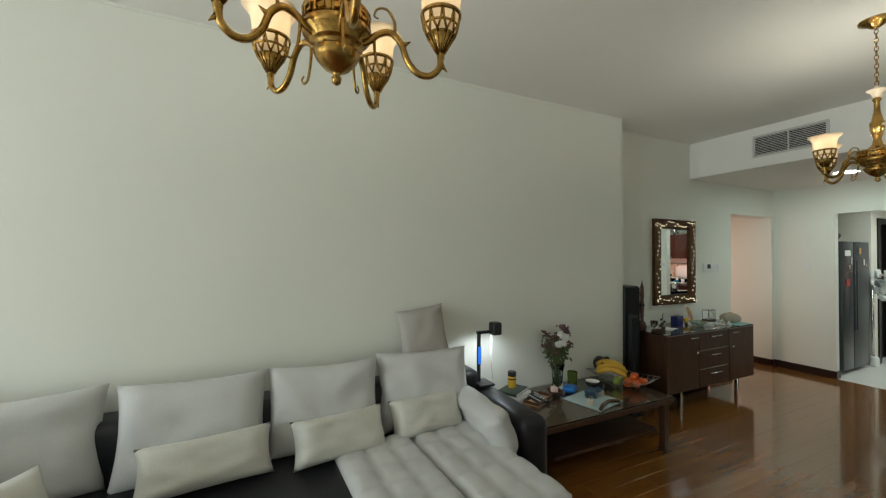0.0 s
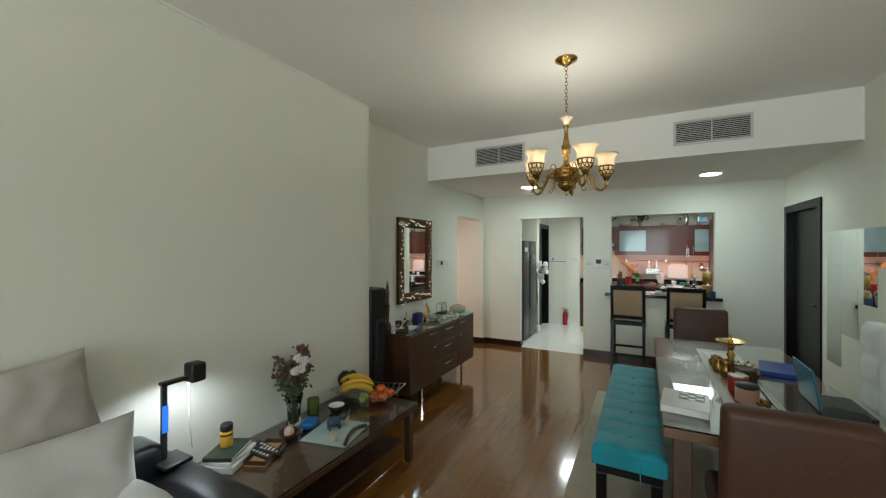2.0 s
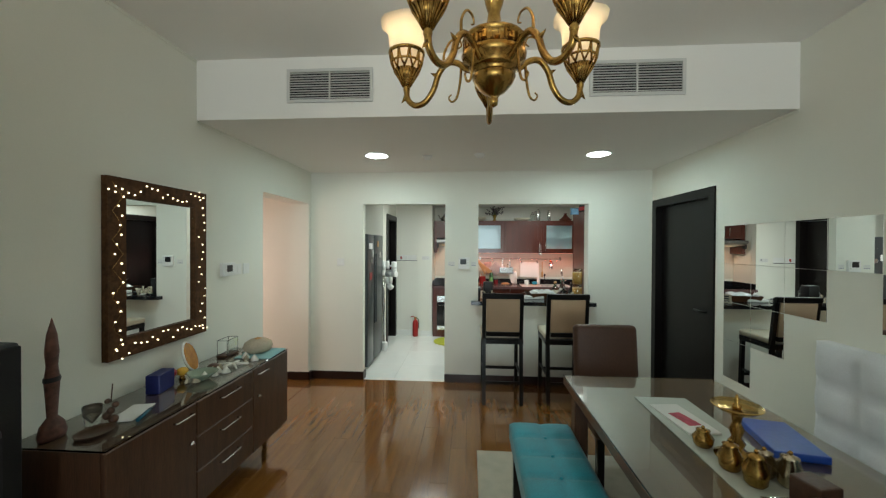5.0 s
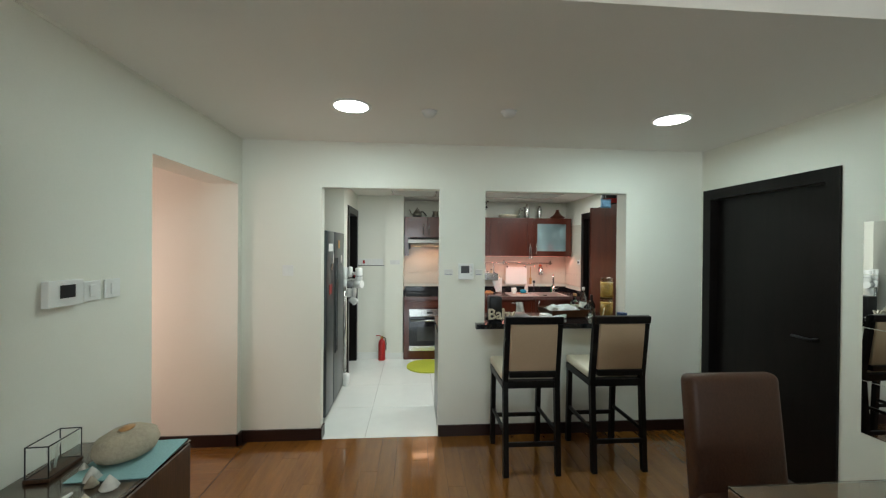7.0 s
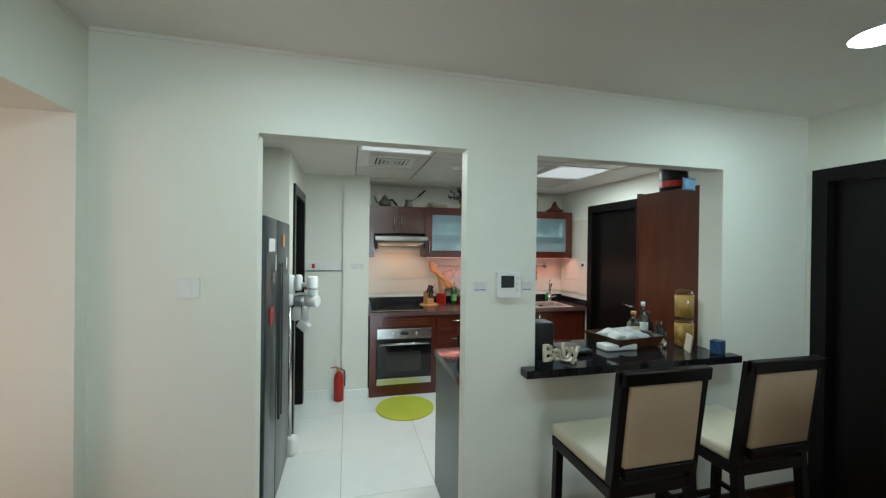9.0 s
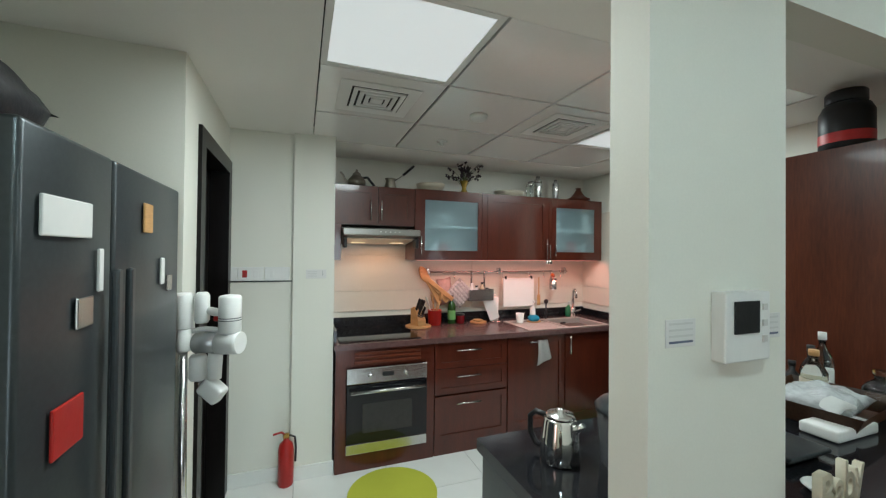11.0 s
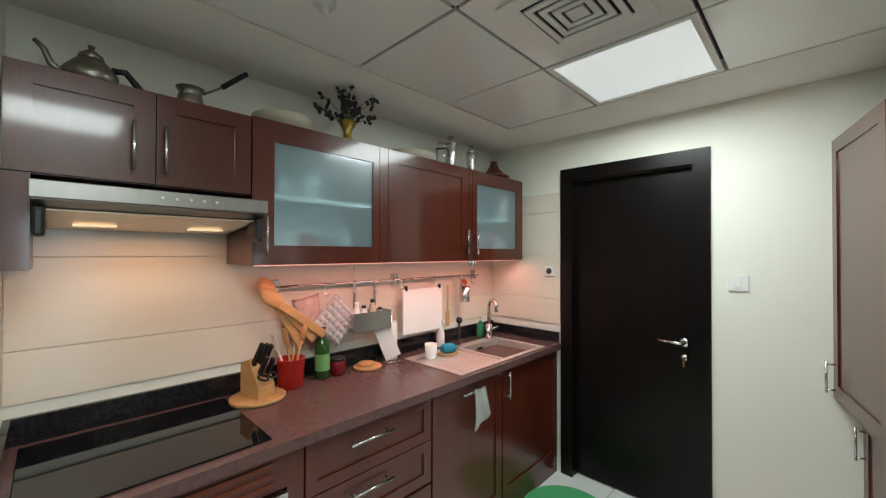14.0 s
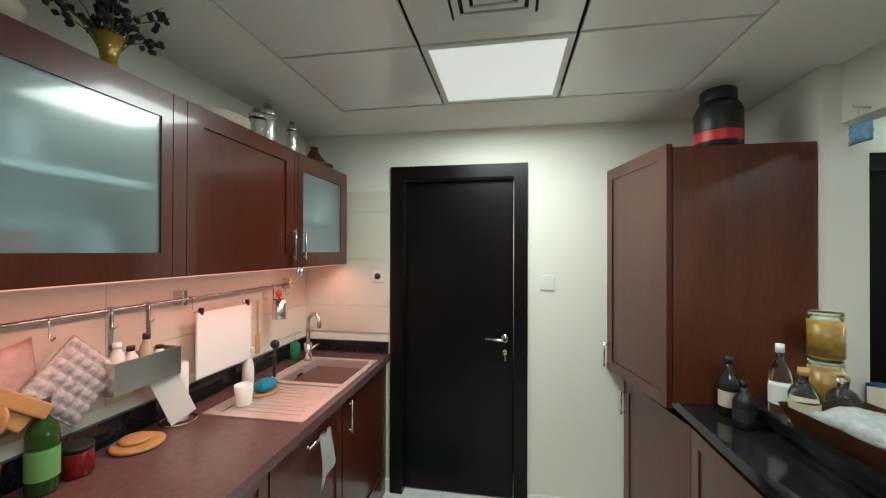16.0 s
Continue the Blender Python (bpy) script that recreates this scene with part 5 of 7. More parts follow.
desk_lamp()
for n, (x, y, z, w, d, h, rz, m, lb) in enumerate(((2.29, 3.27, TT, 0.24, 0.17, 0.03, 24, PAPER, "white book lying on the coffee table"), (2.285, 3.27, TT + 0.031, 0.22, 0.16, 0.02, 20, PAPER, "white paperback book in the pile"), (2.28, 3.28, TT + 0.052, 0.21, 0.15, 0.02, 28, mat("dark_green_cover", (0.03, 0.05, 0.035), 0.4), "dark green book on top of a white one"))):
    b = thing("book", (x, y, z), lb, "book", "books by the lamp", rz)
    part("pages", box(-w / 2 + 0.002, w / 2 - 0.003, -d / 2 + 0.003, d / 2 - 0.003, 0.002, h - 0.002), PAPER, b)
    part("cover", boxes((-w / 2, w / 2, -d / 2, d / 2, h - 0.002, h), (-w / 2, w / 2, -d / 2, d / 2, 0, 0.002), (-w / 2, -w / 2 + 0.002, -d / 2, d / 2, 0.002, h - 0.002)), m, b)
j = thing("spice_jar", (2.29, 3.31, TT + 0.073), "yellow spice jar with a black lid on the books", "jar")
part("jar", lathe([(0.030, 0), (0.032, 0.005), (0.032, 0.075), (0.027, 0.085)], seg=20), YELLOW, j)
part("lid", lathe([(0.031, 0.085), (0.032, 0.088), (0.032, 0.115), (0.028, 0.12)], seg=20), BLACK, j, "black lid")
part("label_band", lathe([(0.0323, 0.06), (0.0323, 0.07)], seg=20, cap=False), BLACK, j)
tr = thing("remote_tray", (2.42, 3.16, TT), "brown wooden tray holding remote controls", "tray", rz=25)
part("bottom", boxes((-0.12, 0.12, -0.06, 0.06, 0, 0.006)), PALEWOOD, tr)
part("rim", boxes((-0.12, 0.12, -0.06, -0.054, 0.006, 0.028), (-0.12, 0.12, 0.054, 0.06, 0.006, 0.028), (-0.12, -0.114, -0.054, 0.054, 0.006, 0.028), (0.114, 0.12, -0.054, 0.054, 0.006, 0.028)), WALNUT, tr)
for k, (dx, dy, rz) in enumerate(((-0.05, 0.02, 12), (0.0, -0.01, 20), (0.05, 0.012, 8))):
    m = Matrix.Translation((2.42, 3.16, TT)) @ Euler((0, 0, radians(25))).to_matrix().to_4x4() @ Matrix.Translation((dx * 0.6, dy, 0.018 + k * 0.003))
    r = thing("remote_control", (0, 0, 0), "black plastic remote control lying in the tray", "remote control", "remote controls")
    r.matrix_world = m @ Euler((0, radians(-6), radians(60 + rz))).to_matrix().to_4x4()
    part("body", box(-0.085, 0.085, -0.021, 0.021, -0.006, 0.008, 0.005), BLACK, r)
    for q in range(5):
        part("button", box(-0.06 + q * 0.024, -0.048 + q * 0.024, -0.008, 0.008, 0.008, 0.010), LOUVRE, r)
bw = solo("small_bowl", lathe([(0.025, 0), (0.05, 0.025), (0.06, 0.045), (0.057, 0.045), (0.045, 0.025), (0.001, 0.008)], cap=False), WALNUT, "small dark wooden bowl on the coffee table", "bowl", (2.60, 3.19, TT))
solo("pink_ball", ball(0, 0, 0.031, 0.03, sz=1.1), mat("pale_pink", (0.60, 0.42, 0.36), 0.5, var=0.1), "pale pink round bath ball in a bowl", "ball", (2.60, 3.19, TT + 0.012))
solo("table_cloth", box(-0.16, 0.16, -0.15, 0.15, 0.0, 0.003), mat("pale_blue_cloth", (0.40, 0.50, 0.50), 0.85, var=0.12, fine=200, bump=0.2), "pale blue cloth mat on the coffee table", "place mat", (2.80, 3.0, TT), 12)
for x, y in ((2.70, 2.93), (2.92, 3.03)):
    c = thing("candle", (x, y, TT + 0.0035), "short cream candle standing on the cloth mat", "candle", "cream candles")
    part("wax", lathe([(0.02, 0), (0.021, 0.003), (0.02, 0.04), (0.016, 0.041), (0.001, 0.037)], seg=18), CREAM, c)
    part("wick", tube([(0, 0, 0.037), (0.001, 0, 0.046)], 0.0012, 5), BLACK, c)
fg = bmesh.new()
ball(0, 0, 0.045, 0.03, fg, sx=1.6, sz=1.0)
ball(-0.055, 0, 0.06, 0.022, fg)
tube([(-0.075, 0, 0.055), (-0.095, 0, 0.07), (-0.10, 0, 0.10)], 0.008, 8, fg, 0.6)
for dx in (-0.03, 0.03):
    for dy in (-0.016, 0.016):
        tube([(dx, dy, 0.03), (dx, dy, 0.0)], 0.010, 8, fg)
solo("elephant_figurine", fg, mat("slate_blue", (0.05, 0.09, 0.14), 0.4, var=0.2), "slate blue elephant ornament on the cloth mat", "figurine", (2.82, 3.04, TT + 0.0035), 150)
pk = puff(0.13, 0.10, 0.05, n=8, wave=0.01, seed=5)
solo("snack_packet", pk, mat("blue_foil", (0.015, 0.16, 0.50), 0.3, 0.3, var=0.3, scale=20, bump=0.3), "crumpled bright blue snack packet", "packet", (2.77, 3.20, TT + 0.026), 30)
solo("carved_stick", tube([(-0.12, 0, 0.012), (-0.04, 0.012, 0.02), (0.05, 0.01, 0.022), (0.10, -0.01, 0.016), (0.13, -0.04, 0.014)], 0.012, 8), WALNUT, "curved carved wooden stick on the coffee table", "ornament", (2.80, 2.87, TT), 20)
bl = thing("dip_bowl", (3.02, 3.21, TT), "small black bowl with a white inside", "bowl")
part("bowl", lathe([(0.03, 0), (0.05, 0.02), (0.058, 0.05), (0.055, 0.05), (0.046, 0.022)], cap=False), BLACK, bl)
part("inside", lathe([(0.0545, 0.0495), (0.046, 0.024), (0.001, 0.014)], cap=False), WHITE, bl, "white glazed inside")
solo("green_tumbler", lathe([(0.035, 0), (0.038, 0.004), (0.042, 0.10), (0.039, 0.10), (0.034, 0.01), (0.001, 0.008)], cap=False), mat("olive_glass", (0.14, 0.20, 0.03), 0.1, var=0.1, trans=0.4), "olive green glass tumbler on the coffee table", "tumbler", (2.93, 3.34, TT))
solo("crumpled_bag", puff(0.19, 0.14, 0.10, n=10, wave=0.03, seed=9), mat("dark_plastic_bag", (0.03, 0.022, 0.025), 0.3, var=0.4, bump=0.3), "crumpled dark plastic bag behind the fruit", "bag", (3.33, 3.385, TT + 0.11), 80)


def fruit_basket():
    b = thing("fruit_basket", (3.31, 3.16, TT), "square silver wire fruit basket on the coffee table", "basket", rz=98)
    PEW = mat("pewter", (0.30, 0.29, 0.27), 0.35, 1.0, var=0.2)
    def surf(u, v):
        return (u * 0.235, v * 0.155, 0.006 + 0.065 * max(abs(u), abs(v)) ** 2.2 + 0.02 * abs(u * v))
    n = 11
    for k in range(n):
        s = -1 + 2 * k / (n - 1)
        part("wire", tube([surf(s, -1 + 2 * q / 10) for q in range(11)], 0.0022, 5), PEW, b)
        part("wire", tube([surf(-1 + 2 * q / 10, s) for q in range(11)], 0.0022, 5), PEW, b)
    return b


fruit_basket()
for k, (x, y, a, h) in enumerate(((3.24, 3.21, -58, 0.0), (3.28, 3.24, -52, 0.02), (3.31, 3.28, -64, 0.04))):
    bn = thing("banana", (x, y, TT + 0.045 + h), "ripe yellow banana in the fruit basket", "banana", "bananas", a)
    pts = [(0.115 * math.sin(t), 0, 0.068 * math.cos(t)) for t in [-1.3 + 2.6 * q / 10 for q in range(11)]]
    bm = bmesh.new()
    tube(pts, 0.021, 10, bm)
    for v in bm.verts:
        f = max(0.3, 1 - (abs(v.co.x) / 0.113) ** 6)
        v.co.y *= f
    part("flesh", bm, YELLOW, bn)
    part("tip", tube([pts[-1], (0.124, 0, 0.008)], 0.006, 6), BLACK, bn)
ap = thing("apple", (3.215, 3.13, TT + 0.046), "green apple in the fruit basket", "apple")
part("flesh", lathe([(0.001, -0.028), (0.018, -0.032), (0.034, -0.01), (0.034, 0.012), (0.02, 0.03), (0.008, 0.028), (0.001, 0.022)], seg=18), mat("apple_green", (0.30, 0.40, 0.07), 0.3, var=0.15), ap)
part("stalk", tube([(0, 0, 0.02), (0.004, 0, 0.04)], 0.0018, 5), WALNUT, ap)
for k, (x, y, z) in enumerate(((3.25, 3.06, 0.044), (3.31, 3.09, 0.046), (3.30, 3.02, 0.048), (3.37, 3.06, 0.05), (3.36, 3.00, 0.058), (3.32, 3.05, 0.094), (3.27, 2.995, 0.056))):
    tm_ = thing("tomato", (x, y, TT + z), "ripe red-orange tomato in the fruit basket", "tomato", "tomatoes", k * 40)
    part("flesh", lathe([(0.001, -0.028), (0.022, -0.025), (0.034, -0.004), (0.032, 0.013), (0.016, 0.025), (0.001, 0.02)], seg=16), ORANGE, tm_)
    part("calyx", lathe([(0.001, 0.021), (0.012, 0.024)], seg=5), LEAF, tm_)

# ---- things on the sideboard ----
ST = 0.7555
sb = thing("carved_statue", (4.07, 3.54, ST), "tall slim carved wooden ornament on the sideboard", "ornament")
sb_m = lathe([(0.05, 0), (0.055, 0.02), (0.045, 0.06), (0.02, 0.09), (0.024, 0.16), (0.03, 0.24), (0.022, 0.30), (0.027, 0.36), (0.02, 0.43), (0.001, 0.50)], seg=14, sy=0.6)
part("carving", sb_m, mat("red_brown_carving", (0.11, 0.045, 0.03), 0.5, var=0.5, scale=20, bump=0.3), sb)
part("band", lathe([(0.031, 0.235), (0.033, 0.245), (0.031, 0.255)], seg=14, sy=0.62, cap=False), BLACK, sb)
solo("glass_cup", lathe([(0.028, 0), (0.034, 0.05), (0.036, 0.08), (0.033, 0.08), (0.03, 0.05), (0.001, 0.006)], cap=False), GLASS, "small clear glass cup on the sideboard", "cup", (4.20, 3.50, ST)).visible_shadow = False
wf = bmesh.new()
for a in range(5):
    ball(0.012 * math.cos(a * 2.2), 0.012 * math.sin(a * 1.7), 0.02 + a * 0.022, 0.02 - a * 0.002, wf, seg=10, rings=6)
tube([(0, 0, 0.1), (0.008, 0, 0.18)], 0.003, 6, wf)
solo("wooden_figure", wf, WALNUT, "small rough wooden figure on the sideboard", "figurine", (4.20, 3.41, ST))
solo("incense_plate", lathe([(0.001, 0), (0.05, 0.002), (0.065, 0.012), (0.062, 0.012), (0.05, 0.005)], cap=False, sx=1.2), WALNUT, "shallow brown wooden dish on the sideboard", "dish", (4.12, 3.40, ST))
solo("paper_sheet", boxes((-0.10, 0.10, -0.05, 0.05, 0, 0.0015)), PAPER, "white paper lying on the sideboard", "paper", (4.32, 3.42, ST), 15)
solo("teal_spoon", tube([(-0.07, 0, 0.006), (0.02, 0, 0.008), (0.06, 0, 0.006)], 0.008, 8), mat("teal_enamel", (0.01, 0.08, 0.12), 0.25), "dark teal enamel spoon on the sideboard", "spoon", (4.30, 3.34, ST), 20)
solo("blue_box", box(-0.07, 0.07, -0.035, 0.035, 0, 0.10, 0.004), mat("navy_card", (0.012, 0.018, 0.12), 0.4, var=0.1), "navy blue cardboard box on the sideboard", "box", (4.60, 3.52, ST), 10)
for k, (x, y, r, m, lb) in enumerate(((4.70, 3.55, 0.035, RED, "red glass ornament on the sideboard"), (4.76, 3.52, 0.03, YELLOW, "amber glass ornament on the sideboard"))):
    o = thing("glass_ornament", (x, y, ST), lb, "ornament", "glass ornaments")
    part("body", ball(0, 0, r + 0.02, r, sz=0.8, sx=1.2), m, o)
    part("foot", cyl(0, 0, 0, 0.03, 0.018, 0.01), BRASS, o)
o = thing("agate_disc", (4.88, 3.57, ST), "upright orange agate slice with a white rim on the sideboard", "ornament", rz=20)
part("slice", absorb(bmesh.new(), lathe([(0.088, 0), (0.088, 0.012)], seg=32), False, pose(0, 0, 0.10, 70)), mat("agate", (0.42, 0.17, 0.012), 0.25, var=0.4, scale=14), o)
part("rim", absorb(bmesh.new(), lathe([(0.088, -0.001), (0.099, 0.002), (0.099, 0.010), (0.088, 0.013)], seg=32, cap=False), False, pose(0, 0, 0.10, 70)), PETAL, o, "rough white rim")
solo("glass_bowl", lathe([(0.03, 0), (0.07, 0.03), (0.085, 0.045), (0.082, 0.046), (0.066, 0.033), (0.001, 0.006)], cap=False), mat("pale_green_glass", (0.55, 0.66, 0.52), 0.1, trans=0.6, var=0.05), "shallow pale green glass dish with shells", "dish", (4.78, 3.41, ST))
rnd = random.Random(12)
for k in range(14):
    x, y = 4.68 + 0.6 * rnd.random(), 3.29 + 0.2 * rnd.random()
    h = rnd.uniform(0.022, 0.046)
    sh = lathe([(h * 0.6, 0), (h * 0.66, h * 0.1), (h * 0.45, h * 0.35), (h * 0.48, h * 0.4), (h * 0.22, h * 0.75), (0.001, h)], seg=rnd.choice((5, 7, 10)))
    solo("sea_shell", sh, rnd.choice((PETAL, PETAL, CREAM, STONE)), "pale sea shell lying on the sideboard", "shell", (x, y, ST), rnd.uniform(0, 180), "sea shells")
sf = bmesh.new()
for k in range(5):
    a = 2 * math.pi * k / 5
    tube([(0, 0, 0.012), (0.045 * math.cos(a), 0.045 * math.sin(a), 0.014), (0.095 * math.cos(a), 0.095 * math.sin(a), 0.007)], 0.012, 7, sf, 0.4)
solo("starfish", sf, PETAL, "dried white starfish on the sideboard", "starfish", (5.03, 3.38, ST), 10)
solo("dark_pebble", ball(0, 0, 0.018, 0.03, sz=0.6, sx=1.5), WALNUT, "dark brown pebble on the sideboard", "stone", (4.96, 3.47, ST))
tg = thing("glass_terrarium", (5.27, 3.575, ST), "small glass box with black metal edges and dried stems", "terrarium", rz=4)
ed = bmesh.new()
for a in (-0.07, 0.07):
    for b in (-0.035, 0.035):
        tube([(a, b, 0.012), (a, b, 0.12)], 0.0022, 5, ed)
for z in (0.012, 0.12):
    tube([(-0.07, -0.035, z), (0.07, -0.035, z)], 0.0022, 5, ed), tube([(-0.07, 0.035, z), (0.07, 0.035, z)], 0.0022, 5, ed)
    tube([(-0.07, -0.035, z), (-0.07, 0.035, z)], 0.0022, 5, ed), tube([(0.07, -0.035, z), (0.07, 0.035, z)], 0.0022, 5, ed)
part("edges", ed, BLACK, tg)
part("base", box(-0.075, 0.075, -0.04, 0.04, 0, 0.012, 0.002), WALNUT, tg)
part("pane", boxes((-0.069, 0.069, -0.036, -0.0345, 0.013, 0.119)), GLASS, tg).visible_shadow = False
part("stems", tube([(0, 0, 0.012), (0.01, 0, 0.07), (0.03, 0.005, 0.10)], 0.004, 6, tube([(-0.02, 0, 0.012), (-0.03, 0, 0.09)], 0.003, 6)), PETAL, tg)
solo("teal_mat", box(-0.16, 0.11, -0.13, 0.13, 0, 0.004, 0.001, 1), mat("pale_teal_cloth", (0.28, 0.47, 0.48), 0.8, var=0.1, fine=160, bump=0.2), "pale teal mat on the sideboard", "place mat", (5.355, 3.36, ST), 4)
bk = thing("woven_basket", (5.365, 3.40, ST + 0.0045), "rounded pale woven covered basket on the sideboard", "basket")
part("body", lathe([(0.06, 0), (0.088, 0.012), (0.10, 0.04), (0.09, 0.07), (0.055, 0.092), (0.001, 0.098)], seg=28, sx=1.15), STONE, bk)
part("knob", lathe([(0.02, 0.096), (0.024, 0.101), (0.001, 0.108)], seg=14, sx=1.3), PALEWOOD, bk, "small leaf-shaped knob")

# ---- things on the dining table ----
DT = 0.7525
solo("table_runner", box(-0.66, 0.66, -0.13, 0.13, 0, 0.003), mat("grey_runner", (0.46, 0.49, 0.44), 0.45, var=0.1, fine=180, bump=0.15), "silvery grey runner along the dining table", "table runner", (4.06, 0.80, DT), 0)
ty = thing("metal_tray", (3.68, 0.80, DT + 0.0035), "oblong silver metal tray on the runner", "tray")
part("bottom", box(-0.27, 0.20, -0.085, 0.085, 0, 0.004, 0.001, 1), STEEL, ty)
part("rim", boxes((-0.27, 0.20, -0.091, -0.085, 0, 0.014), (-0.27, 0.20, 0.085, 0.091, 0, 0.014), (-0.276, -0.27, -0.091, 0.091, 0, 0.014), (0.20, 0.206, -0.091, 0.091, 0, 0.014)), STEEL, ty)
lp = thing("brass_oil_lamp", (4.14, 0.795, DT + 0.0035), "polished brass oil lamp with a wide top dish", "oil lamp")
part("stand", lathe([(0.07, 0), (0.072, 0.008), (0.05, 0.02), (0.022, 0.04), (0.03, 0.06), (0.016, 0.08), (0.026, 0.11), (0.014, 0.135), (0.02, 0.16), (0.03, 0.175)]), BRASS, lp)
part("dish", lathe([(0.02, 0.175), (0.06, 0.182), (0.085, 0.20), (0.083, 0.203), (0.058, 0.187), (0.001, 0.184)], cap=False), mat("bright_brass", (0.62, 0.40, 0.12), 0.22, 1.0, var=0.15), lp, "wide brass dish")
part("finial", lathe([(0.014, 0.186), (0.016, 0.20), (0.006, 0.21), (0.010, 0.225), (0.001, 0.245)], seg=14), BRASS, lp)
for k, (x, y, h) in enumerate(((3.97, 0.845, 0.12), (4.03, 0.775, 0.10), (4.06, 0.87, 0.11), (3.97, 0.735, 0.12), (4.22, 0.87, 0.08), (4.02, 0.70, 0.09))):
    o = thing("brass_pot", (x, y, DT + 0.0035), "small silvery brass pot on the runner", "pot", "small brass pots")
    part("pot", lathe([(0.026, 0), (0.034, 0.01), (0.039, h * 0.45), (0.022, h * 0.75), (0.026, h * 0.82), (0.001, h * 0.92)], seg=18), mat("worn_silver", (0.52, 0.45, 0.33), 0.25, 1.0, var=0.35, scale=30) if k % 2 else BRASS, o)
    part("knob", ball(0, 0, h * 0.95, 0.007, seg=8, rings=5), BRASS, o)
solo("magazine", box(-0.15, 0.15, -0.07, 0.07, 0, 0.008, 0.001, 1), PAPER, "white printed magazine lying on the runner", "magazine", (4.46, 0.82, DT + 0.0035), 6)
nb = thing("notebook", (3.19, 0.47, DT), "white notebook with a dark printed panel on the table", "notebook", rz=-24)
part("pages", box(-0.10, 0.10, -0.07, 0.07, 0, 0.012, 0.002, 1), PAPER, nb)
part("printed_panel", boxes((-0.02, 0.07, -0.05, 0.05, 0.0121, 0.0127)), GREYM, nb, "dark printed panel")
solo("magazine_picture", boxes((-0.06, 0.07, -0.03, 0.03, 0, 0.001)), mat("pink_print", (0.45, 0.05, 0.09), 0.5, var=0.4, scale=25), "printed pink picture card on the magazine", "card", (4.44, 0.82, DT + 0.012), 14)
solo("brown_box", box(-0.045, 0.045, -0.04, 0.04, 0, 0.10, 0.005), BROWNL, "dark brown leather box on the tray", "box", (3.83, 0.775, DT + 0.0085), 12)
cn = thing("candle_tin", (3.72, 0.83, DT + 0.0085), "red metal candle tin with a silver lid", "candle")
part("tin", lathe([(0.046, 0), (0.048, 0.004), (0.048, 0.075), (0.046, 0.078)], seg=24), RED, cn)
part("lid", lathe([(0.045, 0.078), (0.049, 0.08), (0.049, 0.092), (0.03, 0.096), (0.001, 0.096)], seg=24), CHROME, cn, "silver lid")
jr = thing("candle_jar", (3.53, 0.825, DT + 0.0085), "pink glass candle jar with a black lid", "jar")
part("jar", lathe([(0.048, 0), (0.052, 0.005), (0.052, 0.07), (0.048, 0.078)], seg=24), mat("dusty_pink", (0.52, 0.30, 0.24), 0.3, var=0.08), jr)
part("lid", lathe([(0.05, 0.078), (0.052, 0.08), (0.052, 0.095), (0.001, 0.097)], seg=24), BLACK, jr, "black lid")
ol = bmesh.new()
for k in range(6):
    tube([(0.03 * k - 0.08, 0.02 * math.sin(k), 0.006), (0.03 * k - 0.065, 0.03 + 0.01 * k % 0.03, 0.016), (0.03 * k - 0.05, 0.01, 0.006)], 0.006, 6, ol)
solo("bead_bracelet", ol, BRASS, "coiled brass bead chain on the tray", "ornament", (3.49, 0.74, DT + 0.0085))
bx = thing("silver_book", (3.34, 1.115, DT), "thick silver-white hardback book on the table end", "book", rz=-6)
part("pages", box(-0.128, 0.128, -0.098, 0.10, 0.003, 0.033), PAPER, bx)
part("cover", boxes((-0.132, 0.132, -0.104, 0.104, 0.033, 0.037), (-0.132, 0.132, -0.104, 0.104, 0, 0.003), (-0.132, 0.132, 0.1005, 0.104, 0.003, 0.033)), mat("silver_cover", (0.50, 0.48, 0.45), 0.35, var=0.06), bx)
part("cover_picture", boxes((-0.01, 0.11, -0.085, 0.03, 0.0372, 0.0378)), GREYM, bx, "dark grid picture")
for a in range(4):
    for b in range(3):
        part("picture_square", boxes((-0.002 + a * 0.028, 0.02 + a * 0.028, -0.078 + b * 0.035, -0.05 + b * 0.035, 0.0379, 0.0383)), LOUVRE if (a + b) % 2 else BROWNL, bx)
lt = thing("laptop", (3.68, 0.53, DT), "laptop with a turquoise cover standing open on the table", "laptop", rz=-1)
part("keyboard_base", box(-0.15, 0.15, -0.20, 0.0, 0, 0.016, 0.004), BLACK, lt)
sc = box(-0.15, 0.15, -0.004, 0.004, 0, 0.20, 0.003)
bmesh.ops.transform(sc, matrix=pose(0, 0.004, 0.014, -9), verts=sc.verts[:])
part("screen_lid", sc, TURQ, lt, "turquoise lid")
solo("blue_folder", box(-0.15, 0.15, -0.09, 0.09, 0, 0.03, 0.004), BLUE, "bright blue folder lying on the table", "folder", (4.28, 0.53, DT), -12)
bg = thing("black_pouch", (3.38, 0.50, DT), "soft black zip pouch on the dining table", "bag", rz=-20)
part("pouch", box(-0.125, 0.125, -0.08, 0.08, 0, 0.06, 0.03, 5), mat("black_case_cloth", (0.010, 0.010, 0.012), 0.75, var=0.2, fine=160, bump=0.1), bg)
part("zip", tube([(-0.126, -0.05, 0.03), (-0.127, 0, 0.03), (-0.126, 0.05, 0.03)], 0.003, 6), GREYM, bg)
solo("orange_coaster", cyl(0, 0, 0, 0.012, 0.05), mat("amber", (0.42, 0.15, 0.02), 0.25, var=0.2), "amber round coaster on the dining table", "coaster", (3.42, 0.64, DT))
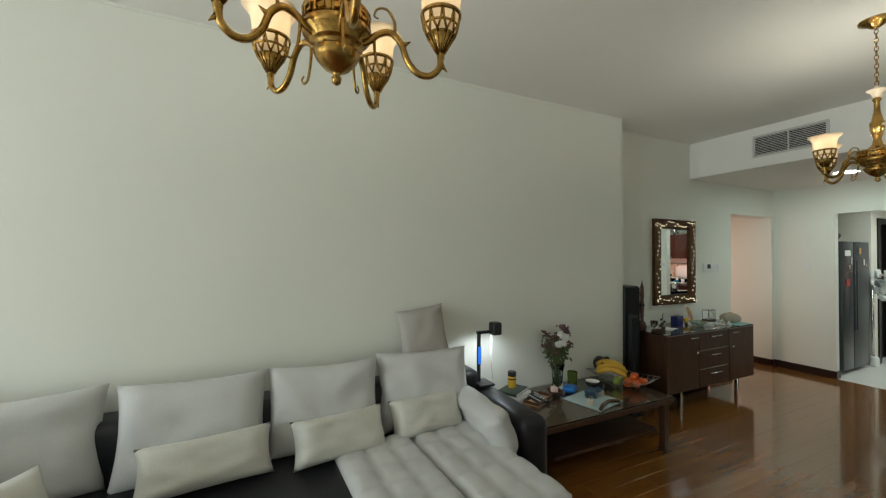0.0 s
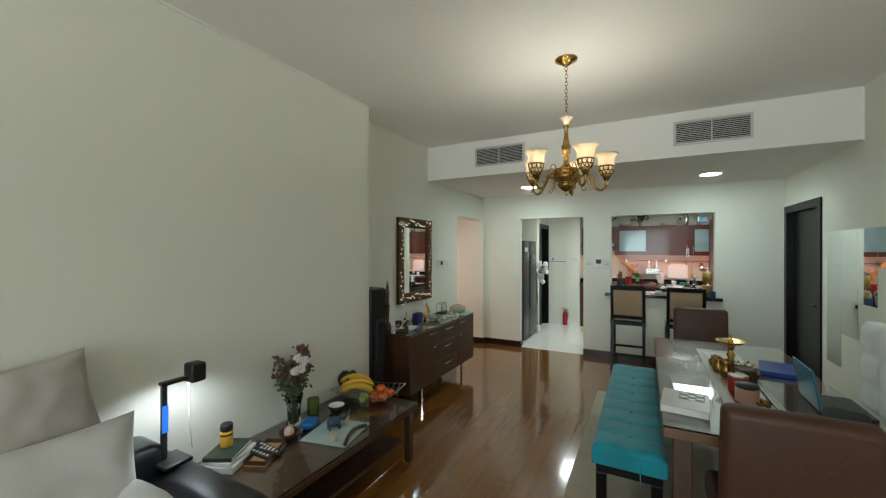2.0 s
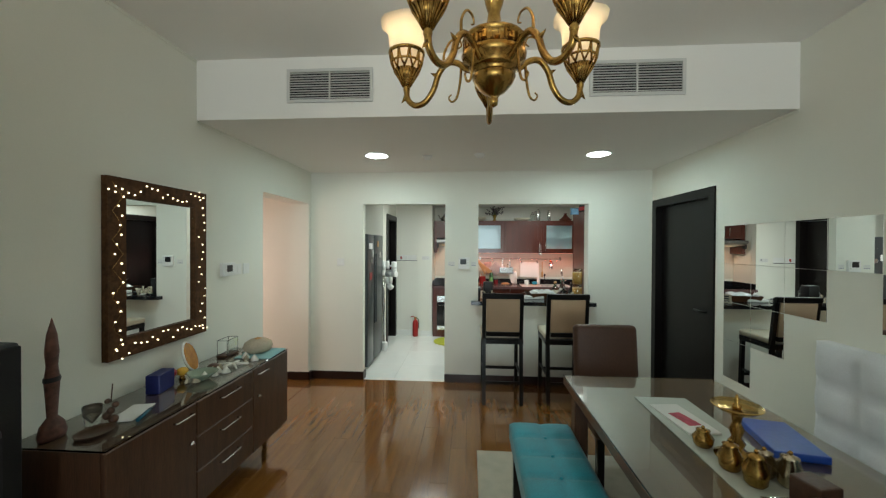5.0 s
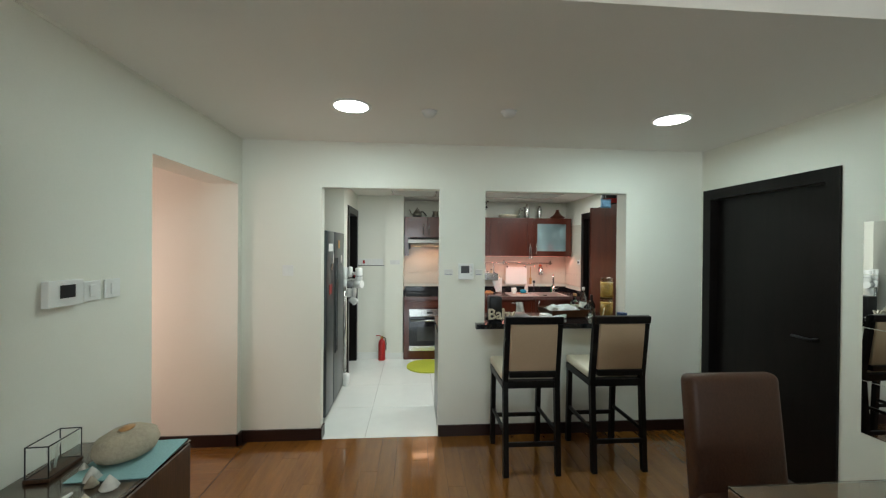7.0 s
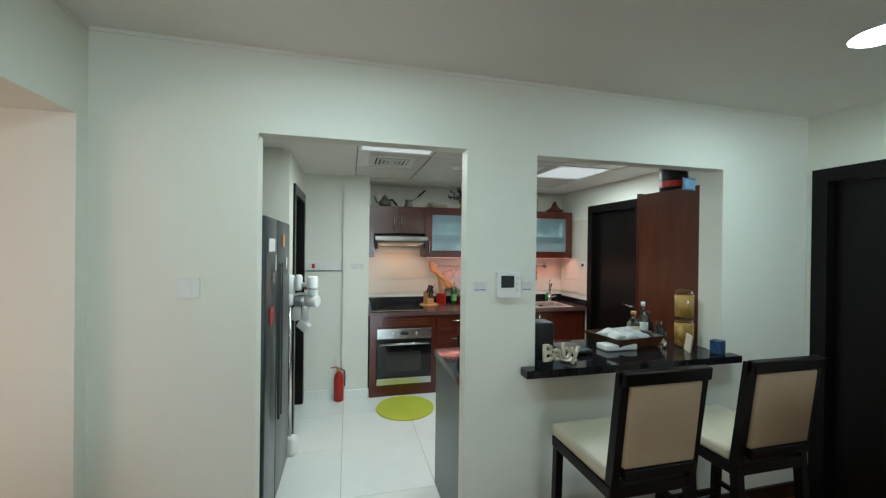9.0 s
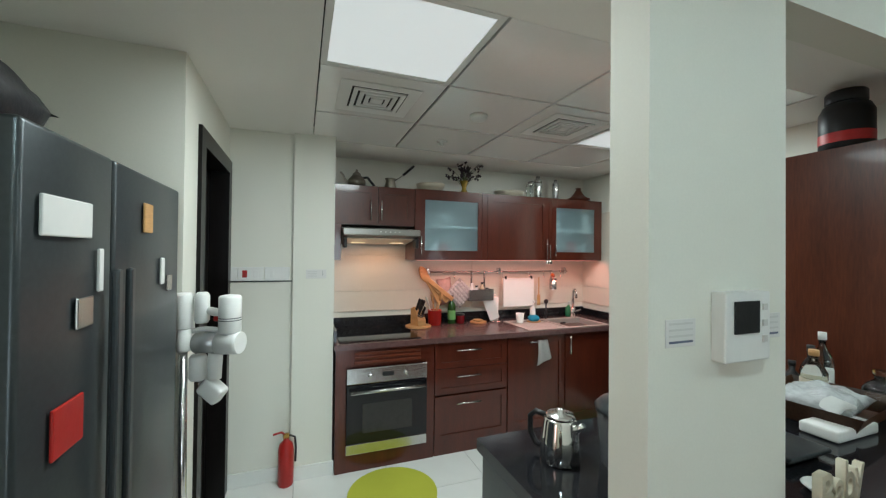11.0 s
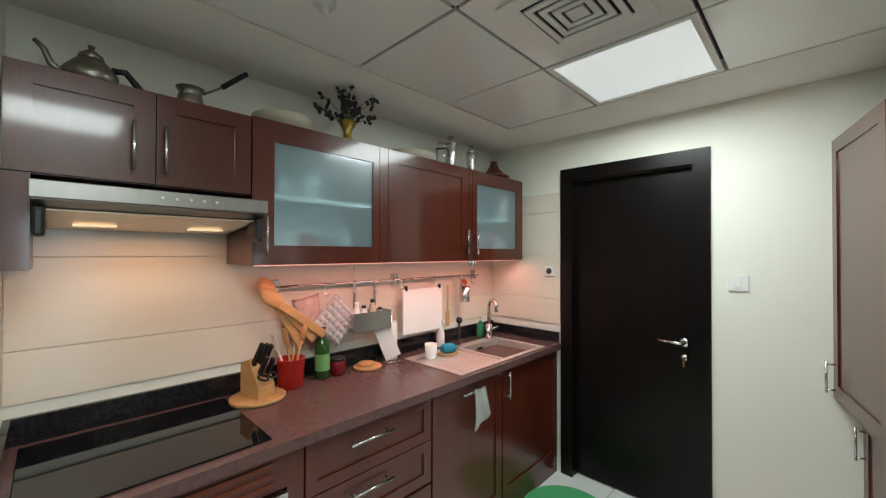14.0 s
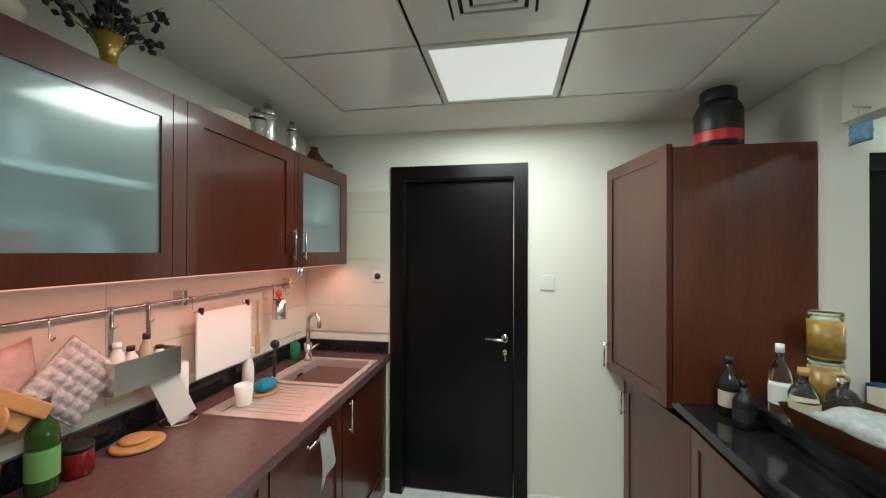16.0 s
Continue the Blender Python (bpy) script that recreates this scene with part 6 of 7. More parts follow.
solo("orange_cable", tube([(0, 0, 0.004), (-0.08, -0.05, 0.004), (-0.2, -0.10, 0.004), (-0.3, -0.16, 0.004)], 0.004, 6), RED, "thin orange-red cable on the dining table", "cable", (3.40, 0.60, DT))

# ---- things on the kitchen worktop ----
ORG = KITCHEN
KT = 0.8735
kb = thing("knife_block", (9.40, 1.715, KT), "pale wooden knife block with black knives on a round board", "knife block", rz=200)
part("board", lathe([(0.105, 0), (0.108, 0.004), (0.108, 0.012), (0.103, 0.015)], seg=36), PALEWOOD, kb, "round wooden board")
bl = bmesh.new()
pr = [(-0.055, 0.0155), (0.05, 0.0155), (0.05, 0.06), (-0.01, 0.17), (-0.055, 0.15)]
ra, rb = [bl.verts.new((x, -0.04, z)) for x, z in pr], [bl.verts.new((x, 0.04, z)) for x, z in pr]
for k in range(5):
    bl.faces.new((ra[k], ra[(k + 1) % 5], rb[(k + 1) % 5], rb[k]))
bl.faces.new(ra), bl.faces.new(rb[::-1])
block = part("block", bl, PALEWOOD, kb)
for k, (x, y, h) in enumerate(((0.0, -0.025, 0.11), (0.0, 0.005, 0.10), (0.0, 0.028, 0.09), (0.025, -0.015, 0.09), (0.028, 0.018, 0.08))):
    z0 = 0.145 - x * 1.5
    kn = part("knife", box(-0.011, 0.011, -0.007, 0.007, 0, h, 0.004), BLACK, kb, "black-handled knife")
    kn.matrix_local = pose(x, y, z0, 0, 30, 0)
    part("collar", box(-0.0115, 0.0115, -0.0075, 0.0075, -0.006, 0.004), CHROME, kn)
sc = bmesh.new()
for s in (-1, 1):
    tube([(0.022 * math.cos(a) + 0.055, s * 0.022 + 0.018 * math.sin(a), 0.10 - 0.3 * 0.022 * math.cos(a)) for a in [6.283 * q / 12 for q in range(13)]], 0.005, 6, sc)
part("scissors", sc, BLACK, kb, "black scissors")
ut = thing("utensil_pot", (9.447, 1.555, KT), "red enamel pot filled with wooden spoons and spatulas", "utensil pot")
part("pot", lathe([(0.052, 0), (0.056, 0.005), (0.06, 0.125), (0.062, 0.13), (0.057, 0.13), (0.05, 0.01), (0.001, 0.008)], seg=28, cap=False), RED, ut)
for k, (dx, dy, a, b, h, kind) in enumerate(((-0.02, 0.01, -8, 10, 0.25, "spoon"), (0.015, 0.02, 6, 14, 0.26, "spat"), (0.0, -0.02, -3, -10, 0.24, "spat"), (0.02, -0.01, 10, -16, 0.22, "white"))):
    u = bmesh.new()
    tube([(0, 0, 0.012), (0, 0, h - 0.04)], 0.005, 7, u)
    if kind == "spoon":
        ball(0, 0, h, 0.026, u, sy=0.35, sz=1.4)
    else:
        box(-0.024, 0.024, -0.003, 0.003, h - 0.05, h + 0.03, 0.003, 2, u)
    o = part("wooden_spoon" if kind != "white" else "white_spatula", u, PALEWOOD if kind != "white" else WHITE, ut)
    o.matrix_local = pose(dx * 0.6, dy * 0.6, 0, b, a)
ob = thing("oil_bottle", (9.455, 1.395, KT), "dark green olive oil bottle with a green label", "bottle")
part("bottle", lathe([(0.032, 0), (0.035, 0.006), (0.035, 0.15), (0.03, 0.175), (0.013, 0.20), (0.013, 0.225)], seg=20), GREEN, ob)
part("label", lathe([(0.0356, 0.04), (0.0356, 0.12)], seg=20, cap=False), mat("green_label", (0.16, 0.38, 0.12), 0.5), ob)
part("cap", cyl(0, 0, 0.226, 0.25, 0.016), BLACK, ob)
rj = thing("red_jar", (9.452, 1.312, KT), "small dark red glass jar with a lid", "jar")
part("jar", lathe([(0.034, 0), (0.037, 0.005), (0.037, 0.065), (0.034, 0.07)], seg=20), mat("dark_red_glass", (0.16, 0.008, 0.012), 0.12), rj)
part("lid", cyl(0, 0, 0.0705, 0.085, 0.037), BLACK, rj)
for k, (r, z, x) in enumerate(((0.075, 0, 0), (0.045, 0.0135, 0.01))):
    solo("cork_trivet", lathe([(r - 0.004, 0), (r, 0.003), (r, 0.010), (r - 0.004, 0.013)], seg=30), PALEWOOD, "round pale wooden trivet on the worktop", "trivet", (9.435 + x, 1.145, KT + z), group="wooden trivets")
pt = thing("paper_roll", (9.458, 0.967, KT), "white paper towel roll on a wire stand", "paper towel")
part("stand", tube([(0.06 * math.cos(a), 0.06 * math.sin(a), 0.004) for a in [6.283 * q / 20 for q in range(21)]], 0.003, 6), CHROME, pt)
part("pole", tube([(0, 0, 0.002), (0, 0, 0.26)], 0.004, 8), CHROME, pt)
part("roll", lathe([(0.03, 0.006), (0.033, 0.008), (0.033, 0.218), (0.03, 0.22), (0.012, 0.22), (0.012, 0.006)], seg=20, cap=False), PAPER, pt)
fl = boxes((-0.001, 0.001, -0.09, 0, 0, 0.2))
part("loose_sheet", absorb(bmesh.new(), fl, False, pose(-0.032, 0.06, 0.01, -22, 0, -20)), PAPER, pt)
mg = thing("mug", (9.32, 0.785, KT), "plain white mug on the drainer", "mug")
part("cup", lathe([(0.028, 0), (0.03, 0.003), (0.037, 0.085), (0.034, 0.085), (0.027, 0.006), (0.001, 0.005)], seg=24, cap=False), WHITE, mg)
part("handle", tube([(0.02, -0.03, 0.07), (0.03, -0.052, 0.065), (0.032, -0.056, 0.045), (0.02, -0.04, 0.02), (0.016, -0.026, 0.018)], 0.005, 8), WHITE, mg)
solo("sponge_dish", lathe([(0.05, 0), (0.055, 0.008), (0.05, 0.008), (0.001, 0.004)], seg=24, sy=1.3, cap=False), PALEWOOD, "shallow pale dish holding a sponge", "dish", (9.32, 0.64, KT))
solo("scrub_sponge", puff(0.10, 0.065, 0.055, n=10, e=3), mat("teal_sponge", (0.02, 0.22, 0.34), 0.8, var=0.2, fine=90, bump=0.4), "turquoise rounded scrubbing sponge", "sponge", (9.32, 0.64, KT + 0.033), 80)
db = thing("dish_brush", (9.40, 0.45, KT + 0.004), "black-handled dish brush standing by the sink", "brush")
part("handle", tube([(0, 0, 0), (0, 0, 0.15)], 0.007, 8), BLACK, db)
part("head", ball(0, 0, 0.165, 0.024, sy=0.8), BLACK, db)
wb = thing("spray_bottle", (9.48, 0.545, KT), "white plastic spray bottle behind the sink", "bottle")
part("bottle", lathe([(0.026, 0), (0.028, 0.005), (0.026, 0.09), (0.012, 0.13), (0.011, 0.15)], seg=18), WHITE, wb)
part("nozzle", box(-0.03, 0.012, -0.01, 0.01, 0.15, 0.175, 0.004), WHITE, wb)
sp = thing("soap_bottle", (9.482, 0.125, KT), "clear green soap bottle behind the sink", "bottle")
part("bottle", lathe([(0.028, 0), (0.03, 0.004), (0.03, 0.085), (0.012, 0.105), (0.012, 0.115)], seg=18), mat("green_soap", (0.05, 0.30, 0.14), 0.1, trans=0.3, var=0.05), sp)
part("pump", tube([(0, 0, 0.115), (0, 0, 0.145), (-0.03, 0, 0.148)], 0.005, 8), WHITE, sp)

# rail with hanging things
rl = thing("utensil_rail", (0, 0, 0), "long steel utensil rail under the wall cabinets", "rail")
part("bar", tube([(9.50, 1.63, 1.325), (9.50, 0.13, 1.325)], 0.006, 10), STEEL, rl)
for y in (1.60, 0.90, 0.16):
    part("bracket", box(9.495, 9.541, y - 0.012, y + 0.012, 1.30, 1.36, 0.003), STEEL, rl)
for y in (1.36, 1.19, 1.06, 0.87, 0.58, 0.42, 0.33, 0.22):
    part("hook", tube([(9.50, y, 1.333), (9.49, y, 1.331), (9.488, y, 1.31), (9.488, y, 1.275), (9.478, y, 1.265), (9.468, y, 1.275)], 0.0025, 6), STEEL, rl)
QUILT = mat("quilted_cloth", (0.42, 0.36, 0.34), 0.85, var=0.3, scale=55, fine=120, bump=0.3, col2=(0.60, 0.55, 0.54))
om = thing("pot_holder", (9.465, 1.315, 1.275), "quilted grey patterned pot holder hanging on the rail", "pot holder")
part("pad", absorb(bmesh.new(), tufted(0.19, 0.19, 0.02, 6, 6, 0.011, res=5), False, pose(-0.005, 0, -0.135, 0, -90, 0) @ pose(0, 0, 0, 0, 0, 45)), QUILT, om)
part("loop", tube([(-0.008, 0, -0.004), (-0.004, 0.004, 0.0), (-0.01, -0.004, -0.006)], 0.002, 5), QUILT, om)
mt = thing("oven_mitt", (9.50, 1.44, 1.285), "pinkish quilted oven mitt hanging on the rail", "oven mitt")
part("mitt", absorb(absorb(bmesh.new(), puff(0.14, 0.24, 0.03, n=10, e=4), True, pose(0, 0, -0.13, 0, 90, 0) @ pose(0, 0, 0, 0, 0, 80)), puff(0.05, 0.11, 0.025, n=8, e=3), True, pose(0, 0.08, -0.13, 30, 90, 0)), mat("pink_quilt", (0.50, 0.33, 0.29), 0.85, var=0.2, scale=25, bump=0.3), mt)
wsn = thing("salad_servers", (9.46, 1.60, 1.31), "large wooden salad servers hanging on the rail", "spoon")
for k, a in enumerate((-30, -42, -52)):
    u = bmesh.new()
    ball(0, 0, 0.02, 0.036, u, sx=0.35, sz=1.5)
    box(-0.006, 0.006, -0.02, 0.02, -0.30, 0.0, 0.005, 2, u)
    part("server", absorb(bmesh.new(), u, False, pose(-0.012 * k, 0.05 - 0.01 * k, -0.02 * k, a, 0, 0)), PALEWOOD, wsn)
rbk = thing("wire_basket", (9.455, 1.125, 1.07), "steel box basket hung on the rail with bottles", "basket")
part("basket", boxes((-0.045, -0.042, -0.12, 0.12, 0, 0.10), (0.042, 0.045, -0.12, 0.12, 0, 0.10), (-0.042, 0.042, -0.12, -0.117, 0, 0.10), (-0.042, 0.042, 0.117, 0.12, 0, 0.10), (-0.042, 0.042, -0.117, 0.117, 0, 0.003)), STEEL, rbk)
for s in (-0.065, 0.065):
    part("hanger", boxes((0.036, 0.040, s - 0.008, s + 0.008, 0.10, 0.262), (0.036, 0.05, s - 0.008, s + 0.008, 0.262, 0.266)), STEEL, rbk)
for k, (y, h, m, c) in enumerate(((1.20, 0.15, PAPER, WHITE), (1.155, 0.13, PAPER, BLACK), (1.10, 0.16, mat("clear_oil", (0.5, 0.42, 0.3), 0.2), BLACK), (1.05, 0.11, PAPER, BLACK))):
    o = thing("seasoning_bottle", (9.455, y, 1.0735), "small seasoning bottle standing in the hanging basket", "bottle", "seasoning bottles")
    part("bottle", lathe([(0.018, 0), (0.02, 0.003), (0.02, h * 0.7), (0.011, h * 0.85), (0.011, h * 0.88)], seg=14), m, o)
    part("cap", cyl(0, 0, h * 0.88, h, 0.012, seg=14), c, o)
cb = thing("chopping_board", (9.468, 0.71, 1.275), "white plastic chopping board hanging on the rail", "chopping board")
part("board", box(-0.005, 0.005, -0.165, 0.165, -0.28, -0.01, 0.004), WHITE, cb)
for s in (-0.14, 0.14):
    part("clip", box(-0.008, 0.008, s - 0.008, s + 0.008, -0.02, 0.01, 0.003), BLACK, cb)
uc = thing("utensil_cup", (9.455, 0.33, 1.15), "steel cup with red spoons hanging on the rail", "utensil pot")
part("cup", lathe([(0.034, 0), (0.036, 0.003), (0.036, 0.105), (0.033, 0.105), (0.032, 0.006), (0.001, 0.004)], seg=20, cap=False), STEEL, uc)
part("hanger", boxes((0.034, 0.037, -0.006, 0.006, 0.10, 0.186)), STEEL, uc)
part("spoon", ball(0.0, 0.01, 0.14, 0.018, tube([(0, 0, 0.01), (0, 0.01, 0.13)], 0.003, 6)), ORANGE, uc)
part("spoon", ball(0.01, -0.015, 0.13, 0.014, tube([(0, 0, 0.01), (0.01, -0.015, 0.12)], 0.003, 6)), RED, uc)
hs = thing("wooden_spatula", (9.476, 0.48, 1.27), "long wooden spatula hanging on the rail", "spatula")
part("spatula", absorb(box(-0.003, 0.003, -0.018, 0.018, -0.27, -0.17, 0.003), box(-0.003, 0.003, -0.006, 0.006, -0.17, 0.0, 0.002)), PALEWOOD, hs)
for k, y in enumerate((0.585, 0.555)):
    o = thing("measuring_spoon", (9.195, y, 1.575), "steel measuring spoon hanging from the cabinet handle", "spoon", "hanging measuring spoons")
    part("handle", boxes((-0.001, 0.001, -0.004, 0.004, -0.14, 0.0)), STEEL, o)
    part("bowl", ball(-0.004, 0, -0.155, 0.018, sx=0.5), STEEL, o)
    part("ring", tube([(0.004 * math.cos(a) + 0.012, 0, 0.004 * math.sin(a) + 0.0) for a in [6.283 * q / 8 for q in range(9)]], 0.0012, 5), STEEL, o)
tw = bmesh.new()
g = {}
for a in range(9):
    for b in range(13):
        u, v = a / 8, b / 12
        g[a, b] = tw.verts.new((8.944 - 0.012 * math.sin(v * 2.0) + 0.006 * math.sin(u * 9 + v * 3), 0.80 + (u - 0.5) * (0.09 + 0.05 * v) - 0.005 * v, 0.80 - 0.20 * v + 0.05 * (1 - u) * v))
for a in range(8):
    for b in range(12):
        tw.faces.new((g[a, b], g[a + 1, b], g[a + 1, b + 1], g[a, b + 1])).smooth = True
bmesh.ops.solidify(tw, geom=tw.faces[:], thickness=0.006)
solo("hand_towel", tw, mat("white_towel", (0.72, 0.71, 0.68), 0.95, var=0.06, fine=160, bump=0.4), "white towel hanging from the cabinet handle", "towel")

# ---- things on top of the wall cabinets ----
CT = 2.006
PEWTER = mat("tarnished_metal", (0.30, 0.28, 0.23), 0.35, 1.0, var=0.3, scale=15)
tp = thing("teapot", (9.38, 2.24, CT), "tarnished metal teapot with a long spout on the cabinet", "teapot")
part("body", lathe([(0.05, 0), (0.07, 0.02), (0.068, 0.05), (0.04, 0.085), (0.03, 0.09)]), PEWTER, tp)
part("lid", lathe([(0.034, 0.09), (0.03, 0.105), (0.012, 0.12), (0.006, 0.125), (0.010, 0.135), (0.001, 0.14)]), PEWTER, tp)
part("spout", tube([(0, 0.06, 0.03), (0, 0.09, 0.05), (0, 0.105, 0.09), (0, 0.125, 0.11)], 0.011, 8, taper=0.6), PEWTER, tp)
part("handle", tube([(0, -0.05, 0.075), (0, -0.085, 0.08), (0, -0.11, 0.05), (0, -0.14, 0.015)], 0.011, 8), BLACK, tp, "dark wooden handle")
cz = thing("coffee_pot", (9.38, 1.97, CT), "small metal coffee pot with a long black handle", "pot")
part("pot", lathe([(0.045, 0), (0.05, 0.01), (0.04, 0.05), (0.036, 0.065), (0.046, 0.085), (0.043, 0.085), (0.032, 0.06)], cap=False), PEWTER, cz)
part("handle", tube([(0, -0.04, 0.075), (0, -0.10, 0.118), (0, -0.105, 0.122)], 0.004, 6), PEWTER, cz)
part("grip", tube([(0, -0.105, 0.122), (0, -0.195, 0.205)], 0.010, 8), BLACK, cz)
solo("serving_bowl", lathe([(0.06, 0), (0.11, 0.03), (0.125, 0.065), (0.12, 0.066), (0.10, 0.032), (0.001, 0.01)], cap=False), CREAM, "cream ceramic serving bowl on the cabinet", "bowl", (9.40, 1.62, CT))
solo("oval_dish", lathe([(0.08, 0), (0.11, 0.02), (0.12, 0.055), (0.115, 0.056), (0.10, 0.022), (0.001, 0.01)], cap=False, sy=1.2), CREAM, "cream ceramic oval dish on the cabinet", "dish", (9.40, 0.86, CT))
pv = thing("dried_flowers", (9.31, 1.35, CT), "dried dark flowers in a small gold glass vase", "vase")
part("vase", lathe([(0.03, 0), (0.032, 0.004), (0.018, 0.03), (0.022, 0.06), (0.04, 0.10), (0.037, 0.10), (0.018, 0.06), (0.001, 0.02)], seg=16, cap=False), mat("gold_glass", (0.50, 0.34, 0.05), 0.15, 0.3, trans=0.4, var=0.2), pv)
rnd = random.Random(8)
st_, lf_ = bmesh.new(), bmesh.new()
for k in range(30):
    a, r, h = rnd.uniform(0, 6.28), rnd.uniform(0.03, 0.17), rnd.uniform(0.14, 0.25)
    top = Vector((r * 0.6 * math.cos(a), r * math.sin(a), h))
    tube([(0, 0, 0.03), (top.x * 0.4, top.y * 0.4, h * 0.7), top], 0.0016, 5, st_)
    for q in range(6):
        p = top * rnd.uniform(0.75, 1.0) + Vector((rnd.gauss(0, 0.008), rnd.gauss(0, 0.008), rnd.gauss(0, 0.006)))
        absorb(lf_, lathe([(0.001, -0.010), (0.010, 0), (0.001, 0.010)], seg=5), False, Matrix.Translation(p) @ Euler((rnd.uniform(0, 3), rnd.uniform(0, 3), 0)).to_matrix().to_4x4())
part("stems", st_, LEAF, pv)
part("blooms", lf_, mat("dried_bloom", (0.035, 0.022, 0.03), 0.8, var=0.5, scale=30), pv)
for k, (y, x, r, h, lb) in enumerate(((0.68, 9.34, 0.038, 0.15, "small glass storage jar on the cabinet"), (0.58, 9.36, 0.042, 0.21, "steel cocktail shaker on the cabinet"), (0.39, 9.35, 0.033, 0.19, "slim steel shaker on the cabinet"))):
    o = thing("cocktail_shaker", (x, y, CT), lb, "shaker", "steel shakers")
    part("body", lathe([(r * 0.75, 0), (r * 0.8, 0.004), (r, h * 0.7), (r * 0.97, h * 0.72)], seg=22), GLASS if k == 0 else STEEL, o)
    part("cap", lathe([(r, h * 0.72), (r * 0.8, h * 0.85), (r * 0.45, h * 0.88), (r * 0.45, h), (0.001, h)], seg=22), STEEL, o)
hn = bmesh.new()
tube([(9.40, 0.62 + 0.03 * math.cos(a), CT + 0.13 + 0.04 * math.sin(a)) for a in [3.3 * q / 10 for q in range(11)]], 0.008, 8, hn)
tube([(9.40, 0.65, CT), (9.40, 0.65, CT + 0.13)], 0.008, 8, hn)
solo("metal_hook", hn, STEEL, "curved steel bar tool behind the shakers", "bar tool")
tj = thing("tagine", (9.38, 0.10, CT), "brown clay tagine with a pointed lid on the cabinet", "tagine")
CLAY = mat("brown_clay", (0.10, 0.028, 0.014), 0.4, var=0.25)
part("dish", lathe([(0.08, 0), (0.11, 0.02), (0.112, 0.03), (0.10, 0.03)], cap=True), CLAY, tj)
part("lid", lathe([(0.10, 0.031), (0.07, 0.05), (0.04, 0.085), (0.022, 0.12), (0.026, 0.135), (0.001, 0.14)]), CLAY, tj)

# ---- things on the serving counter ----
ORG = Vector((0, 0, 0))
BT, LT = 0.9385, 0.8735
ke = thing("kettle", (7.42, 1.925, LT), "polished steel kettle with a black handle", "kettle", rz=-62)
ke.scale = (0.8, 0.8, 0.8)
part("body", lathe([(0.07, 0), (0.075, 0.008), (0.07, 0.08), (0.06, 0.15), (0.056, 0.16)], seg=28), CHROME, ke)
part("lid", lathe([(0.056, 0.161), (0.05, 0.172), (0.012, 0.178), (0.014, 0.19), (0.001, 0.192)], seg=24), STEEL, ke)
part("handle", tube([(0, 0.055, 0.15), (0, 0.10, 0.155), (0, 0.125, 0.13), (0, 0.125, 0.07), (0, 0.10, 0.03), (0, 0.07, 0.03)], 0.011, 10), BLACK, ke, "black handle")
part("spout", tube([(0, -0.055, 0.12), (0, -0.075, 0.14), (0, -0.09, 0.155)], 0.015, 8, taper=0.6), CHROME, ke)
jg = thing("water_jug", (7.325, 1.76, LT), "large clear water filter jug with a dark lid", "jug", rz=80)
jg.scale = (0.88, 0.88, 0.74)
part("jug", lathe([(0.075, 0), (0.08, 0.005), (0.092, 0.20), (0.094, 0.21), (0.09, 0.21), (0.077, 0.01), (0.001, 0.008)], seg=28, cap=False, sy=1.15), mat("smoky_plastic", (0.72, 0.76, 0.78), 0.03, trans=0.9, var=0, bump=0), jg).visible_shadow = False
part("filter", lathe([(0.05, 0.10), (0.07, 0.2)], seg=20), WHITE, jg)
part("lid", lathe([(0.096, 0.211), (0.098, 0.225), (0.08, 0.25), (0.05, 0.258), (0.001, 0.258)], seg=28, sy=1.15), GREYM, jg, "dark grey lid")
part("handle", tube([(0, 0.10, 0.21), (0, 0.145, 0.20), (0, 0.15, 0.12), (0, 0.105, 0.05)], 0.013, 8), GREYM, jg)
cm = thing("coffee_machine", (7.16, 1.60, BT), "black compact coffee machine on the counter", "coffee machine")
part("body", box(-0.10, 0.02, -0.055, 0.055, 0, 0.20, 0.012, 3), BLACK, cm)
part("tray", box(0.021, 0.10, -0.05, 0.05, 0, 0.03, 0.006), BLACK, cm)
part("spout", box(0.021, 0.07, -0.02, 0.02, 0.13, 0.17, 0.006), GREYM, cm)
gp = thing("kitchen_scale", (7.17, 1.38, BT), "grey round-cornered kitchen scale on the counter", "kitchen scale")
part("plate", box(-0.10, 0.10, -0.09, 0.09, 0.015, 0.03, 0.012, 3), GREYM, gp)
part("base", box(-0.08, 0.08, -0.07, 0.07, 0, 0.015, 0.004), BLACK, gp)
cu = bpy.data.curves.new("letters", "FONT")
cu.body, cu.size, cu.extrude, cu.bevel_depth = "Baby", 0.125, 0.007, 0.0015
tmp = bpy.data.objects.new("letters", cu)
scene.collection.objects.link(tmp)
bpy.context.view_layer.update()
me = bpy.data.meshes.new_from_object(tmp.evaluated_get(bpy.context.evaluated_depsgraph_get()))
bpy.data.objects.remove(tmp)
me.materials.append(CREAM)
lo = new("letter_sign", me)
tagged(lo, "cream wooden cut-out letters spelling Baby", "letters")
lb_ = min(v.co.y for v in me.vertices)
lo.matrix_world = pose(6.915, 1.70, BT - lb_ + 0.001, 90, 0, -82)
solo("small_dish", lathe([(0.03, 0), (0.045, 0.012), (0.043, 0.014), (0.001, 0.006)], cap=False), WHITE, "small white dish on the counter", "dish", (6.99, 1.50, BT))
tb = thing("tissue_box", (7.16, 1.06, BT), "flat pale tissue packet with a tissue pulled up", "tissues")
part("box", box(-0.05, 0.05, -0.11, 0.11, 0, 0.035, 0.008, 3), PAPER, tb)
ts = bmesh.new()
gg = {}
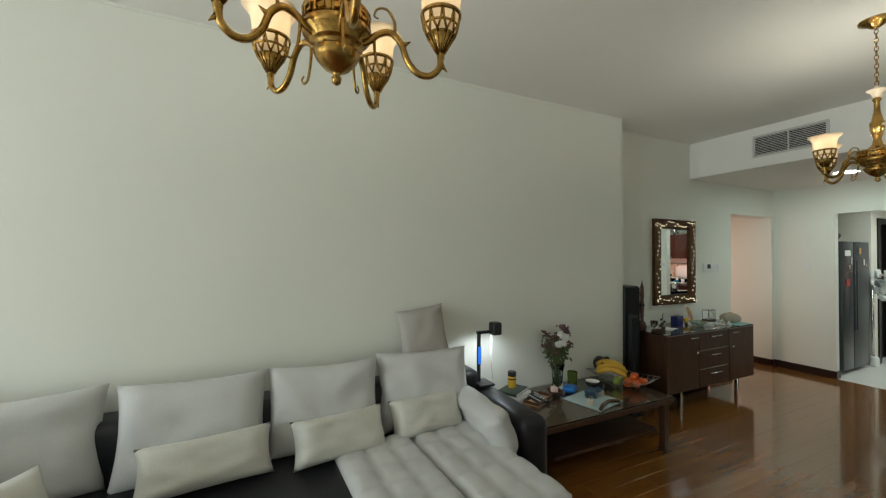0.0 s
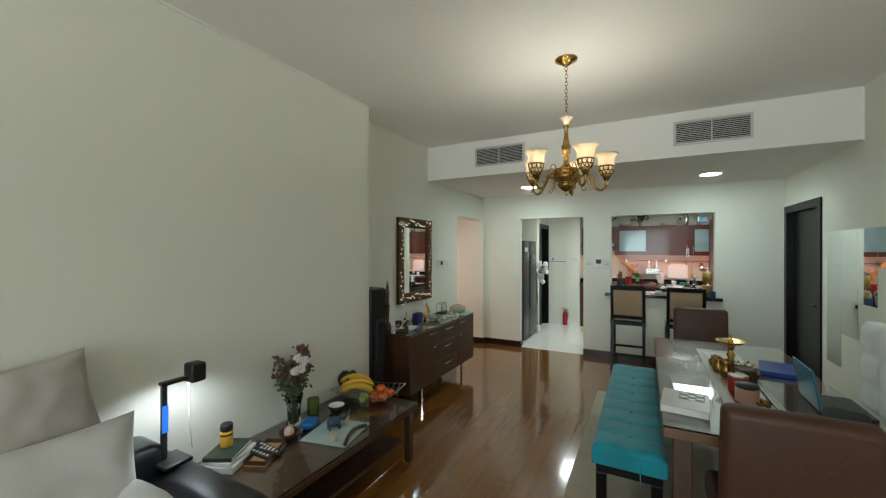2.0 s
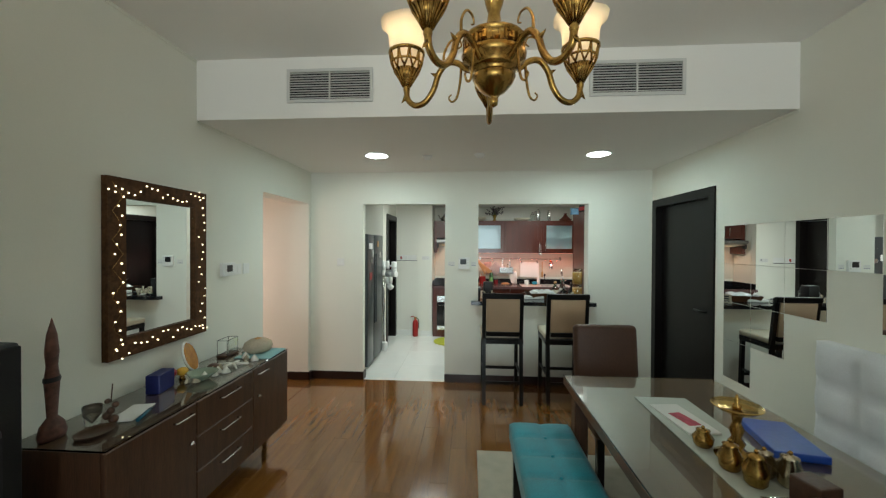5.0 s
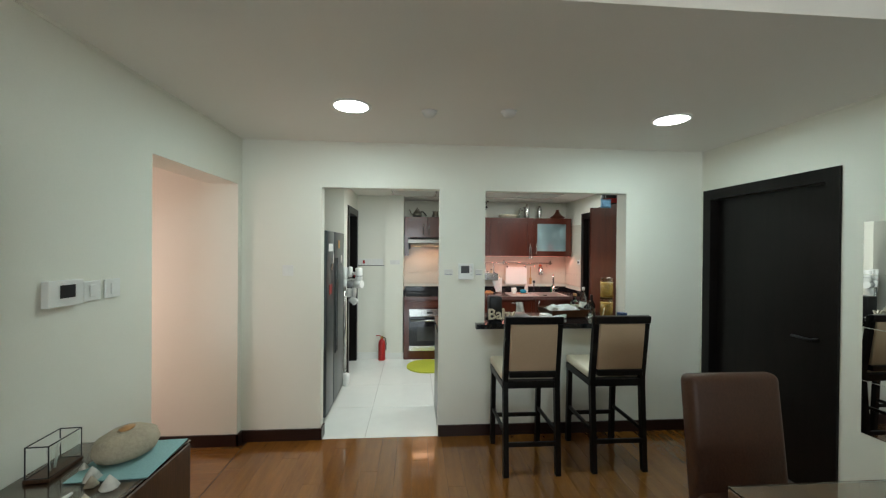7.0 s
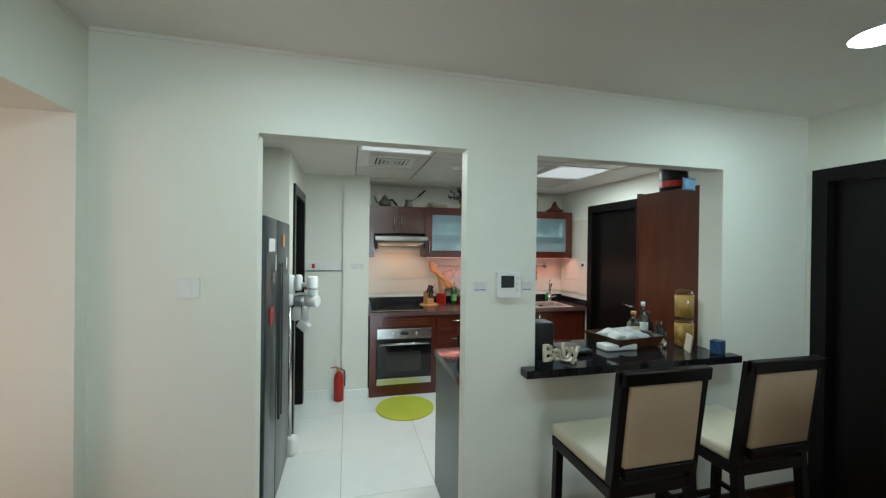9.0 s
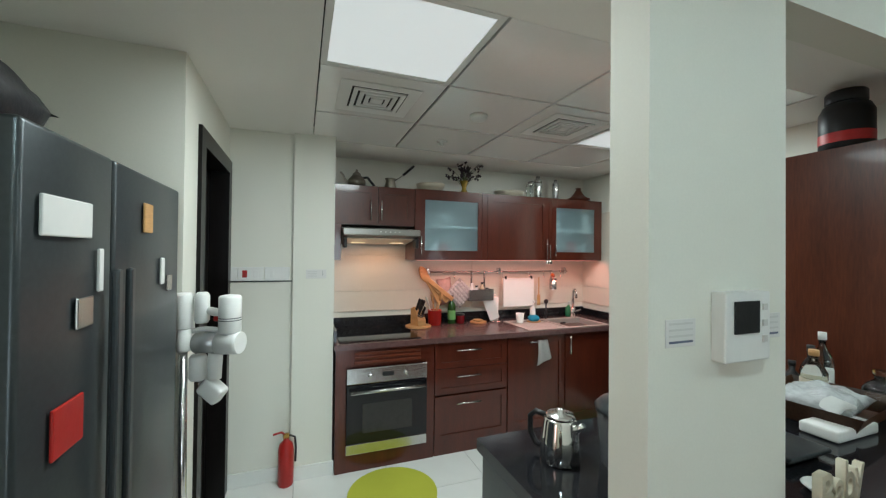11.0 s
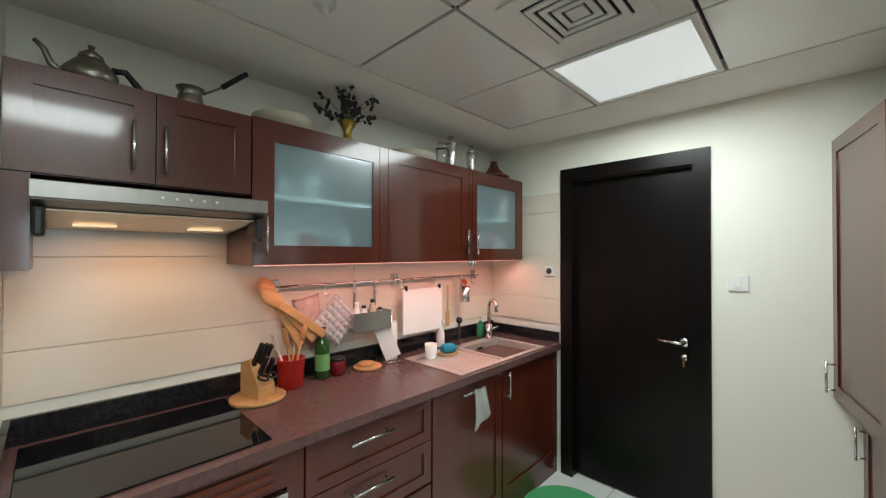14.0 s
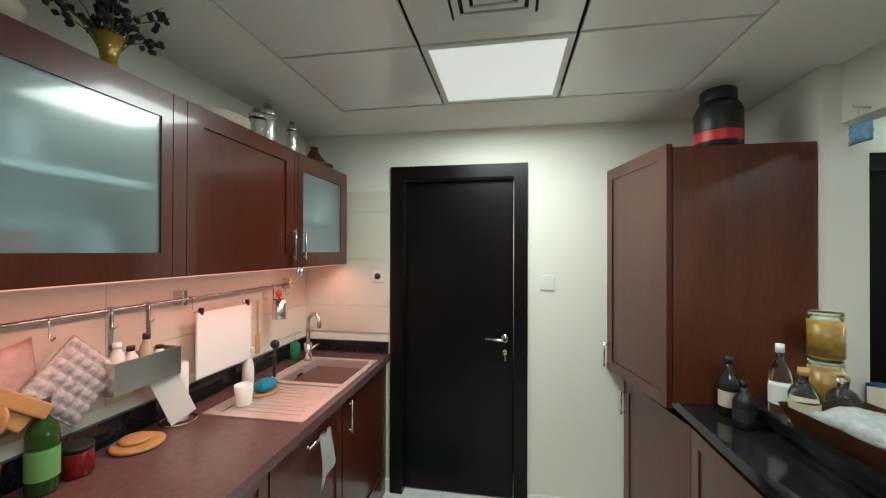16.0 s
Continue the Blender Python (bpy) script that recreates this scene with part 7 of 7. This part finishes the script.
for a in range(7):
    for b in range(7):
        gg[a, b] = ts.verts.new((0.03 * math.sin(b * 0.9 + a * 0.5) * b / 6, (a / 6 - 0.5) * (0.04 + 0.06 * b / 6), 0.034 + 0.075 * b / 6 * (1 - 0.35 * abs(a / 3 - 1))))
for a in range(6):
    for b in range(6):
        ts.faces.new((gg[a, b], gg[a + 1, b], gg[a + 1, b + 1], gg[a, b + 1])).smooth = True
part("tissue", ts, PAPER, tb)
wtr = thing("wooden_tray", (7.26, 0.93, BT), "deep brown wooden tray with a plastic bag inside", "tray", rz=8)
part("bottom", boxes((-0.12, 0.12, -0.16, 0.16, 0.001, 0.01)), WALNUT, wtr)
for s, (a, b) in enumerate((((-0.15, -0.12), (-0.19, 0.19)), ((0.12, 0.15), (-0.19, 0.19)))):
    bm = bmesh.new()
    o, i_ = (a[0], a[1]) if s == 0 else (a[1], a[0])
    q = [bm.verts.new(v) for v in ((i_, b[0] + 0.03, 0), (i_, b[1] - 0.03, 0), (o, b[1], 0.07), (o, b[0], 0.07))]
    bm.faces.new(q)
    bmesh.ops.solidify(bm, geom=bm.faces[:], thickness=0.008)
    part("side", bm, mat("warm_brown_wood", (0.12, 0.05, 0.02), 0.4, var=0.3, fine=30, stretch=(8, 1, 8)), wtr)
for s in (-1, 1):
    bm = bmesh.new()
    q = [bm.verts.new(v) for v in ((-0.12, s * 0.16, 0), (0.12, s * 0.16, 0), (0.15, s * 0.19, 0.07), (-0.15, s * 0.19, 0.07))]
    bm.faces.new(q)
    bmesh.ops.solidify(bm, geom=bm.faces[:], thickness=0.008)
    part("side", bm, WALNUT, wtr)
solo("plastic_bag", puff(0.21, 0.27, 0.07, n=14, wave=0.022, seed=4), mat("clear_film", (0.66, 0.68, 0.68), 0.2, trans=0.25, var=0.2, scale=20, bump=0.5), "crumpled clear plastic bag lying in the tray", "bag", (7.26, 0.93, BT + 0.055), 10)
for k, (x, y, r, h, m, cm_, lb) in enumerate(((7.475, 0.55, 0.036, 0.23, mat("dark_glass", (0.02, 0.02, 0.022), 0.08), BLACK, "dark square-shouldered bottle on the counter"), (7.375, 0.68, 0.034, 0.25, GLASS, WHITE, "clear spirit bottle with a white cap"),
                                              (7.485, 0.665, 0.034, 0.17, BLACK, BLACK, "short black bottle with a printed label"), (7.36, 0.77, 0.042, 0.19, GLASS, PALEWOOD, "round clear bottle with a cork"), (7.20, 0.71, 0.045, 0.15, GLASS, GLASS, "round glass decanter on the counter"))):
    o = thing("bottle", (x, y, LT if x > 7.42 else BT), lb, "bottle", "bottles on the counter")
    part("glass", lathe([(r * 0.9, 0), (r, 0.005), (r, h * 0.55), (r * 0.75, h * 0.66), (r * 0.33, h * 0.76), (r * 0.33, h * 0.88)], seg=20), m, o).visible_shadow = m is not GLASS
    part("cap", cyl(0, 0, h * 0.88, h, r * 0.4, seg=14), cm_, o)
    part("label", lathe([(r * 1.015, h * 0.15), (r * 1.015, h * 0.42)], seg=20, cap=False), CREAM if k in (0, 3) else PAPER if k == 1 else GREYM if k == 2 else GLASS, o)
PICKLE = mat("pickled_fruit", (0.30, 0.17, 0.03), 0.3, var=0.5, scale=25)
for k in range(2):
    o = thing("preserving_jar", (7.15, 0.565, BT + k * 0.1815), "clip-top glass jar of yellow preserved fruit", "jar", "stacked preserving jars")
    part("glass", lathe([(0.05, 0), (0.055, 0.005), (0.055, 0.142), (0.048, 0.154), (0.048, 0.16)], seg=24), GLASS, o).visible_shadow = False
    part("fruit", lathe([(0.048, 0.006), (0.05, 0.128), (0.03, 0.134), (0.001, 0.134)], seg=20), PICKLE, o)
    part("lid", lathe([(0.05, 0.161), (0.052, 0.165), (0.05, 0.175), (0.02, 0.18), (0.001, 0.18)], seg=24), GLASS, o).visible_shadow = False
    part("clip", tube([(-0.052, 0, 0.17), (-0.062, 0, 0.15), (-0.058, 0, 0.12)], 0.002, 6), CHROME, o)
pf = thing("picture_card", (7.03, 0.665, BT), "small cream patterned card standing on the counter", "card", rz=60)
part("card", absorb(bmesh.new(), box(-0.004, 0.004, -0.05, 0.05, 0, 0.10), False, pose(0, 0, 0, 0, -8)), CREAM, pf)
for k in range(3):
    part("motif", absorb(bmesh.new(), boxes((-0.0055, -0.0041, -0.03, 0.03, 0.02 + k * 0.026, 0.034 + k * 0.026)), False, pose(0, 0, 0, 0, -8)), GREYM, pf)
solo("blue_tin", box(-0.03, 0.03, -0.03, 0.03, 0, 0.08, 0.004), mat("blue_pattern", (0.03, 0.07, 0.16), 0.35, var=0.6, scale=40), "small blue patterned tin on the counter edge", "tin", (6.945, 0.535, BT), 15)
tub = thing("plastic_tub", (7.43, 0.38, 1.9735), "large black plastic tub with a red band", "tub")
tub.scale = (1.0, 1.0, 1.1)
part("tub", lathe([(0.085, 0), (0.092, 0.008), (0.092, 0.15), (0.078, 0.18), (0.066, 0.19)], seg=28), BLACK, tub)
part("band", lathe([(0.0928, 0.025), (0.0928, 0.065)], seg=28, cap=False), mat("red_band", (0.55, 0.03, 0.03), 0.4), tub, "red band")
part("lid", lathe([(0.068, 0.19), (0.07, 0.195), (0.07, 0.232), (0.062, 0.24), (0.001, 0.24)], seg=28), BLACK, tub)
hk = thing("hanging_charm", (7.0465, 0.62, 2.05), "light blue cloth charm hanging from a small hook", "ornament")
part("hook", tube([(0, 0, 0.0), (0.05, 0, 0.005), (0.06, 0, 0.015)], 0.005, 6), WHITE, hk)
part("cloth", puff(0.08, 0.10, 0.03, m=pose(0.03, 0, -0.09, 0, 90, 0), n=8, wave=0.012, seed=3), mat("light_blue_cloth", (0.22, 0.40, 0.60), 0.8, var=0.3, scale=30), hk)
part("cord", tube([(0.04, 0, 0.0), (0.03, 0, -0.05)], 0.0015, 5), WHITE, hk)
ORG = KITCHEN
solo("black_bag", puff(0.28, 0.3, 0.18, n=12, wave=0.02, seed=6), LEATHER, "soft black bag lying on top of the fridge", "bag", (7.30, 3.30, 1.785))

# ---- floor pieces ----
plank = bmesh.new()
box(0, 1.1912, 0, 0.1182, -0.012, 0.0, 0.0005, 1, plank)
pm = bpy.data.meshes.new("plank")
plank.to_mesh(pm)
plank.free()
pm.materials.append(FLOOR)
floor_ob = bpy.data.objects["floor"]
for row in range(32):
    y = YS + row * 0.1188
    off = (row * 0.437) % 1.192
    x = 7.0 - off
    while x > -4.0:
        x1 = x
        x0 = x - 1.192
        if y < 3.674 - 0.05 and row < 33:
            ob = new("plank", pm)
            ob.parent = floor_ob
            w = min(x1, XE) - max(x0, -4.0)
            ob.matrix_local = Matrix.Translation((max(x0, -4.0), y, 0)) @ Matrix.Diagonal((w / 1.192, 1, 1, 1))
        x = x0
    if off > 0.05:
        ob = new("plank", pm)
        ob.parent = floor_ob
        ob.matrix_local = Matrix.Translation((7.0 - off, y, 0)) @ Matrix.Diagonal(((XE - 7.0 + off) / 1.192, 1, 1, 1))
for row in range(8):
    for n in range(2):
        ob = new("plank", pm)
        ob.parent = floor_ob
        ob.matrix_local = Matrix.Translation((6.89 - row * 0.1188, 3.625 + n * 1.192, 0)) @ Euler((0, 0, radians(90))).to_matrix().to_4x4() @ Matrix.Diagonal((0.97, 1, 1, 1))
tile = bmesh.new()
box(0, 0.597, 0, 0.597, -0.012, 0.0, 0.0015, 1, tile)
tm = bpy.data.meshes.new("tile")
tile.to_mesh(tm)
tile.free()
tm.materials.append(TILE)
kf = bpy.data.objects["floor_kitchen"]
for a in range(5):
    for b in range(7):
        w = min(0.6, 9.95 - (XE + 0.6 * a))
        ob = new("tile", tm)
        ob.parent = kf
        ob.matrix_local = Matrix.Translation((XE + 0.6 * a, -0.3 + 0.6 * b, 0)) @ Matrix.Diagonal((w / 0.6, 1, 1, 1))
st = bmesh.new()
box(0, 0.008, 0, 0.598, 0, 0.298, 0.0012, 1, st)
sm = bpy.data.meshes.new("wall_tile")
st.to_mesh(sm)
st.free()
sm.materials.append(SPLASH)
kw = bpy.data.objects["wall_kitchen_east"]
for a in range(2):
    for b in range(3):
        y0, z0 = -0.104 + a * 1.27, 1.0 + b * 0.3 - 0.13
        y1, z1 = min(y0 + 1.268, 2.428), min(z0 + 0.298, 1.90)
        z0 = max(z0, 1.001)
        if y1 > y0:
            ob = new("wall_tile", sm)
            ob.parent = kw
            ob.matrix_local = Matrix.Translation((9.5415, y0, z0)) @ Matrix.Diagonal((1, (y1 - y0) / 0.598, (z1 - z0) / 0.298, 1))
ks = bpy.data.objects["wall_kitchen_south"]
for b in range(4):
    z0 = 0.87 + b * 0.3
    z1, z0 = min(z0 + 0.298, 1.90), max(z0, 1.001)
    ob = new("wall_tile", sm)
    ob.parent = ks
    ob.matrix_local = Matrix.Translation((9.541, -0.1045, z0)) @ Euler((0, 0, radians(90))).to_matrix().to_4x4() @ Matrix.Diagonal((1, 0.575 / 0.598, max(0.02, z1 - z0) / 0.298, 1))
